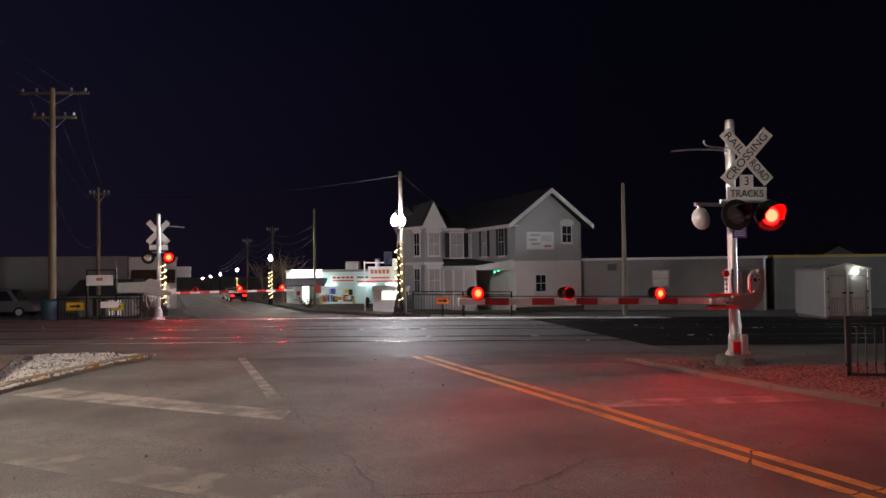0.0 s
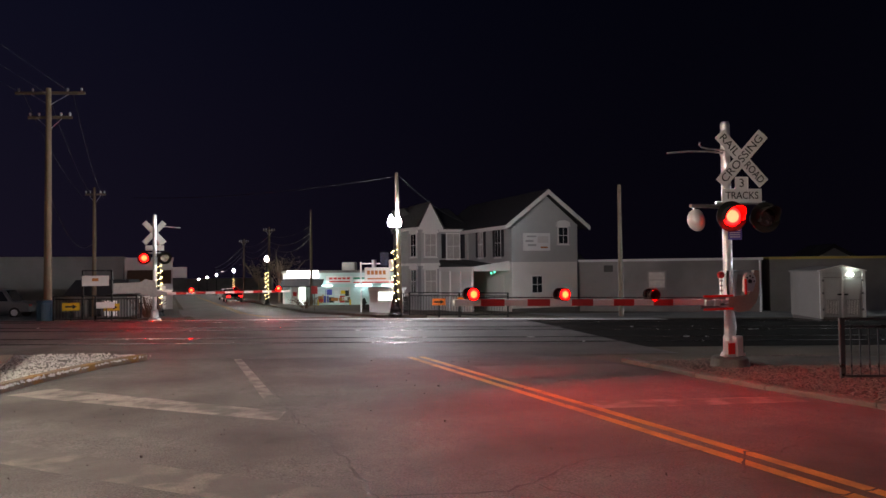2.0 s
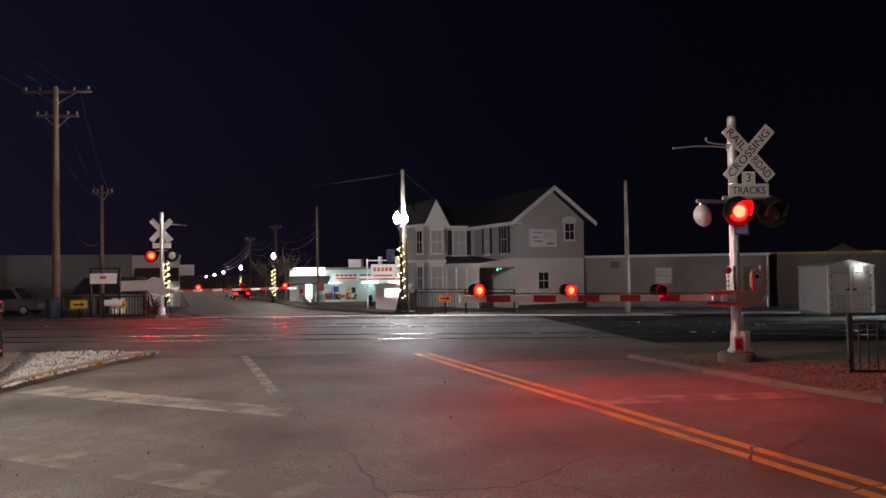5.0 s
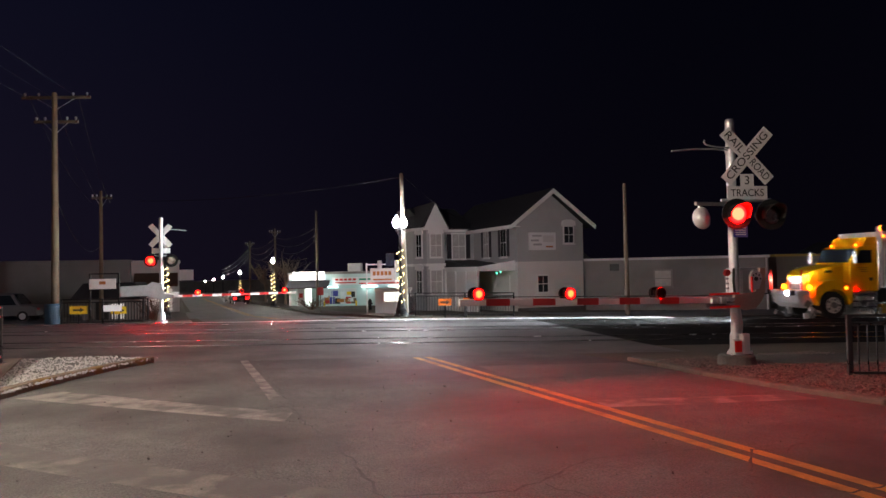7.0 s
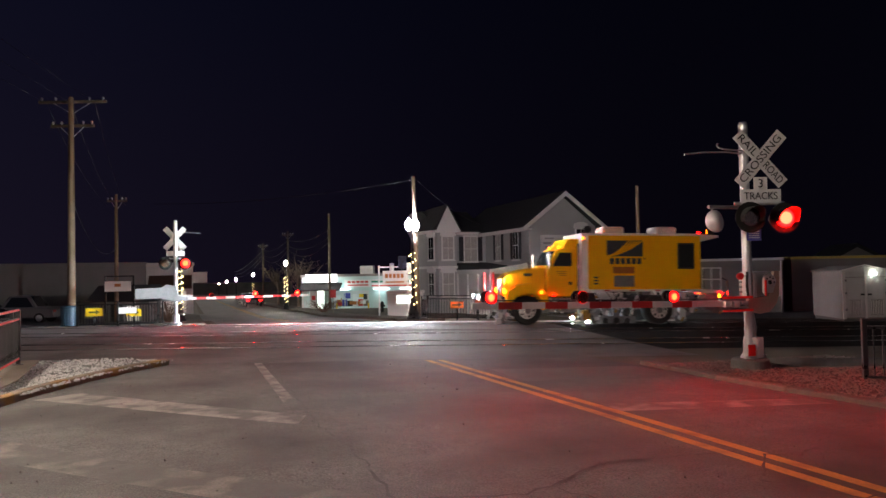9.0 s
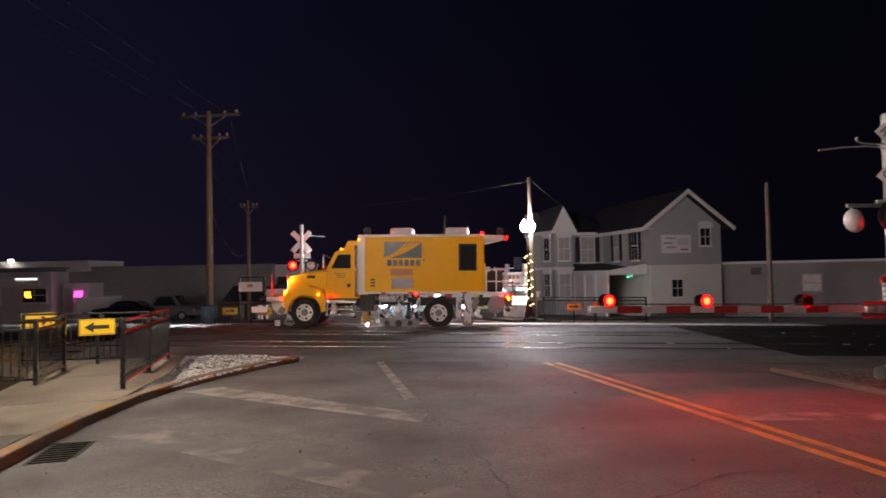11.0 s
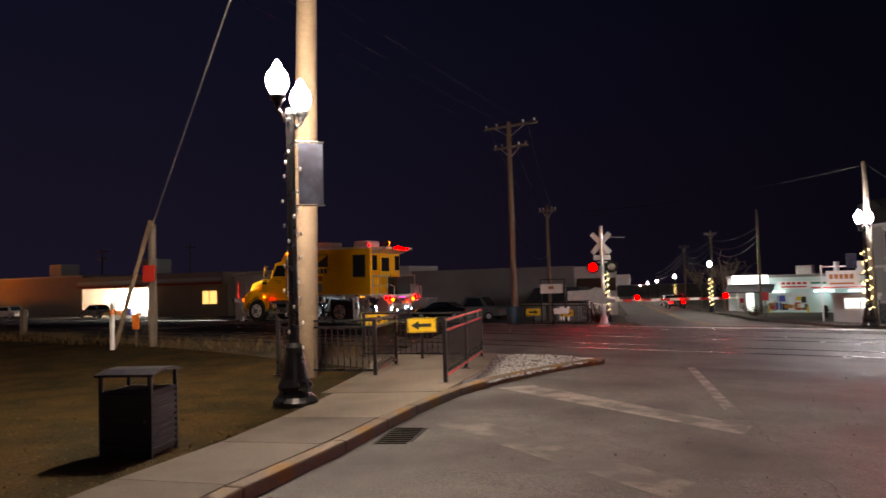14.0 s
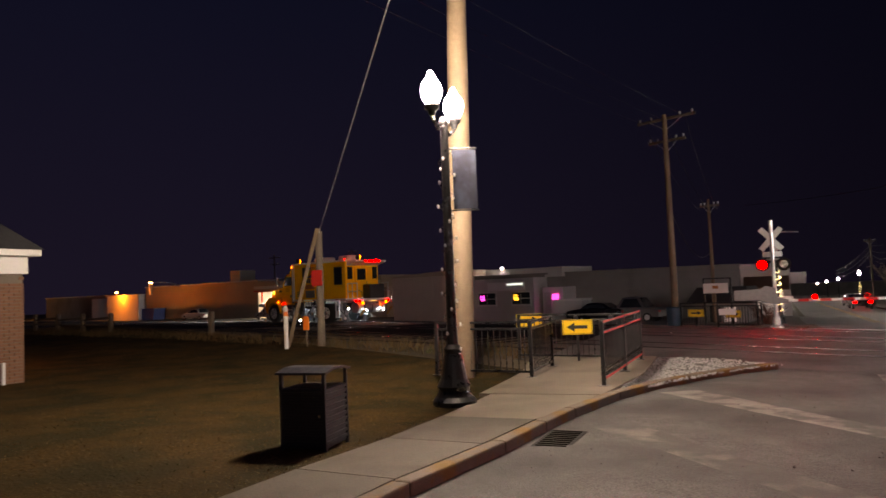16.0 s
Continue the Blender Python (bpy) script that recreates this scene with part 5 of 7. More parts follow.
        part("front_wing", bm, "truck", cab)
        lamp_on("headlamp", "amber", 5.66, sd * 0.82, 1.22, 0.10, cab, "x")
        lamp_on("turn_lamp", "amber_soft", 4.36, sd * 1.13, 1.18, 0.06, cab)
        lamp_on("marker", "red_small", 3.9, sd * 1.13, 1.08, 0.035, st)
        lamp_on("roof_marker", "amber_soft", 3.6, sd * 0.7, 2.82, 0.05, cab)
        lamp_on("roof_marker", "amber_soft", 2.86, sd * 1.26, 3.14, 0.05, bx)
    part("windscreen", prism(B(), [(3.80, 2.66), (3.84, 2.68), (4.12, 2.16), (4.08, 2.14)], "y", -0.92, 0.92), "pane", cab)
    hd = part("hood", prism(B(), [(4.1, 1.0), (4.1, 2.10), (4.9, 2.0), (5.45, 1.86), (5.64, 1.70), (5.68, 1.0)], "y", -0.66, 0.66), "truck", cab)
    hb = hd.modifiers.new("soft", "BEVEL")
    hb.width, hb.segments = 0.08, 3
    part("grille", box(B(), 5.66, 5.71, -0.45, 0.45, 1.1, 1.66, 0.02), "chrome", hd)
    for i in range(7):
        part("grille_bar", box(B(), 5.71, 5.725, -0.42, 0.42, 1.15 + i * 0.075, 1.18 + i * 0.075), "truck_dark", hd)
    for sd in (1, -1):
        part("hood_vent", box(B(), 4.6, 4.9, *sorted((sd * 0.65, sd * 0.67)), 1.76, 1.86, 0.01), "truck_dark", hd)
    # front bumper, whip marker and guide wheel gear
    bp = part("front_bumper", box(B(), 5.8, 6.3, -1.05, 1.05, 0.92, 1.10, 0.03), "alu", T, "pale steel front bumper deck")
    part("skirt", prism(B(), [(5.55, 0.55), (5.75, 0.95), (6.2, 0.95), (6.1, 0.62), (5.85, 0.42)], "y", -0.85, 0.85), "alu", bp)
    for sd in (1, -1):
        part("whip_marker", cyl(B(), (6.1, sd * 1.0, 1.1), (6.1, sd * 1.0, 1.9), 0.035, None, 10), "red_strip", bp)
        hood_bm = B()
        cyl(hood_bm, (6.29, sd * 0.8, 1.02), (6.60, sd * 0.8, 1.005), 0.10, 0.10, 18, False)
        bl = part("bumper_lamp", hood_bm, "truck_dark", bp, "hooded head lamp")
        part("lamp_face", cyl(B(), (6.31, sd * 0.8, 1.02), (6.325, sd * 0.8, 1.019), 0.06, None, 18), "headlight", bl)
        part("gear_leg", box(B(), 5.45, 5.62, *sorted((sd * 0.62, sd * 0.8)), 0.12, 0.95, 0.02), "alu", T)
        rail_wheel(5.55, sd * 0.72, T)
        rail_wheel(-1.02, sd * 0.72, T)
        part("gear_leg", box(B(), -1.15, -0.9, *sorted((sd * 0.78, sd * 0.95)), 0.15, 1.15, 0.02), "alu", T, "pale steel guide wheel frame")
        part("gear_leg", box(B(), -0.78, -0.62, *sorted((sd * 0.85, sd * 1.0)), 0.3, 1.15, 0.02), "alu", T)
        part("gear_arm", box(B(), -1.35, -0.6, *sorted((sd * 0.8, sd * 0.92)), 0.3, 0.42, 0.02), "grime", T)
        bm = B()
        tube(bm, [(-0.9, sd * 1.0, 1.0), (-1.0, sd * 1.06, 0.6), (-1.2, sd * 1.0, 0.45), (-1.3, sd * 1.0, 0.9)], 0.025, 6)
        part("hose", bm, "truck_dark", T)
        part("mud_flap", box(B(), -0.64, -0.62, *sorted((sd * 0.65, sd * 1.1)), 0.25, 1.1), "alu", T)
    # test carriage slung between the axles
    tc = part("test_carriage", box(B(), 0.75, 2.5, -0.85, 0.85, 0.18, 0.30, 0.02), "grime", T, "slung test carriage with sensor wheels and hoses")
    rng = random.Random(11)
    for sd in (1, -1):
        for i in range(8):
            x = 0.85 + i * 0.21
            part("sensor_wheel", cyl(B(), (x, sd * 0.74, 0.13), (x, sd * 0.86, 0.13), 0.10 if i % 3 else 0.12, None, 14), "truck_dark" if i % 2 else "grime", tc)
        for x, w, h in ((2.3, 0.22, 0.5), (1.9, 0.16, 0.35), (1.5, 0.26, 0.42), (1.1, 0.14, 0.6), (0.82, 0.12, 0.3)):
            part("bracket", box(B(), x - w / 2, x + w / 2, *sorted((sd * 0.62, sd * 0.94)), 0.28, 0.28 + h, 0.02), "grime" if x > 1.3 else "truck_dark", tc)
        part("actuator", cyl(B(), (1.55, sd * 0.9, 0.42), (1.45, sd * 0.9, 0.82), 0.06, None, 12), "paint_yellow", tc)
        part("actuator", cyl(B(), (0.95, sd * 0.95, 0.35), (0.72, sd * 0.95, 1.05), 0.045, None, 12), "alu", tc)
        part("yellow_guard", box(B(), 2.5, 2.78, *sorted((sd * 0.7, sd * 0.98)), 0.16, 0.52, 0.02), "paint_yellow", tc)
        for i in range(9):
            x = 0.7 + i * 0.23
            bm = B()
            tube(bm, [(x, sd * 0.9, 1.2), (x + rng.uniform(-.15, .15), sd * 1.0, 0.9), (x + rng.uniform(-.2, .2), sd * 0.96, 0.6), (x + rng.uniform(-.2, .2), sd * 0.86, 0.34)], 0.016, 5)
            part("hose", bm, "truck_dark" if i % 3 else "alu", tc)
        part("tool_box", box(B(), 2.35, 2.85, *sorted((sd * 0.72, sd * 1.08)), 0.6, 1.15, 0.02), "truck_dark", T)
        part("air_tank", cyl(B(), (1.2, sd * 0.75, 1.02), (2.2, sd * 0.75, 1.02), 0.13, None, 16), "alu", T)
        lamp_on("rail_lamp", "white_lamp", 2.62, sd * 0.95, 0.11, 0.055, tc)
        # Unseen flood lamps, added inside the running gear to light it bluish.
        lamp_on("rail_lamp", "gear_flood", 2.1, sd * 0.34, 0.72, 0.05, tc)
        lamp_on("rail_lamp", "gear_flood", -0.85, sd * 0.36, 0.70, 0.05, T)
        lamp_on("rail_lamp", "gear_flood", 0.95, sd * 0.34, 0.72, 0.05, T)
        lamp_on("rail_lamp", "gear_flood", 5.75, sd * 0.5, 0.62, 0.05, bp)
    for sd in (1, -1):
        SPIN.append((tyre_wheel("rear_wheel", 0.0, sd * 0.98, 0.525, 0.5, sd, T), (0.0, sd * 0.98, 0.525)))
        tyre_wheel("front_wheel", 4.87, sd * 0.93, 0.525, 0.3, sd, T)
    # small fittings of the running gear, frames and valves
    for sd in (1, -1):
        for lo, hi, z0, z1, n in ((0.65, 2.75, 0.18, 1.12, 34), (-1.5, -0.62, 0.15, 1.05, 13), (5.25, 6.0, 0.12, 0.85, 12), (3.0, 4.1, 0.35, 0.9, 8)):
            for i in range(n):
                x, z, y = rng.uniform(lo, hi), rng.uniform(z0, z1), sd * rng.uniform(0.72, 1.06)
                w, h = rng.uniform(0.03, 0.11), rng.uniform(0.03, 0.15)
                bm = B()
                if i % 3:
                    box(bm, -w, w, -0.04, 0.04, -h, h, 0.008)
                else:
                    cyl(bm, (-h, 0, 0), (h, 0, 0), w * 0.5, None, 10)
                o = part("fitting", bm, ("grime", "truck_dark", "grime", "truck_dark", "alu", "steel", "paint_yellow")[rng.randrange(7) if i % 6 == 0 else rng.randrange(6)], tc)
                o.matrix_basis = pose(x, y, z, 0, rng.choice((0, 0, 15, -30, 60)), 0)
    # turning beacons on the roof
    for x, y, z in ((2.6, 0.95, 3.33), (-2.2, 0.8, 3.30)):
        base = part("beacon", cyl(B(), (x, y, z), (x, y, z + 0.05), 0.08, None, 14), "truck_dark", T, "amber turning beacon")
        me_b = B()
        cyl(me_b, (0, -0.07, 0.08), (0, 0.008, 0.08), 0.14, 0.14, 16)
        sh = part("reflector", me_b, "truck_dark", base)
        sh.location = (x, y, z + 0.06)
        lit = B()
        ball(lit, (0, 0.012, 0.08), 0.135, 1, 0.9, 1, 14, 8)
        me = bpy.data.meshes.new("lamp_face")
        lit.to_mesh(me)
        lit.free()
        me.materials.append(M["amber"])
        bm = B()
        bm.from_mesh(sh.data)
        bm.from_mesh(me)
        bm.to_mesh(sh.data)
        bm.free()
        sh.data.materials.append(M["amber"])
        for p in sh.data.polygons:
            p.material_index = 1 if p.center.y > 0.009 else 0
        BEACONS.append((sh, (x, y, z + 0.06)))


build_truck()


# ---- buildings ----
def window(parent, m, w, h, material="pane", frame="trim", sill=True, bars=1, hood=False, shutters=False):
    """A sash window facing -y, centred on m."""
    wd = part("window", box(B(), -w / 2 - 0.09, w / 2 + 0.09, -0.05, 0.06, -h / 2 - 0.06, h / 2 + 0.09, 0.008), frame, parent)
    wd.matrix_basis = m
    part("pane", box(B(), -w / 2, w / 2, -0.062, -0.045, -h / 2, -0.02), material, wd)
    part("pane", box(B(), -w / 2, w / 2, -0.066, -0.045, 0.02, h / 2), material, wd)
    if bars:
        part("sash_bar", box(B(), -0.015, 0.015, -0.072, -0.05, -h / 2, h / 2), frame, wd)
    if sill:
        part("sill", box(B(), -w / 2 - 0.13, w / 2 + 0.13, -0.12, 0.02, -h / 2 - 0.13, -h / 2 - 0.06, 0.01), frame, wd)
    if hood:
        part("hood", prism(B(), [(-w / 2 - 0.2, h / 2 + 0.08), (-w / 2 - 0.14, h / 2 + 0.36), (-w / 4, h / 2 + 0.46), (w / 4, h / 2 + 0.46), (w / 2 + 0.14, h / 2 + 0.36), (w / 2 + 0.2, h / 2 + 0.08)], "y", -0.12, 0.02), frame, wd)
    if shutters:
        for s in (-1, 1):
            part("shutter", box(B(), *sorted((s * (w / 2 + 0.1), s * (w / 2 + 0.42))), -0.06, -0.01, -h / 2, h / 2, 0.006), "shutter", wd)
    return wd


def build_house():
    z0 = -1.75
    h = thing("house", pose(0, 0, 0), "two-storey grey house with white lower wall, bay and gabled roof", "house")
    # gabled block
    part("wall", box(B(), 19.55, 24.2, 38.5, 50.0, z0, 1.76), "stucco", h, "white stucco lower wall")
    up = part("wall", prism(B(), [(19.55, 1.76), (24.2, 1.76), (24.2, 4.15), (21.9, 6.0), (19.55, 4.15)], "y", 38.5, 50.0), "siding", h, "grey clapboard upper wall")
    for k in range(12):
        z = 1.78 + k * 0.2
        part("clapboard", box(B(), 19.53, 24.22, 38.475, 38.50, z, z + 0.17), "siding", up)
        part("clapboard", box(B(), 19.525, 19.55, 38.5, 45.2, z, z + 0.17), "siding", up)
    for k in range(8):
        z = 4.2 + k * 0.2
        f = (z + 0.2 - 4.15) / 1.85
        part("clapboard", box(B(), 19.55 + 2.35 * f + 0.02, 24.2 - 2.3 * f - 0.02, 38.475, 38.50, z, z + 0.17), "siding", up)
    for s, pts in ((-1, [(21.9, 6.12), (21.9, 6.32), (18.9, 4.0), (18.95, 3.86)]), (1, [(21.9, 6.12), (21.9, 6.32), (24.92, 4.0), (24.87, 3.86)])):
        part("roof", prism(B(), pts, "y", 38.05, 50.5), "shingle", h, "dark shingle roof")
        part("bargeboard", prism(B(), [(21.9, 5.98), (21.9, 6.28), pts[2], (pts[3][0], pts[3][1] - 0.1)], "y", 37.98, 38.05), "trim", h, "white bargeboard")
    part("fascia", box(B(), 18.88, 19.0, 38.05, 45.4, 3.78, 4.0), "trim", h)
    part("soffit", box(B(), 19.0, 19.55, 38.05, 45.0, 3.88, 3.94), "trim", h)
    # things on the gable wall
    bd = part("wall_board", box(B(), 20.3, 22.2, 38.40, 38.47, 2.46, 3.56, 0.01), "white_sheet", h, "faded white signboard with unreadable lines")
    for x0, x1, zz, hh, mt in ((20.55, 21.2, 3.3, 0.1, "siding"), (21.3, 22.05, 2.95, 0.42, "wall_grey"), (20.45, 21.0, 3.0, 0.12, "siding"), (20.6, 21.2, 2.75, 0.12, "siding"), (21.5, 22.0, 2.62, 0.1, "decal")):
        part("sign_bar", box(B(), x0, x1, 38.388, 38.40, zz, zz + hh), mt, bd)
    window(h, pose(23.15, 38.47, 3.42), 0.62, 1.0, hood=True)
    window(h, pose(21.25, 38.49, 0.36), 0.66, 1.0)
    for y, sh in ((40.3, True), (43.0, True)):
        window(h, pose(19.52, y, 3.0, 0, 0, -90), 0.72, 1.75, "pane_blind" if y > 42 else "pane", shutters=True, hood=False)
    # wing behind the porch
    part("wall", box(B(), 17.0, 19.55, 45.2, 50.0, z0, 4.1), "siding", h)
    window(h, pose(18.35, 45.17, 2.95), 0.9, 1.7, "pane_blind", shutters=True)
    part("fascia", box(B(), 17.0, 19.4, 45.0, 45.12, 3.95, 4.15), "trim", h)
    part("roof", prism(B(), [(44.9, 4.12), (44.9, 4.2), (49.0, 5.9), (52, 5.9), (52, 4.12)], "x", 16.0, 19.6), "shingle", h)
    # three-sided bay with its gable
    bay = [(15.35, 46.2), (15.75, 44.5), (17.05, 44.5), (17.45, 46.2), (17.45, 48), (15.35, 48)]
    bw = part("bay", prism(B(), bay, "z", z0, 4.15), "siding", h, "grey three-sided bay")
    for zz in (3.0, 0.55):
        window(bw, pose(16.4, 44.47, zz), 0.74, 1.5, "pane_blind", hood=True)
        window(bw, pose(15.53, 45.35, zz, 0, 0, -77), 0.6, 1.5, hood=True)
    part("band", prism(B(), [(x + (0.06 if x > 16.4 else -0.06), y - 0.05) for x, y in bay], "z", 1.6, 1.78), "trim", bw)
    part("cornice", prism(B(), [(x + (0.22 if x > 16.4 else -0.3), y - 0.22) for x, y in bay], "z", 4.05, 4.22), "trim", bw)
    part("gable", prism(B(), [(15.6, 4.22), (17.3, 4.22), (16.42, 5.85)], "y", 44.42, 44.5), "trim", bw, "white pointed gable")
    part("roof", prism(B(), [(15.35, 4.2), (17.5, 4.2), (16.42, 6.0)], "y", 44.5, 49), "shingle", bw)
    # porch in the nook
    part("porch_roof", prism(B(), [(38.9, 1.42), (38.9, 1.5), (45.2, 2.0), (45.2, 1.42)], "x", 17.1, 19.55), "shingle", h, "dark porch roof")
    part("porch_fascia", box(B(), 17.05, 17.12, 38.9, 45.0, 1.2, 1.5), "trim", h)
    part("porch_fascia", prism(B(), [(17.1, 1.22), (19.55, 1.22), (19.55, 1.86), (17.1, 1.5)], "y", 38.82, 38.9), "trim", h)
    part("porch_ceiling", box(B(), 17.1, 19.55, 38.9, 45.0, 1.38, 1.42), "trim", h)
    part("porch_screen", box(B(), 17.1, 17.16, 39.0, 45.0, z0, 1.2), "stucco", h)
    part("porch_screen", box(B(), 17.1, 18.6, 44.0, 44.06, z0, 1.2), "stucco", h)
    for y in (39.0, 40.8, 42.6, 44.4):
        part("porch_post", box(B(), 17.0, 17.1, y - 0.05, y + 0.05, z0, 1.22, 0.008), "trim", h)
    d = part("door", box(B(), 19.50, 19.55, 39.6, 40.5, -1.2, 0.95, 0.01), "stucco", h, "white porch door")
    part("door_knob", ball(B(), (19.47, 40.4, -0.15), 0.035, 1, 1, 1, 8, 6), "chrome", d)
    part("porch_lamp", ball(B(), (18.7, 39.2, 1.15), 0.05, 1, 1, 1, 10, 6), "neon_green", h)
    part("porch_lamp", ball(B(), (18.45, 39.2, 1.08), 0.05, 1, 1, 1, 10, 6), "neon_green", h)
    part("foundation", box(B(), 19.5, 24.25, 38.42, 38.5, z0, -1.1, 0.01), "footing", h)


def block(name, x0, x1, y0, y1, z0, z1, material, label, m=None, cap=True, cat="building", cap_mat="trim"):
    b = thing(name, m or pose(0, 0, 0), label, cat)
    part("wall", box(B(), x0, x1, y0, y1, z0, z1, 0.01), material, b)
    if cap:
        part("roof_edge", box(B(), x0 - 0.08, x1 + 0.08, y0 - 0.08, y1 + 0.08, z1, z1 + 0.14, 0.01), cap_mat, b)
    return b


def build_right():
    # long low building beside the house
    L = pose(23.6, 37.3, 0, 0, 0, -43.5)
    lb = block("long_building", 0, 10.3, 0, 8, -1.9, 1.72, "wall_dark", "long low grey building with a flat roof", L, cap_mat="wall_pale")
    part("vent", box(B(), 1.5, 2.05, -0.05, 0.0, 1.1, 1.5, 0.01), "truck_dark", lb)
    window(lb, pose(4.6, -0.03, 0.6), 0.9, 0.9, "pane_blind", "wall_dark", True, 0)
    part("drain_pipe", cyl(B(), (10.2, -0.06, -1.8), (10.2, -0.06, 1.7), 0.05, None, 8), "alu", lb)
    block("warehouse", 0, 26, 0, 10, -2.0, 1.75, "wall_dark", "wide dark warehouse at the edge of the lot", pose(32.4, 30.9, 0, 0, 0, -25), cap_mat="wall_yellow")
    for x, y, w, hh, k in ((33.5, 56.0, 4.0, 4.2, 1), (57.0, 47.0, 4.2, 3.3, 2)):
        r = thing("far_house", pose(x, y, 0, 0, 0, -30), "dark gabled house roof seen over the lot", "house")
        part("wall", box(B(), -w / 2, w / 2, 0, 6, -2.2, 1.9), "wall_dark", r)
        part("roof", prism(B(), [(-w / 2 - 0.3, 1.9), (w / 2 + 0.3, 1.9), (0, hh)], "y", -0.2, 6.2), "shingle", r)
        part("gable", prism(B(), [(-w / 2 + 0.4, 1.95), (w / 2 - 0.4, 1.95), (0, hh - 0.4)], "y", -0.24, -0.2), "wall_dark", r)
    # signal equipment cabin
    cx, cy = 24.75, 20.05
    z = G(cx, cy)
    sc = thing("signal_cabin", pose(cx, cy, z, 0, 0, -25), "silver metal signal cabin with double doors and a lit lamp", "cabin")
    # Side walls get a darker grey in place of the dimmer light there.
    part("body", box(B(), -0.85, 0.85, 0, 2.7, 0.08, 1.92, 0.02), "wall_dark", sc, "side walls darkened to imitate their dimmer light")
    part("plinth", box(B(), -0.8, 0.8, 0.05, 2.65, -0.1, 0.08), "footing", sc)
    part("roof", prism(B(), [(-0.92, 1.92), (0.92, 1.92), (0.88, 1.98), (0, 2.16), (-0.88, 1.98)], "y", 0.0, 2.78), "wall_dark", sc)
    part("gable", prism(B(), [(-0.88, 1.93), (0.88, 1.93), (0.86, 1.98), (0, 2.14), (-0.86, 1.98)], "y", -0.03, 0.0), "alu", sc)
    part("gable_trim", prism(B(), [(-0.93, 1.95), (0, 2.17), (0.93, 1.95), (0.93, 1.99), (0, 2.21), (-0.93, 1.99)], "y", -0.07, 0.0), "white_sheet", sc)
    part("header", box(B(), -0.84, 0.84, -0.03, 0.0, 1.72, 1.93), "steel", sc)
    for s in (-1, 1):
        part("corner_post", box(B(), *sorted((s * 0.76, s * 0.87)), -0.06, 0.0, 0.08, 1.95, 0.008), "white_sheet", sc)
        d = part("door", box(B(), *sorted((s * 0.045, s * 0.75)), -0.035, 0.0, 0.14, 1.70, 0.006), "steel", sc, "shiny silver door")
        part("panel_rim", box(B(), *sorted((s * 0.12, s * 0.68)), -0.042, -0.035, 0.86, 1.62, 0.004), "alu", d)
        part("louvre_field", box(B(), *sorted((s * 0.17, s * 0.63)), -0.04, -0.035, 0.24, 0.82), "truck_dark", d)
        for i in range(8):
            x = s * (0.19 + i * 0.06)
            part("louvre", box(B(), x - 0.018, x + 0.018, -0.055, -0.04, 0.25, 0.81), "white_sheet", d)
        part("handle", box(B(), *sorted((s * 0.06, s * 0.2)), -0.08, -0.035, 1.0, 1.07, 0.008), "truck_dark", d)
        for z2 in (0.4, 1.05, 1.55):
            part("hinge", box(B(), *sorted((s * 0.72, s * 0.79)), -0.075, -0.03, z2, z2 + 0.08), "grime", d)
    part("centre_post", box(B(), -0.04, 0.04, -0.05, 0.0, 0.1, 1.93, 0.006), "white_sheet", sc)
    part("lamp", box(B(), 0.28, 0.38, -0.12, -0.03, 1.80, 1.86, 0.01), "cabin_lamp", sc)
    # iron fence by the mulch bed
    fence_run("iron_fence", (8.94, 7.25), (12.3, 5.5), 0.92, "black iron fence on the mulch bed", 0.12, base=-0.02)


def fence_run(name, p, q, h, label, gap=0.115, base=0.11, rails=(0.1, 0.86), group="black railings", pickets=True, plate=True):
    """A railing of posts, rails and pickets between two points."""
    L = math.hypot(q[0] - p[0], q[1] - p[1])
    ang = math.degrees(math.atan2(q[1] - p[1], q[0] - p[0]))
    z0, z1 = G(*p), G(*q)
    f = thing(name, pose(*p, z0 + base, 0, -math.degrees(math.atan2(z1 - z0, L)), ang), label, "railing", group)
    n = max(1, round(L / 1.9))
    for i in range(n + 1):
        x = L * i / n
        po = part("post", box(B(), x - 0.032, x + 0.032, -0.032, 0.032, 0, h, 0.006), "black", f)
        if plate:
            part("base_plate", box(B(), x - 0.08, x + 0.08, -0.08, 0.08, 0, 0.015), "black", po)
    for z in [r * h for r in rails] + [h - 0.02]:
        part("rail", box(B(), 0, L, -0.02, 0.02, z - 0.02, z + 0.02, 0.005), "black", f)
    if pickets:
        me = None
        k = int(L / gap)
        for i in range(1, k):
            if me is None:
                o = part("picket", box(B(), -0.008, 0.008, -0.008, 0.008, rails[0] * h, rails[1] * h), "black", f)
                me = o.data
            else:
                o = new("picket", me)
                o.parent = f
            o.location.x = L * i / k
    return f


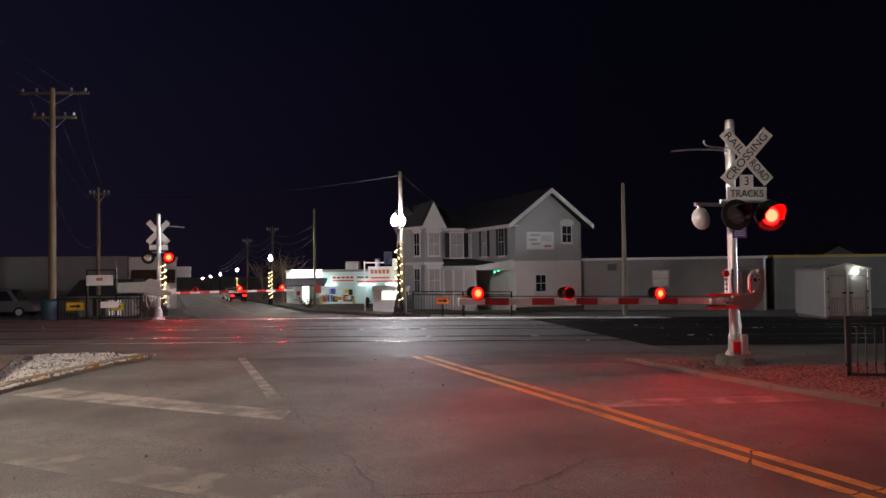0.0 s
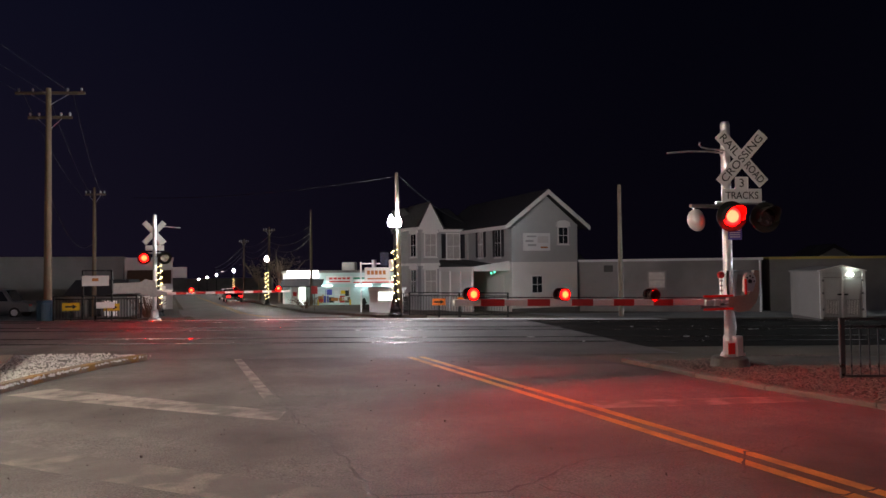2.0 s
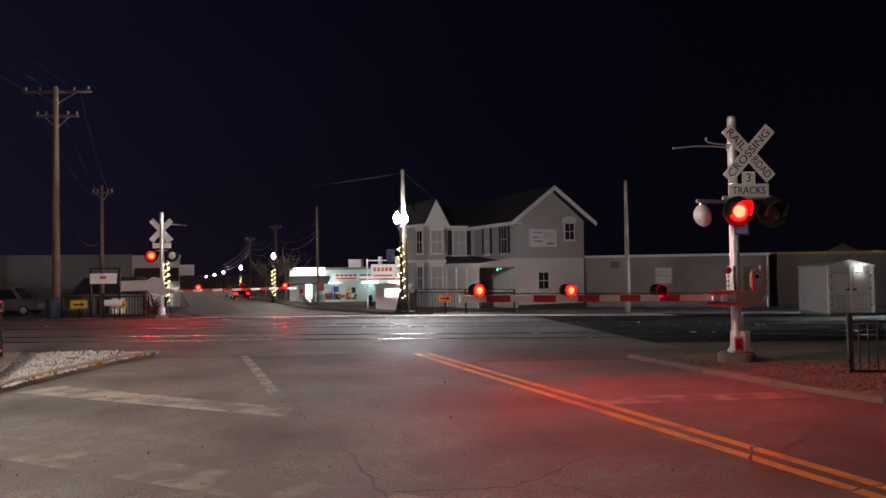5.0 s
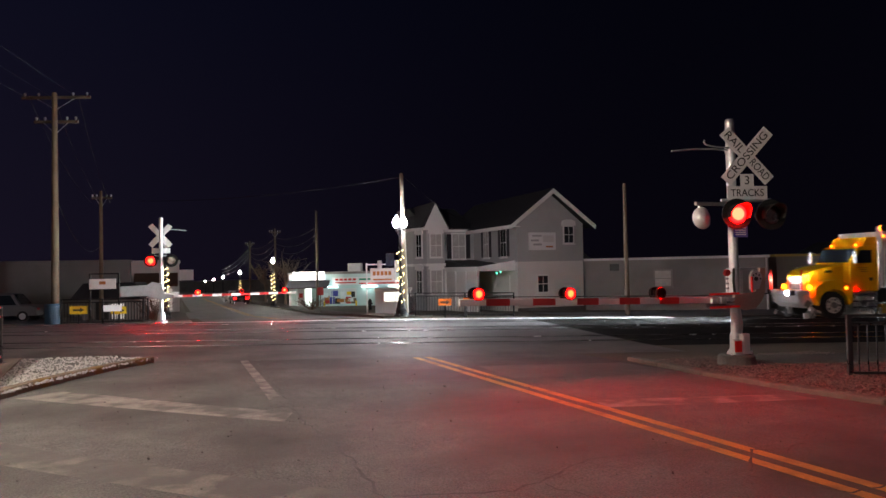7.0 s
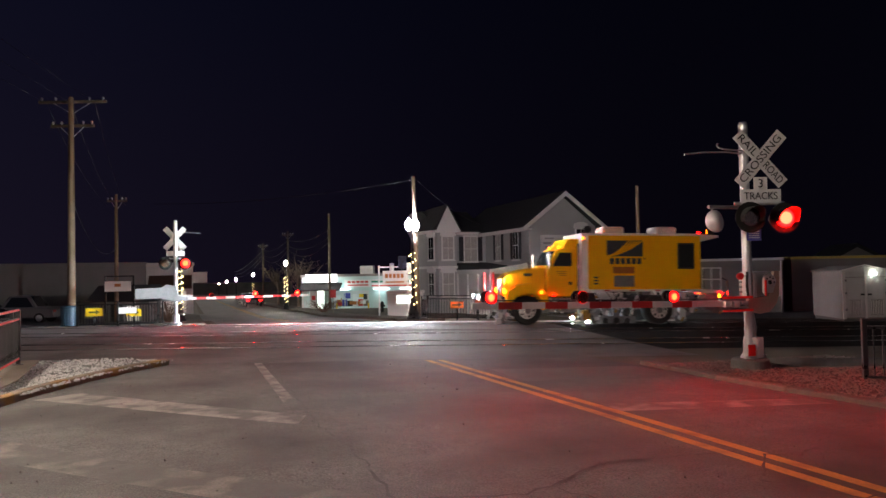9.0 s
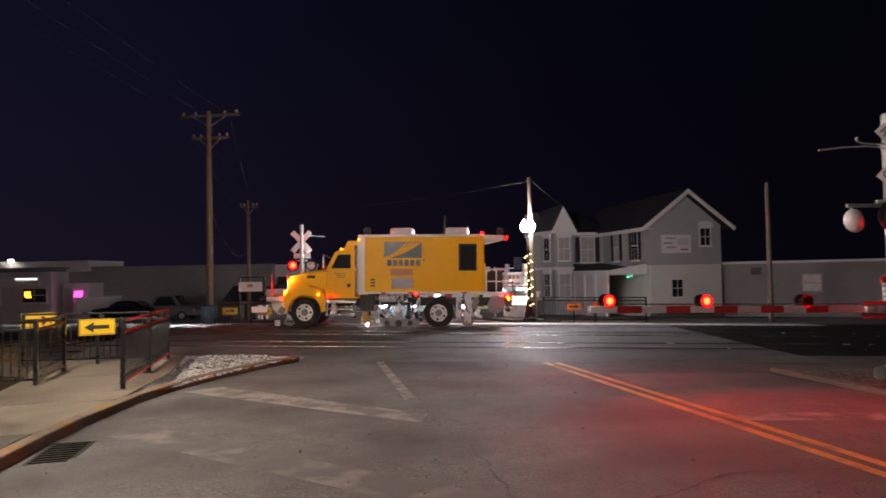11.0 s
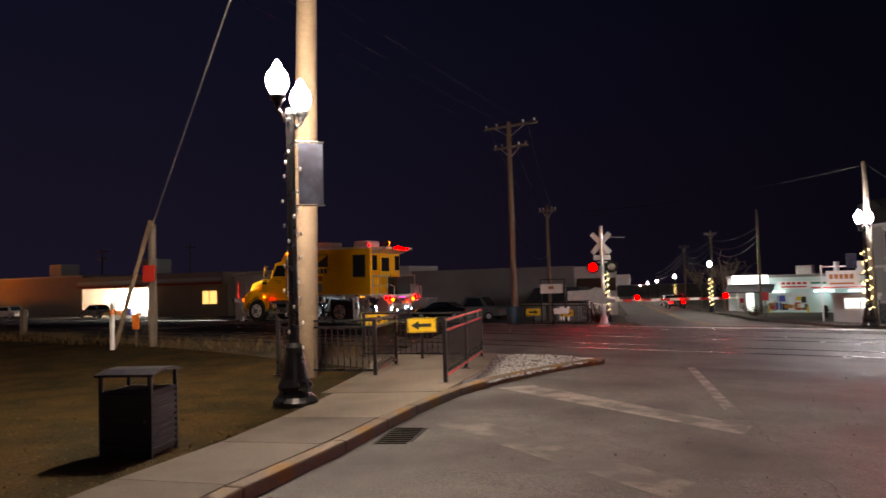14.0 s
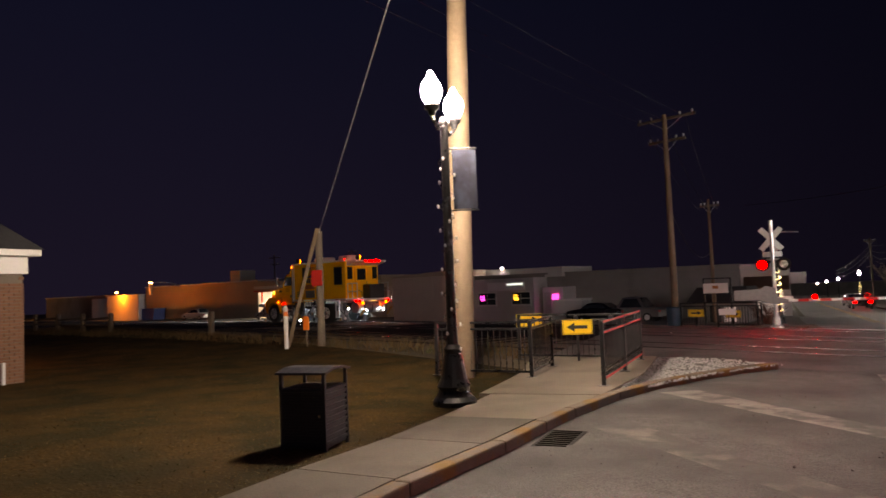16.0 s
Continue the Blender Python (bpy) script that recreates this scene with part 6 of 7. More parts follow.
def arrow_sign(x, y, z, face, right, label, colour="sign_yellow", post=True, w=0.61, h=0.305):
    """A small arrow board; its foot is on the ground. face: the way that it looks, in degrees from -y."""
    zg = G(x, y)
    s = thing("arrow_sign", pose(x, y, zg, 0, 0, face), label, "sign", "crossing arrow signs")
    if post:
        part("post", box(B(), -0.03, 0.03, 0.008, 0.06, 0.0, z - zg + h / 2, 0.005), "black", s)
    bd = part("board", box(B(), -w / 2, w / 2, -0.004, 0.006, z - zg - h / 2, z - zg + h / 2, 0.003), colour, s)
    k = 1 if right else -1
    c = z - zg
    part("arrow", prism(B(), [(-k * 0.2, c - 0.035), (k * 0.06, c - 0.035), (k * 0.06, c - 0.095), (k * 0.22, c), (k * 0.06, c + 0.095), (k * 0.06, c + 0.035), (-k * 0.2, c + 0.035)], "y", -0.008, -0.004), "letter", bd)
    for a, b2, c2, d in ((-w / 2 + 0.015, w / 2 - 0.015, h / 2 - 0.02, h / 2 - 0.012), (-w / 2 + 0.015, w / 2 - 0.015, -h / 2 + 0.012, -h / 2 + 0.02)):
        part("border", box(B(), a, b2, -0.007, -0.004, c + c2, c + d), "letter", bd)
    for x0 in (-w / 2 + 0.012, w / 2 - 0.02):
        part("border", box(B(), x0, x0 + 0.008, -0.007, -0.004, c - h / 2 + 0.02, c + h / 2 - 0.02), "letter", bd)
    return s


def build_railings():
    near = fence_run("railing", (-2.80, 10.55), (-2.92, 14.3), 1.0, "black steel railing with a double top rail beside the crossing path", rails=(0.12, 0.82))
    # Red streaks laid on the rails imitate the signal lamps' reflection.
    for z in (0.985, 0.82, 0.12):
        part("reflective_strip", box(B(), 0.05, 3.68, -0.026, -0.021, z - 0.018, z + 0.018), "red_strip", near, "red streak imitating signal light reflected in the rail")
    fence_run("railing", (-6.2, 11.6), (-4.33, 11.6), 1.0, "black steel railing with thin bars on the path")
    fence_run("railing", (-4.33, 11.6), (-4.42, 13.1), 1.0, "black steel railing with thin bars on the path")
    fence_run("railing", (-5.6, 14.5), (-3.1, 14.6), 1.0, "black steel railing with thin bars on the path", base=0.04)
    arrow_sign(-4.1, 13.9, 0.64, 18, False, "yellow board with a black arrow, on a black post")
    arrow_sign(-5.62, 15.3, 0.72, 18, True, "yellow board with a black arrow, on a black post")
    # beyond the tracks, left
    fence_run("railing", (-4.35, 31.5), (-1.3, 30.75), 1.05, "grey steel railing beyond the tracks", base=0.02)
    fence_run("railing", (-3.0, 33.2), (-1.2, 32.6), 1.05, "grey steel railing beyond the tracks", base=0.02)
    arrow_sign(-3.70, 31.15, 0.07, -8, True, "yellow board with a black arrow beyond the tracks", w=0.66, h=0.33)
    arrow_sign(-2.22, 30.85, 0.02, -8, True, "yellow board half hidden behind a white plate", w=0.6, h=0.3)
    pl = thing("blank_plate", pose(-2.4, 30.7, G(-2.4, 30.7)), "blank white plate on a post", "sign")
    part("plate", box(B(), -0.36, 0.3, 0, 0.01, 0.55, 0.8, 0.004), "white_sheet", pl)
    part("post", box(B(), -0.02, 0.02, 0.01, 0.05, 0, 0.7), "black", pl)
    bn = thing("litter_bin", pose(-4.67, 31.58, G(-4.67, 31.58)), "dark blue slatted litter bin beyond the tracks", "litter bin", "litter bins")
    part("drum", lathe(B(), (0, 0, 0), [(0.24, 0.0), (0.27, 0.05), (0.3, 0.82), (0.32, 0.86), (0.28, 0.9)], 20), "blue_bin", bn)
    for i in range(20):
        a = i * math.pi / 10
        part("slat", box(B(), -0.02, 0.02, 0.285, 0.30, 0.05, 0.82, 0), "blue_bin", bn).rotation_euler.z = a
    # beyond the tracks, right
    fence_run("railing", (9.4, 28.1), (13.5, 27.05), 1.05, "black steel railing beyond the tracks", base=0.02)
    fence_run("railing", (9.4, 28.1), (9.7, 29.8), 1.05, "black steel railing beyond the tracks", base=0.02)
    # The orange of this board carries the red lamplight falling on it.
    arrow_sign(10.55, 27.6, 0.02, -20, True, "board with a black arrow beyond the tracks, lamplight put into its orange", "sign_orange", w=0.56, h=0.3)
    mk = thing("marker_plate", pose(11.45, 27.4, G(11.45, 27.4), 0, 0, -20), "small orange marker plate on the railing", "sign")
    part("plate", box(B(), -0.14, 0.14, -0.005, 0.005, 0.6, 0.86, 0.003), "sign_orange", mk)
    part("post", box(B(), -0.02, 0.02, 0.005, 0.04, 0, 0.8), "black", mk)


def build_bin():
    x, y = -4.60, 5.62
    b = thing("litter_bin", pose(x, y, G(x, y) + 0.07, 0, 0, 8) @ Matrix.Diagonal((0.88, 0.88, 0.88, 1)), "black steel litter bin with a raised lid beside the pavement", "litter bin", "litter bins")
    w = 0.27
    part("body", box(B(), -w, w, -w, w, 0.03, 0.68, 0.012), "bin_paint", b)
    for i in range(9):
        part("slat", box(B(), w, w + 0.02, -w + 0.02, w - 0.02, 0.08 + i * 0.066, 0.115 + i * 0.066, 0.004), "bin_paint", b)
        part("slat", box(B(), -w + 0.02, w - 0.02, -w - 0.012, -w, 0.08 + i * 0.066, 0.115 + i * 0.066, 0.004), "bin_paint", b)
    part("rim", box(B(), -w - 0.02, w + 0.02, -w - 0.02, w + 0.02, 0.66, 0.70, 0.01), "bin_paint", b)
    part("liner", box(B(), -w + 0.05, w - 0.05, -w + 0.05, w - 0.05, 0.70, 0.705), "black_matt", b)
    for sx in (-1, 1):
        for sy in (-1, 1):
            part("leg", box(B(), sx * w - 0.02, sx * w + 0.02, sy * w - 0.02, sy * w + 0.02, 0.0, 0.88, 0.004), "bin_paint", b)
    part("lid", prism(B(), [(-w - 0.05, 0.86), (-w - 0.05, 0.885), (-0.12, 0.925), (0.12, 0.925), (w + 0.05, 0.885), (w + 0.05, 0.86), (0.12, 0.90), (-0.12, 0.90)], "x", -w - 0.05, w + 0.05), "bin_paint", b)
    part("lock", cyl(B(), (w - 0.06, -w - 0.016, 0.4), (w - 0.06, -w - 0.01, 0.4), 0.016, None, 10), "chrome", b)


def build_shop():
    """Lit corner shop beyond the crossing: room with a real window, sign, awning and striped fascia."""
    m = pose(9.6, 64.2, 0, 0, 0, -25.5)
    s = thing("corner_shop", m, "low pale corner shop with a bright window and lit sign", "shop")
    zb = -2.3
    part("floor", box(B(), 0, 12.2, 0, 8, zb - 0.1, zb), "concrete", s)
    part("wall", box(B(), 0, 12.2, 7.8, 8, zb, 1.1), "wall_pale", s)
    part("wall", box(B(), -0.2, 0.0, 0, 8, zb, 1.1), "wall_pale", s)
    part("wall", box(B(), 12.2, 12.4, 0, 8, zb, 1.1), "wall_pale", s)
    for x0, x1, z0, z1 in ((0, 0.5, zb, 1.1), (1.9, 2.7, zb, 1.1), (6.0, 8.6, zb, 1.1), (11.9, 12.2, zb, 1.1), (0.5, 1.9, -0.1, 1.1), (2.7, 6.0, -0.2, 1.1), (2.7, 6.0, zb, -1.6), (8.6, 11.9, -0.2, 1.1), (8.6, 11.9, zb, -1.25)):
        part("wall", box(B(), x0, x1, 0, 0.2, z0, z1), "wall_teal_lit", s)
    part("ceiling", box(B(), 0, 12.2, 0.2, 7.8, 0.9, 1.0), "wall_pale", s)
    part("roof", box(B(), -0.3, 12.5, -0.15, 8.2, 1.1, 1.3, 0.02), "wall_dark", s)
    for i in range(4):
        for j in range(2):
            part("ceiling_tube", box(B(), 0.8 + i * 3.0, 2.6 + i * 3.0, 1.2 + j * 3.2, 1.45 + j * 3.2, 0.82, 0.88), "shop_light", s)
    for i in range(6):
        part("shelf", box(B(), 2.8 + i * 0.5, 3.2 + i * 0.5, 1.0, 1.4, zb, -0.9 - 0.12 * (i % 3), 0.01), ("decal", "sign_blue", "truck_dark", "white_sheet", "red_sheet", "wood")[i], s)
    for x0, x1 in ((2.7, 6.0), (8.6, 11.9)):
        fr = part("window_frame", box(B(), x0, x1, 0.02, 0.08, -0.24, -0.2), "alu", s)
        for k in range(1, 3):
            x = x0 + (x1 - x0) * k / 3
            part("mullion", box(B(), x - 0.025, x + 0.025, 0.02, 0.08, -1.6, -0.2), "alu", fr)
    for i, (x, z, w, h) in enumerate(((2.9, -1.0, 0.5, 0.4), (3.7, -0.9, 0.6, 0.5), (4.5, -0.85, 0.45, 0.35), (5.1, -0.8, 0.4, 0.3), (5.5, -1.0, 0.35, 0.5), (4.2, -1.45, 1.2, 0.3), (5.2, -1.4, 0.5, 0.3), (3.1, -1.5, 0.4, 0.25))):
        part("poster", box(B(), x, x + w, 0.10, 0.11, z, z + h), ("white_sheet", "sign_blue", "white_sheet", "sign_yellow", "truck_dark", "decal", "white_sheet", "red_sheet")[i], s, "window poster")
    part("door", box(B(), 0.55, 1.2, 0.1, 0.14, zb, -0.1), "alu", s)
    part("door_glass", box(B(), 1.25, 1.85, 0.1, 0.12, zb, -0.1), "tube", s)
    part("door_sign", box(B(), 0.7, 1.05, 0.08, 0.1, -1.0, -0.6), "red_sheet", s)
    aw = part("awning", prism(B(), [(-1.0, -0.05), (0.0, 0.55), (0.0, 0.45), (-1.0, -0.15)], "x", -0.2, 3.6), "shingle", s, "dark sloping awning over the door")
    sg = part("roof_sign", box(B(), 0.3, 3.1, -0.35, -0.1, 0.62, 1.32, 0.02), "shop_sign", s, "lit white roof sign")
    part("sign_frame", box(B(), 0.24, 3.16, -0.3, -0.05, 0.55, 0.62), "truck_dark", sg)
    sb = part("sign_board", box(B(), 3.8, 6.2, -0.12, -0.06, 0.12, 0.78, 0.01), "white_sheet", s, "white signboard with red unreadable bars")
    for k in range(5):
        part("sign_bar", box(B(), 4.1 + k * 0.4, 4.4 + k * 0.4, -0.135, -0.12, 0.5, 0.68), "red_sheet", sb)
    part("sign_bar", box(B(), 4.1, 6.0, -0.135, -0.12, 0.25, 0.36), "red_sheet", sb)
    st = part("fascia", box(B(), 6.3, 11.9, -0.1, 0.0, 0.1, 0.75, 0.01), "white_sheet", s, "white fascia with green and red stripes")
    part("stripe", box(B(), 6.3, 11.9, -0.11, -0.1, 0.5, 0.68), "stripe_green", st)
    part("stripe", box(B(), 6.3, 11.9, -0.11, -0.1, 0.16, 0.28), "red_sheet", st)
    for x in (3.0, 6.6, 9.0):
        part("front_lamp", box(B(), x, x + 1.4, -0.55, -0.4, -0.08, -0.03), "shop_light", s)
    for x, w in ((4.8, 1.2), (9.2, 0.5), (7.6, 0.25)):
        part("roof_unit", box(B(), x, x + w, 2, 3, 1.3, 1.3 + (0.75 if w > 1 else 0.95), 0.03), "alu", s)
    part("bollard", cyl(B(), (6.1, -0.6, zb), (6.1, -0.6, zb + 1.0), 0.08, None, 10), "sign_yellow", s)
    part("bollard", cyl(B(), (3.2, -0.6, zb), (3.2, -0.6, zb + 1.0), 0.08, None, 10), "sign_yellow", s)
    block("yellow_annex", 0, 4.5, 0, 6, -2.2, 1.05, "wall_yellow", "yellow-walled low building beside the house", pose(18.4, 56.0, 0, 0, 0, -20), cap_mat="wall_dark")
    # free-standing sign board by the lamp
    sb = thing("sign_board", pose(10.2, 36.3, G(10.2, 36.3), 0, 0, -20), "pale pinkish signboard with unreadable bars, on posts", "sign")
    bd = part("board", box(B(), -0.55, 0.75, 0, 0.06, 1.75, 2.5, 0.01), "stucco", sb)
    for k in range(5):
        part("sign_bar", box(B(), -0.42 + k * 0.21, -0.26 + k * 0.21, -0.01, 0, 2.12, 2.34), "decal", bd)
    part("sign_bar", box(B(), -0.4, 0.6, -0.01, 0, 1.86, 1.94), "decal", bd)
    part("banner", box(B(), 0.3, 0.75, -0.02, 0, 2.6, 3.3), "banner", sb)
    for x in (-0.75, 0.8):
        part("post", box(B(), x - 0.035, x + 0.035, 0.0, 0.07, 0, 2.8, 0.005), "alu", sb)
    part("crossbar", box(B(), -0.75, 0.8, 0.01, 0.05, 2.68, 2.74), "alu", sb)
    kb = block("kiosk", -0.9, 1.2, 0, 1.6, -1.5, 0.15, "wall_pale", "low pale hut by the signboard", pose(11.9, 40.3, 0, 0, 0, -20))
    window(kb, pose(0.15, -0.02, -0.2), 1.0, 0.5, "tube", "trim", True, 1)
    hy = thing("fire_hydrant", pose(13.2, 50.0, G(13.2, 50.0)), "dark fire hydrant on the verge", "hydrant")
    part("barrel", lathe(B(), (0, 0, 0), [(0.16, 0), (0.12, 0.06), (0.12, 0.5), (0.16, 0.55), (0.12, 0.7), (0.04, 0.8)], 14), "truck_dark", hy)
    part("outlet", cyl(B(), (-0.2, 0, 0.45), (0.2, 0, 0.45), 0.06, None, 10), "truck_dark", hy)
    # red notice by the far kerb
    rs = thing("notice_post", pose(8.6, 45.0, G(8.6, 45.0) + 0.1), "small red notice on a post by the far street", "sign")
    part("post", box(B(), -0.025, 0.025, 0, 0.05, 0, 1.6), "wood_old", rs)
    part("notice", box(B(), -0.2, 0.2, -0.02, 0, 1.1, 1.6, 0.005), "red_sheet", rs)


def build_left():
    """Dark building row, kiosk and lot beyond the tracks on the left."""
    block("dark_hall", -24.5, -3.2, 55.0, 66, -2.6, 2.35, "wall_dark", "long dark windowless hall", cap_mat="wall_dark")
    wb = block("white_shop_front", -3.2, 0.1, 56.2, 66, -2.6, 2.3, "wall_grey", "pale shop front on the far street", cap_mat="wall_pale")
    part("awning", prism(B(), [(54.6, 0.7), (56.2, 1.5), (56.2, 1.3), (54.6, 0.5)], "x", -3.0, 0.0), "hedge", wb)
    part("projecting_sign", box(B(), 0.1, 1.1, 55.6, 55.75, 0.9, 1.7, 0.01), "white_sheet", wb)
    part("shop_window", box(B(), -2.4, -0.4, 56.14, 56.2, -1.3, 0.3), "tube_dim", wb)
    # dark hipped kiosk and sign
    kx, ky = -3.9, 46.2
    k = thing("drive_in_kiosk", pose(kx, ky, -1.5, 0, 0, -14), "small dark-roofed kiosk with a lit doorway", "kiosk")
    part("wall", box(B(), -1.5, 1.5, 0, 2.4, 0, 1.5, 0.01), "wall_dark", k)
    bm = B()
    lo = [(-2.0, -0.5, 1.5), (2.0, -0.5, 1.5), (2.0, 2.9, 1.5), (-2.0, 2.9, 1.5)]
    hi = [(-1.5, 0.2, 2.45), (1.5, 0.2, 2.45), (1.5, 2.2, 2.45), (-1.5, 2.2, 2.45)]
    a = [bm.verts.new(p) for p in lo]
    b = [bm.verts.new(p) for p in hi]
    bm.faces.new(a[::-1])
    bm.faces.new(b)
    for i in range(4):
        bm.faces.new((a[i], a[(i + 1) % 4], b[(i + 1) % 4], b[i]))
    part("roof", bm, "shingle", k)
    part("doorway", box(B(), 0.2, 0.9, -0.03, 0.0, 0.3, 1.2), "tube_dim", k)
    part("doorway", box(B(), -0.7, 0.0, -0.03, 0.0, 0.0, 1.3), "truck_dark", k)
    sp = thing("sign_board", pose(-3.46, 38.0, G(-3.46, 38.0), 0, 0, -14), "pale pink rectangular sign on two posts", "sign")
    bd = part("board", box(B(), -0.62, 0.62, 0, 0.08, 1.62, 2.12, 0.01), "stucco", sp)
    part("sign_bar", box(B(), -0.15, 0.15, -0.01, 0, 1.85, 2.0), "decal", bd)
    for x in (-0.6, 0.75):
        part("post", box(B(), x - 0.04, x + 0.04, 0.02, 0.1, 0, 2.4, 0.005), "black", sp)
    part("crossbar", box(B(), -0.6, 0.75, 0.03, 0.09, 2.34, 2.4), "black", sp)
    # grey building with neon windows, facing the tracks
    a0, a1 = -37.3, -30.6
    nb = thing("grey_takeaway", pose(*P(0, 47), 0, 0, 0, TURN), "low grey takeaway with neon signs in its windows", "building")
    part("wall", box(B(), a0, a1, 0, 6, -1.5, 2.15, 0.01), "wall_grey", nb)
    part("parapet", box(B(), a0 + 0.5, a1 + 1.5, 2.0, 7.0, 2.15, 2.95, 0.02), "wall_grey", nb)
    part("annex", box(B(), a1 + 0.45, a1 + 2.3, 0.6, 4, -1.5, 1.3, 0.01), "wall_grey", nb)
    for x, mt in ((-35.6, "neon_pink"), (-32.2, "neon_orange")):
        w = window(nb, pose(x + 0.4, -0.02, 0.5), 1.7, 0.95, "pane", "trim", True, 1)
        tube_bm = B()
        for q in range(3):
            tube(tube_bm, [(-0.62 + q * 0.16, -0.09, 0.3), (-0.66 + q * 0.16, -0.09, 0.0), (-0.54 + q * 0.16, -0.09, -0.15)], 0.028, 6)
        part("neon_sign", tube_bm, mt, w)
    d = part("glass_door", box(B(), a1 + 0.6, a1 + 1.2, 0.55, 0.6, -1.4, 0.9), "pane_blind", nb)
    tb = B()
    for q in range(3):
        tube(tb, [(a1 + 1.45 + q * 0.2, 0.53, 0.75), (a1 + 1.4 + q * 0.2, 0.53, 0.3), (a1 + 1.55 + q * 0.2, 0.53, 0.1)], 0.035, 6)
    part("neon_sign", tb, "neon_pink", nb)
    sg = part("sign_box", box(B(), -35.0, -31.4, -0.25, -0.02, 1.15, 1.85, 0.02), "white_sheet", nb, "long pale sign box with a strip light")
    part("strip_light", box(B(), -33.0, -31.5, -0.30, -0.25, 1.62, 1.7), "tube", sg)
    part("roof_lamp", ball(B(), (-35.0, 2.0, 3.1), 0.1, 1.6, 1, 0.5, 10, 6), "roof_light", nb)
    pw = thing("panelled_building", pose(*P(0, 44.5), 0, 0, 0, TURN), "pale pinkish building with shiny wall panels", "building")
    part("wall", box(B(), -43.8, -36.9, 0, 8, -1.5, 2.6, 0.01), "wall_pink", pw)
    part("roof", prism(B(), [(-43.9, 2.6), (-36.8, 2.6), (-36.8, 3.05), (-43.9, 2.75)], "y", -0.1, 8), "wall_tan", pw)
    for i in range(6):
        part("panel", box(B(), -43.6 + i * 1.14, -42.5 + i * 1.14, -0.03, 0.0, -1.4, 2.5, 0.01), "wall_pink", pw)
    block("low_box", -16.4, -14.2, 52.0, 55, -2.0, 0.2, "wall_pale", "low pale outbuilding by the dark hall")
    # supermarket far along the tracks
    st = thing("supermarket", pose(*P(0, 60), 0, 0, 0, TURN), "wide low tan supermarket with a bright glass entrance", "building")
    part("wall", box(B(), -119.5, -86.2, 0, 25, -2.2, 3.7, 0.02), "wall_tan", st)
    part("wall", box(B(), -72.6, -60.0, 0, 25, -2.2, 3.3, 0.02), "wall_tan", st)
    part("wall", box(B(), -86.2, -72.6, 5, 25, -2.2, 3.5, 0.02), "wall_pale", st)
    part("canopy", box(B(), -86.4, -60.0, -0.8, 5, 2.0, 3.5, 0.02), "wall_tan", st)
    part("canopy_band", box(B(), -86.0, -60.2, -0.86, -0.8, 2.5, 2.9), "white_sheet", st)
    part("canopy_band", box(B(), -86.0, -60.2, -0.88, -0.8, 2.1, 2.3), "red_sheet", st)
    part("roof_edge", box(B(), -119.6, -86.1, -0.1, 25, 3.7, 3.9), "trim", st)
    for i in range(6):
        part("entrance_pane", box(B(), -85.9 + i * 2.2, -83.9 + i * 2.2, 4.9, 5.0, -1.9, 1.8), "store_light", st)
    part("shop_window", box(B(), -64.0, -61.8, -0.05, 0, -0.2, 1.3), "window_amber", st)
    part("sash_bar", box(B(), -62.95, -62.85, -0.08, -0.05, -0.2, 1.3), "trim", st)
    for i in range(5):
        part("mullion", box(B(), -83.86 + i * 2.2, -83.74 + i * 2.2, 4.8, 4.9, -1.9, 1.8), "alu", st)
    for i, (x0, w, h2, mt) in enumerate(((-85.6, 1.5, 1.2, "decal"), (-83.2, 1.0, 1.5, "sign_blue"), (-81.4, 1.4, 0.9, "white_sheet"), (-79.0, 1.2, 1.3, "red_sheet"), (-77.0, 1.6, 1.0, "wood"), (-74.9, 1.2, 1.4, "decal"))):
        part("display_stand", box(B(), x0, x0 + w, 4.3, 4.7, -2.2, -2.2 + h2, 0.02), mt, st)
    for x, w in ((-102.5, 2.8), (-82.0, 2.4)):
        part("roof_unit", box(B(), x, x + w, 6, 9, 3.9, 5.9, 0.05), "wall_pale", st)
    part("lamp_arm", tube(B(), [(-108.0, 0.1, 3.6), (-108.0, -1.5, 4.3), (-108.0, -4.8, 4.4)], 0.07, 6), "alu", st)
    part("wall_lamp", ball(B(), (-108.0, -5.0, 4.3), 0.3, 1, 1, 0.8, 12, 8), "lot_lamp", st)
    sh = thing("yard_shed", pose(*P(0, 50), 0, 0, 0, TURN), "flat-roofed yard shed lit orange", "shed")
    part("wall", box(B(), -112.3, -102.0, 0, 0.9, -1.6, 2.5, 0.02), "wall_pale", sh)
    part("side_box", box(B(), -120, -112.4, 1.0, 4, -1.6, 2.1, 0.02), "wall_grey", sh)
    # Added lamp with no visible counterpart; it washes the shed front orange.
    part("wall_lamp", ball(B(), (-107.0, -0.9, 2.9), 0.16, 1, 1, 0.7, 10, 6), "shed_fill", sh)
    part("vent_pipe", cyl(B(), (-108, 5, 2.4), (-108, 5, 4.6), 0.3, None, 10), "alu", sh)
    sk = thing("skip", pose(*P(-100.6, 50.5), -1.35, 0, 0, TURN), "blue steel waste skip", "skip")
    part("tub", prism(B(), [(-2.0, 0), (2.0, 0), (2.3, 1.6), (-2.3, 1.6)], "y", 0, 1.8), "blue_skip", sk)
    part("lid", box(B(), -2.35, 2.35, -0.05, 1.85, 1.6, 1.68, 0.01), "blue_skip", sk)
    block("far_depot", 0, 26, 0, 12, -3.2, 2.6, "wall_dark", "dark flat depot far along the tracks", pose(*P(-150, 55), 0, 0, 0, TURN), cap_mat="wall_grey")
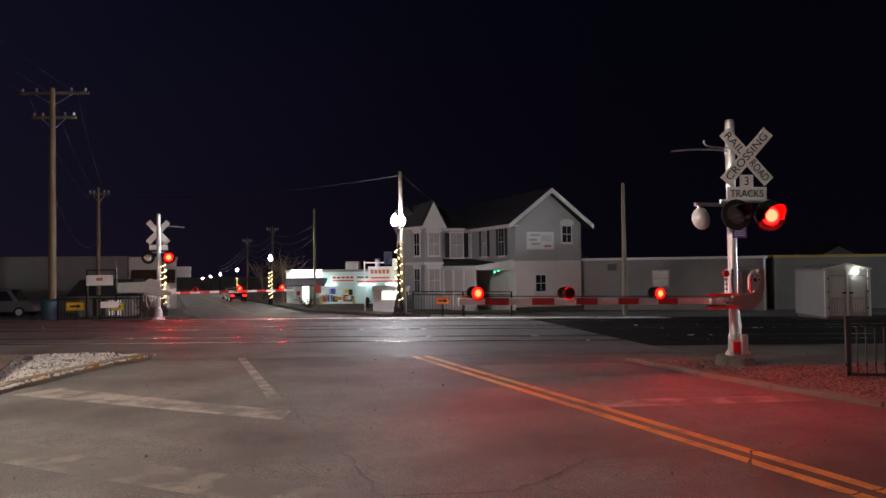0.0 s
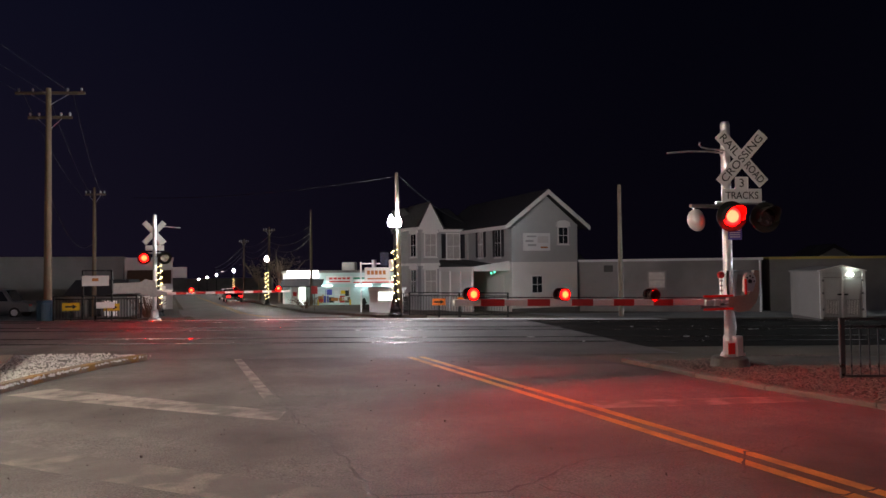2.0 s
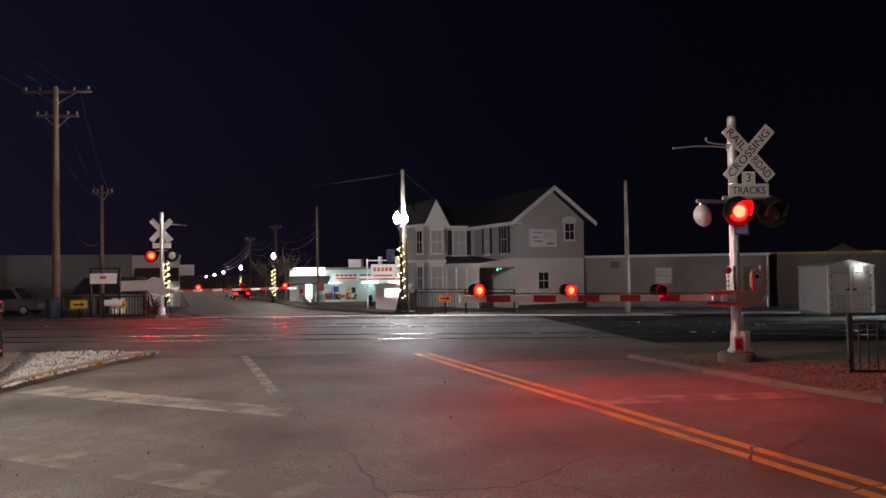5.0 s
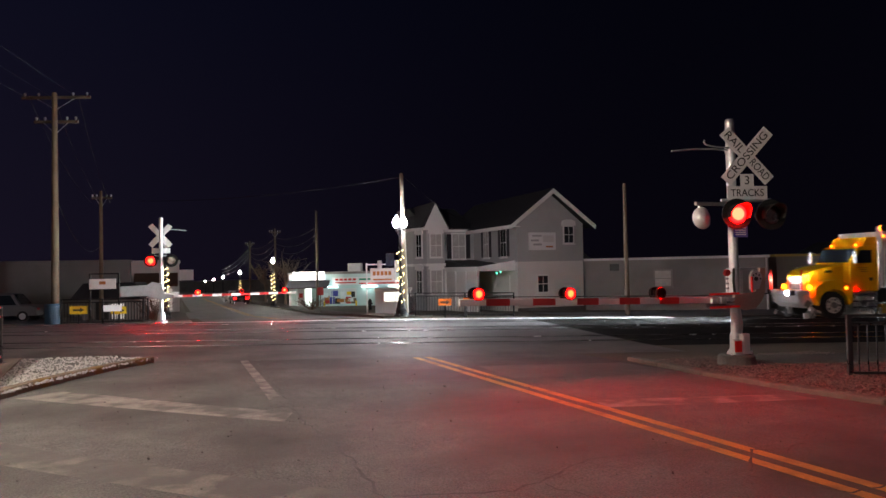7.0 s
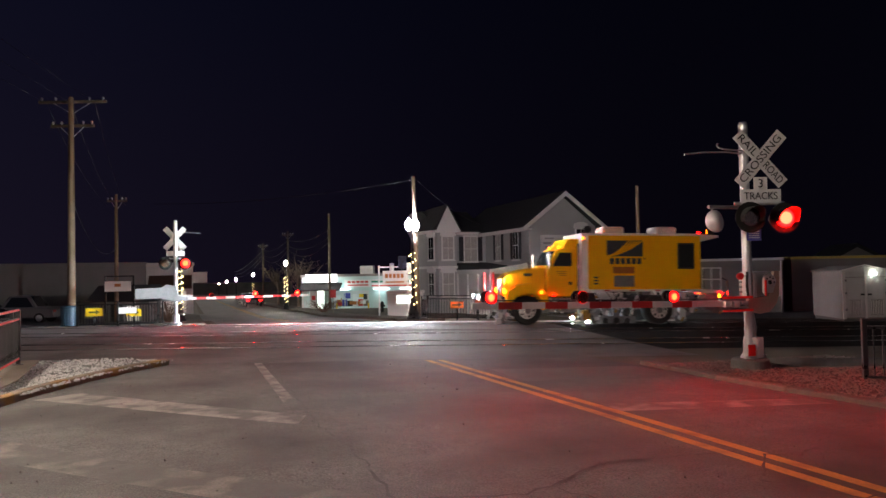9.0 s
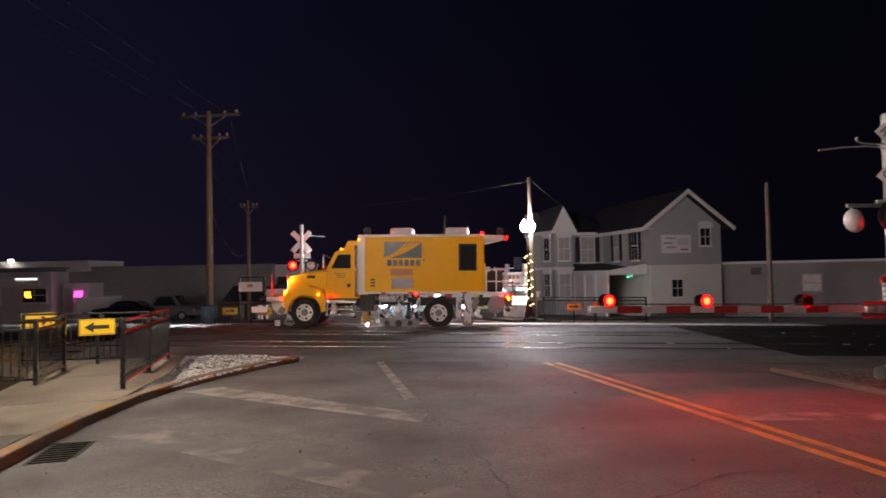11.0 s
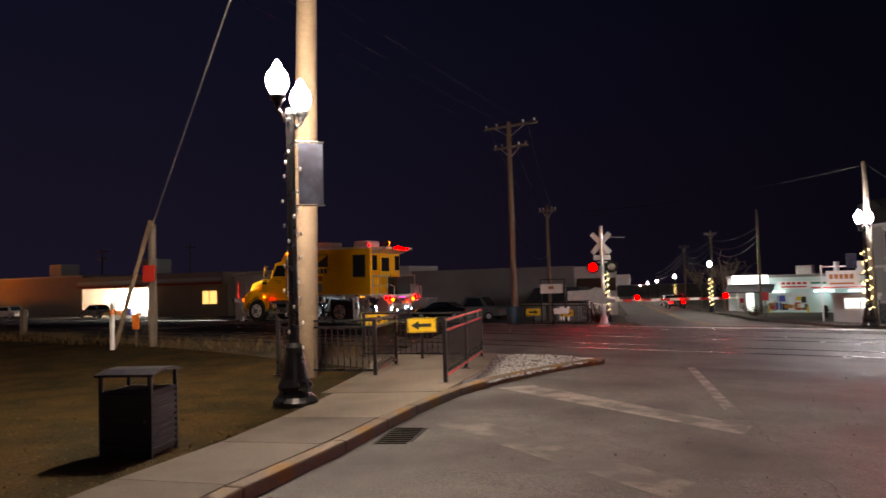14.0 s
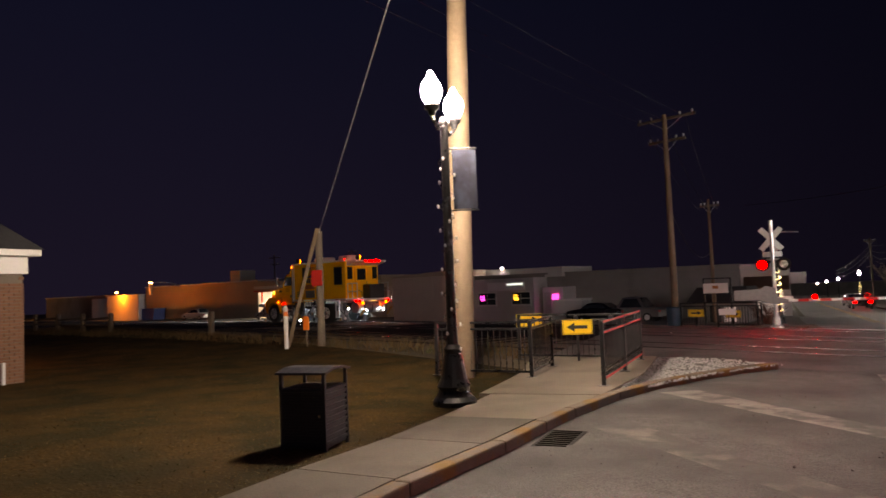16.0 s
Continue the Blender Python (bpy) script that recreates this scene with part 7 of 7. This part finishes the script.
    fl = thing("yard_lamp", pose(*P(-165, 52), -1), "distant orange yard lamp on a pole", "lamp")
    part("pole", cyl(B(), (0, 0, 0), (0, 0, 5.2), 0.08, None, 8), "wood_old", fl)
    part("head", ball(B(), (0, 0, 5.2), 0.45, 1, 1, 0.6, 10, 6), "sodium", fl)


def build_brick_house():
    """Brick building on the near left; the stretch that shows is laid brick by brick."""
    h = thing("brick_building", pose(0, 0, 0), "red brick building with white eaves and a hipped roof", "building")
    x1, y1, z0, z1 = -14.5, 9.0, -0.3, 2.2
    part("wall", box(B(), -24, x1 - 0.02, 2.0, y1 - 0.02, z0, z1), "mortar", h)
    me = None
    rowz = z0
    k = 0
    n = 0
    while rowz < z1 - 0.07:
        y = y1 - (0.105 if k % 2 else 0.0)
        if k % 2:
            o = part("brick", box(B(), -0.03, 0.0, -0.1, 0.0, 0, 0.057, 0), "brick", h)
            o.location = (x1, y1, rowz)
        while y > y1 - 1.9 and n < 300:
            if me is None:
                o = part("brick", box(B(), -0.03, 0.0, -0.203, 0.0, 0, 0.057, 0.003), "brick", h)
                me = o.data
            else:
                o = new("brick", me)
                o.parent = h
            o.location = (x1 + random.uniform(-0.003, 0.003), y, rowz)
            y -= 0.213
            n += 1
        rowz += 0.068
        k += 1
    bm = B()
    rowz, k = z0, 0
    while rowz < z1 - 0.07:
        x = x1 - 0.04
        while x > x1 - 1.6:
            box(bm, x - 0.203, x, y1 - 0.03, y1, rowz, rowz + 0.057)
            x -= 0.213
        y = y1 - 1.9
        while y > 2.2:
            box(bm, x1 - 0.03, x1, y - 0.203, y, rowz, rowz + 0.057)
            y -= 0.213
        rowz += 0.068
        k += 1
    tagged(part("brickwork", bm, "brick", h), kind="stuff")
    part("frieze", box(B(), -24, x1 + 0.06, 2.0, y1 + 0.06, z1, z1 + 0.36, 0.01), "trim", h)
    part("eave", box(B(), -24, x1 + 0.24, 1.6, y1 + 0.24, z1 + 0.36, z1 + 0.5, 0.02), "trim", h)
    bm = B()
    e = [(-24.4, 1.6), (x1 + 0.28, 1.6), (x1 + 0.28, y1 + 0.28), (-24.4, y1 + 0.28)]
    a = [bm.verts.new((*p, z1 + 0.5)) for p in e]
    r0, r1 = bm.verts.new((-20.5, 5.3, z1 + 4.2)), bm.verts.new((x1 - 3.4, 5.3, z1 + 4.2))
    for f in ((a[0], a[1], r1, r0), (a[1], a[2], r1), (a[2], a[3], r0, r1), (a[3], a[0], r0), tuple(a[::-1])):
        bm.faces.new(f)
    bmesh.ops.recalc_face_normals(bm, faces=bm.faces[:])
    part("roof", bm, "shingle", h, "dark shingle hipped roof")
    # Assumed lamp on the hidden wall, added for the orange light on the lawn.
    wl2 = part("wall_lamp", box(B(), -19.2, -18.8, y1 - 0.02, y1 + 0.22, 1.82, 2.0, 0.02), "truck_dark", h, "added sodium wall lamp, unseen, that lights the lawn orange")
    part("lamp_glass", ball(B(), (-19.0, y1 + 0.16, 1.78), 0.11, 1, 1, 0.7, 12, 8), "unseen_sodium", wl2)
    part("down_pipe", box(B(), x1 + 0.005, x1 + 0.07, y1 - 0.5, y1 - 0.43, z0, 0.4, 0.01), "alu", h)
    # split rail fence by the ballast
    rf = thing("rail_fence", pose(0, 0, 0), "low weathered split-rail fence, partly fallen", "fence")
    pts = [P(-33.0 - 3.0 * i, 14.6) for i in range(5)] + [P(-24.5, 14.6)]
    for x, y in pts:
        part("post", box(B(), x - 0.09, x + 0.09, y - 0.09, y + 0.09, G(x, y) - 0.1, G(x, y) + 0.95, 0.02), "wood_old", rf)
    for (x0, y0), (xa, ya) in zip(pts[:4], pts[1:5]):
        for z, dz in ((0.4, 0.0), (0.75, -0.12)):
            part("rail", cyl(B(), (x0, y0, G(x0, y0) + z), (xa, ya, G(xa, ya) + z + dz), 0.055, 0.045, 8), "wood_old", rf)


def car(x, y, turn, paint, label, L=4.6, H=1.45, tail=False):
    z = G(x, y)
    c = thing("parked_car", pose(x, y, z, 0, 0, turn), label, "car", "parked cars")
    w = 0.88
    prof = [(-L / 2, 0.35), (-L / 2 + 0.03, 0.8), (-L / 2 + 0.25, 0.95), (-L / 2 + 1.0, 1.0), (-L / 2 + 1.5, H - 0.05), (-L / 2 + 2.1, H), (0.45, H - 0.04), (L / 2 - 1.25, 0.98), (L / 2 - 0.15, 0.82), (L / 2, 0.6), (L / 2 - 0.02, 0.3)]
    bm = prism(B(), prof, "y", -w, w)
    for v in bm.verts:
        if v.co.z > 1.1:
            v.co.y *= 0.78
    body = part("body", bm, paint, c)
    bv = body.modifiers.new("soft", "BEVEL")
    bv.width, bv.segments = 0.06, 3
    for s in (-1, 1):
        bm = B()
        gl = [(-L / 2 + 1.2, 1.02), (-L / 2 + 1.62, H - 0.13), (0.35, H - 0.13), (L / 2 - 1.5, 1.02)]
        q = [bm.verts.new((px, s * (w + 0.012 - (0.20 * (pz - 0.98) / (H - 0.98)) * 1.0), pz)) for px, pz in gl]
        q2 = [bm.verts.new((v.co.x, v.co.y - s * 0.03, v.co.z)) for v in q]
        bm.faces.new(q if s < 0 else q[::-1])
        bm.faces.new(q2[::-1] if s < 0 else q2)
        for i in range(4):
            bm.faces.new((q[i], q[(i + 1) % 4], q2[(i + 1) % 4], q2[i]))
        part("side_glass", bm, "pane", c)
        for px in (-L / 2 + 0.85, L / 2 - 0.85):
            wh = part("wheel", cyl(B(), (px, s * (w - 0.2), 0.32), (px, s * (w + 0.01), 0.32), 0.32, None, 18), "tyre", c)
            part("rim", cyl(B(), (px, s * (w + 0.008), 0.32), (px, s * (w + 0.02), 0.32), 0.2, None, 14), "alu", wh)
        part("tail_lamp", box(B(), -L / 2 - 0.01, -L / 2 + 0.08, *sorted((s * 0.5, s * 0.82)), 0.68, 0.82, 0.01), "red_small" if tail else "red_sheet", c)
        part("head_lamp", box(B(), L / 2 - 0.1, L / 2 + 0.0, *sorted((s * 0.5, s * 0.82)), 0.58, 0.72, 0.01), "pane_blind", c)
    for (p0, p1) in (((-L / 2 + 1.02, 1.02), (-L / 2 + 1.5, H - 0.08)), ((0.5, H - 0.08), (L / 2 - 1.28, 1.02))):
        bm = B()
        q = [bm.verts.new((px + (0.03 if px > 0 else -0.03), sy * (0.72 if pz < 1.1 else 0.6), pz + 0.02)) for (px, pz), sy in ((p0, -1), (p0, 1), (p1, 1), (p1, -1))]
        bm.faces.new(q)
        part("screen", bm, "pane", c)
    return c


def shrub(name, x, y, r, h, material, label, n=220, seed=1):
    rng = random.Random(seed)
    b = thing(name, pose(x, y, G(x, y)), label, "shrub")
    bm = B()
    tips = []
    for i in range(n // 5):
        a, k = rng.uniform(0, 6.283), rng.random() ** 0.6
        tip = (r * k * math.cos(a), r * k * math.sin(a), h * rng.uniform(0.5, 1.0))
        tube(bm, [(0, 0, 0), (tip[0] * 0.4, tip[1] * 0.4, tip[2] * 0.55), tip], 0.012, 3)
        tips.append(tip)
    part("branching", bm, material, b)
    bm = B()
    for i in range(n):
        t = rng.choice(tips)
        f = rng.uniform(0.45, 1.0)
        q = (t[0] * f + rng.uniform(-.1, .1) * r, t[1] * f + rng.uniform(-.1, .1) * r, t[2] * f + rng.uniform(-.1, .1))
        e = (q[0] + rng.uniform(-.3, .3) * r * 0.7, q[1] + rng.uniform(-.3, .3) * r * 0.7, q[2] + rng.uniform(0, .3) * h * 0.5)
        tube(bm, [q, e], 0.006, 3)
    tagged(part("twig_tangle", bm, material, b), kind="stuff")


def bare_tree(x, y, h, r, label, seed):
    rng = random.Random(seed)
    t = thing("bare_tree", pose(x, y, G(x, y)), label, "tree", "bare street trees")
    part("trunk", lathe(B(), (0, 0, 0), [(0.14, 0), (0.1, h * 0.35), (0.07, h * 0.5)], 10), "twig", t)
    bm, bt = B(), B()
    for i in range(16):
        a = rng.uniform(0, 6.283)
        base = Vector((0, 0, h * rng.uniform(0.28, 0.5)))
        tip = Vector((r * math.cos(a) * rng.uniform(.5, 1), r * math.sin(a) * rng.uniform(.5, 1), h * rng.uniform(0.7, 1.0)))
        mid = base.lerp(tip, 0.5) + Vector((0, 0, -0.1))
        tube(bm, [base, mid, tip], 0.025, 4)
        for k in range(14):
            p = base.lerp(tip, rng.uniform(0.35, 1.0))
            q = p + Vector((rng.uniform(-1, 1), rng.uniform(-1, 1), rng.uniform(-.1, 1.0))) * r * 0.35
            tube(bt, [p, q], 0.009, 3)
    part("branching", bm, "twig", t)
    part("crown", bt, "twig", t, "bare pale twigs")


def build_rest():
    car(*P(-24.6, 46.2), 180 + TURN, "car_dark", "dark saloon car parked before the long hall", 4.5, 1.4)
    car(*P(-22.0, 46.6), 180 + TURN, "car_grey", "dark and white utility car parked before the long hall", 4.4, 1.75)
    car(*P(-90.0, 52.5), 180 + TURN, "car_white", "silver hatchback parked by the supermarket wall", 5.6, 1.6)
    car(*P(-75.0, 54.0), 180 + TURN, "car_silver", "silver car parked by the bright entrance", 4.8, 1.6)
    car(6.9, 97.0, 95, "car_white", "white car parked along the far street", 4.6, 1.5, True)
    car(6.4, 82.0, 92, "car_dark", "dark red-lit car parked along the far street", 4.6, 1.5, True)
    shrub("shrub", 8.9, 50.0, 1.3, 1.0, "hedge", "brown leafless shrub by the far kerb", 260, 2)
    shrub("shrub", -1.0, 33.4, 0.9, 1.1, "hedge", "dark brown shrub behind the far signal", 260, 3)
    bare_tree(10.2, 72, 5.0, 2.6, "bare pale street tree lit from a lamp", 7)
    bare_tree(9.6, 84, 4.6, 2.2, "bare pale street tree lit from a lamp", 8)
    # dark row closing the far street and the land behind the camera
    block("far_row", -30, 40, 300, 312, -9, -2.2, "wall_dark", "dark low row closing the far street", cap_mat="wall_dark")
    block("row_behind", -30, 40, -30, -24, 0, 6.5, "wall_tan", "plain low building row across the street", cap_mat="wall_dark")


build_house()
build_right()
build_railings()
build_bin()
build_shop()
build_left()
build_brick_house()
build_rest()


# ---- what moves ----
PERIOD = 1.486


TRACK_S = 25.82


def truck_place(t):
    """How far along the tracks the rear axle stands."""
    return float(np.interp(t, [0, 7, 8, 10.5, 11, 12, 12.5, 13, 15, 16], [65.9, 22.8, 16.6, 1.1, -1.8, -7.3, -10.05, -12.8, -23.8, -29.5]))


def turn_rows(start, times, where=(0, 0, 0)):
    rows, ang = [(0.0, pose(*where, 0, 0, start))], start
    for t in times:
        f = round(t * 30)
        for k in range(4):
            rows.append(((f - 2 + k) / 30, pose(*where, 0, 0, ang + 60 * k)))
        ang += 180
    rows.append((16.0, pose(*where, 0, 0, ang)))
    return rows


def motions():
    flash = sorted([0.45 + PERIOD * k for k in range(11)] + [1.18 + PERIOD * k for k in range(11)])
    flash = [t for t in flash if 0.2 < t < 15.9]
    for lamp, phase in TURNING:
        # phase 1 is lit at the start, phase 0 is not
        walk(lamp, turn_rows(0 if phase == 1 else 180, flash, tuple(lamp.location)))
    blink = sorted([t + 0.985 * k for k in range(-11, 6) for t in (10.87, 11.24)])
    blink = [t for t in blink if 0.2 < t < 15.9]
    for lamp, where in BEACONS:
        walk(lamp, turn_rows(180, blink, where))
    # the truck along the far track
    rows = []
    for i in range(161):
        t = i / 10
        a = truck_place(t)
        x, y = P(a, TRACK_S)
        x2, y2 = P(a - 4.87, TRACK_S)
        dip = math.degrees(math.atan2(G(x2, y2) - G(x, y), 4.87))
        rows.append((t, pose(x, y, G(x, y) + 0.03, 0, 0, 180 + TURN) @ pose(0, 0, 0, 0, -dip, 0)))
    walk(TRUCK, rows)
    for wheel, where in SPIN:
        walk(wheel, [(i / 10, pose(*where, 0, -math.degrees((truck_place(i / 10) - truck_place(0)) / -0.525) % 360 * -1, 0)) for i in range(161)])


motions()
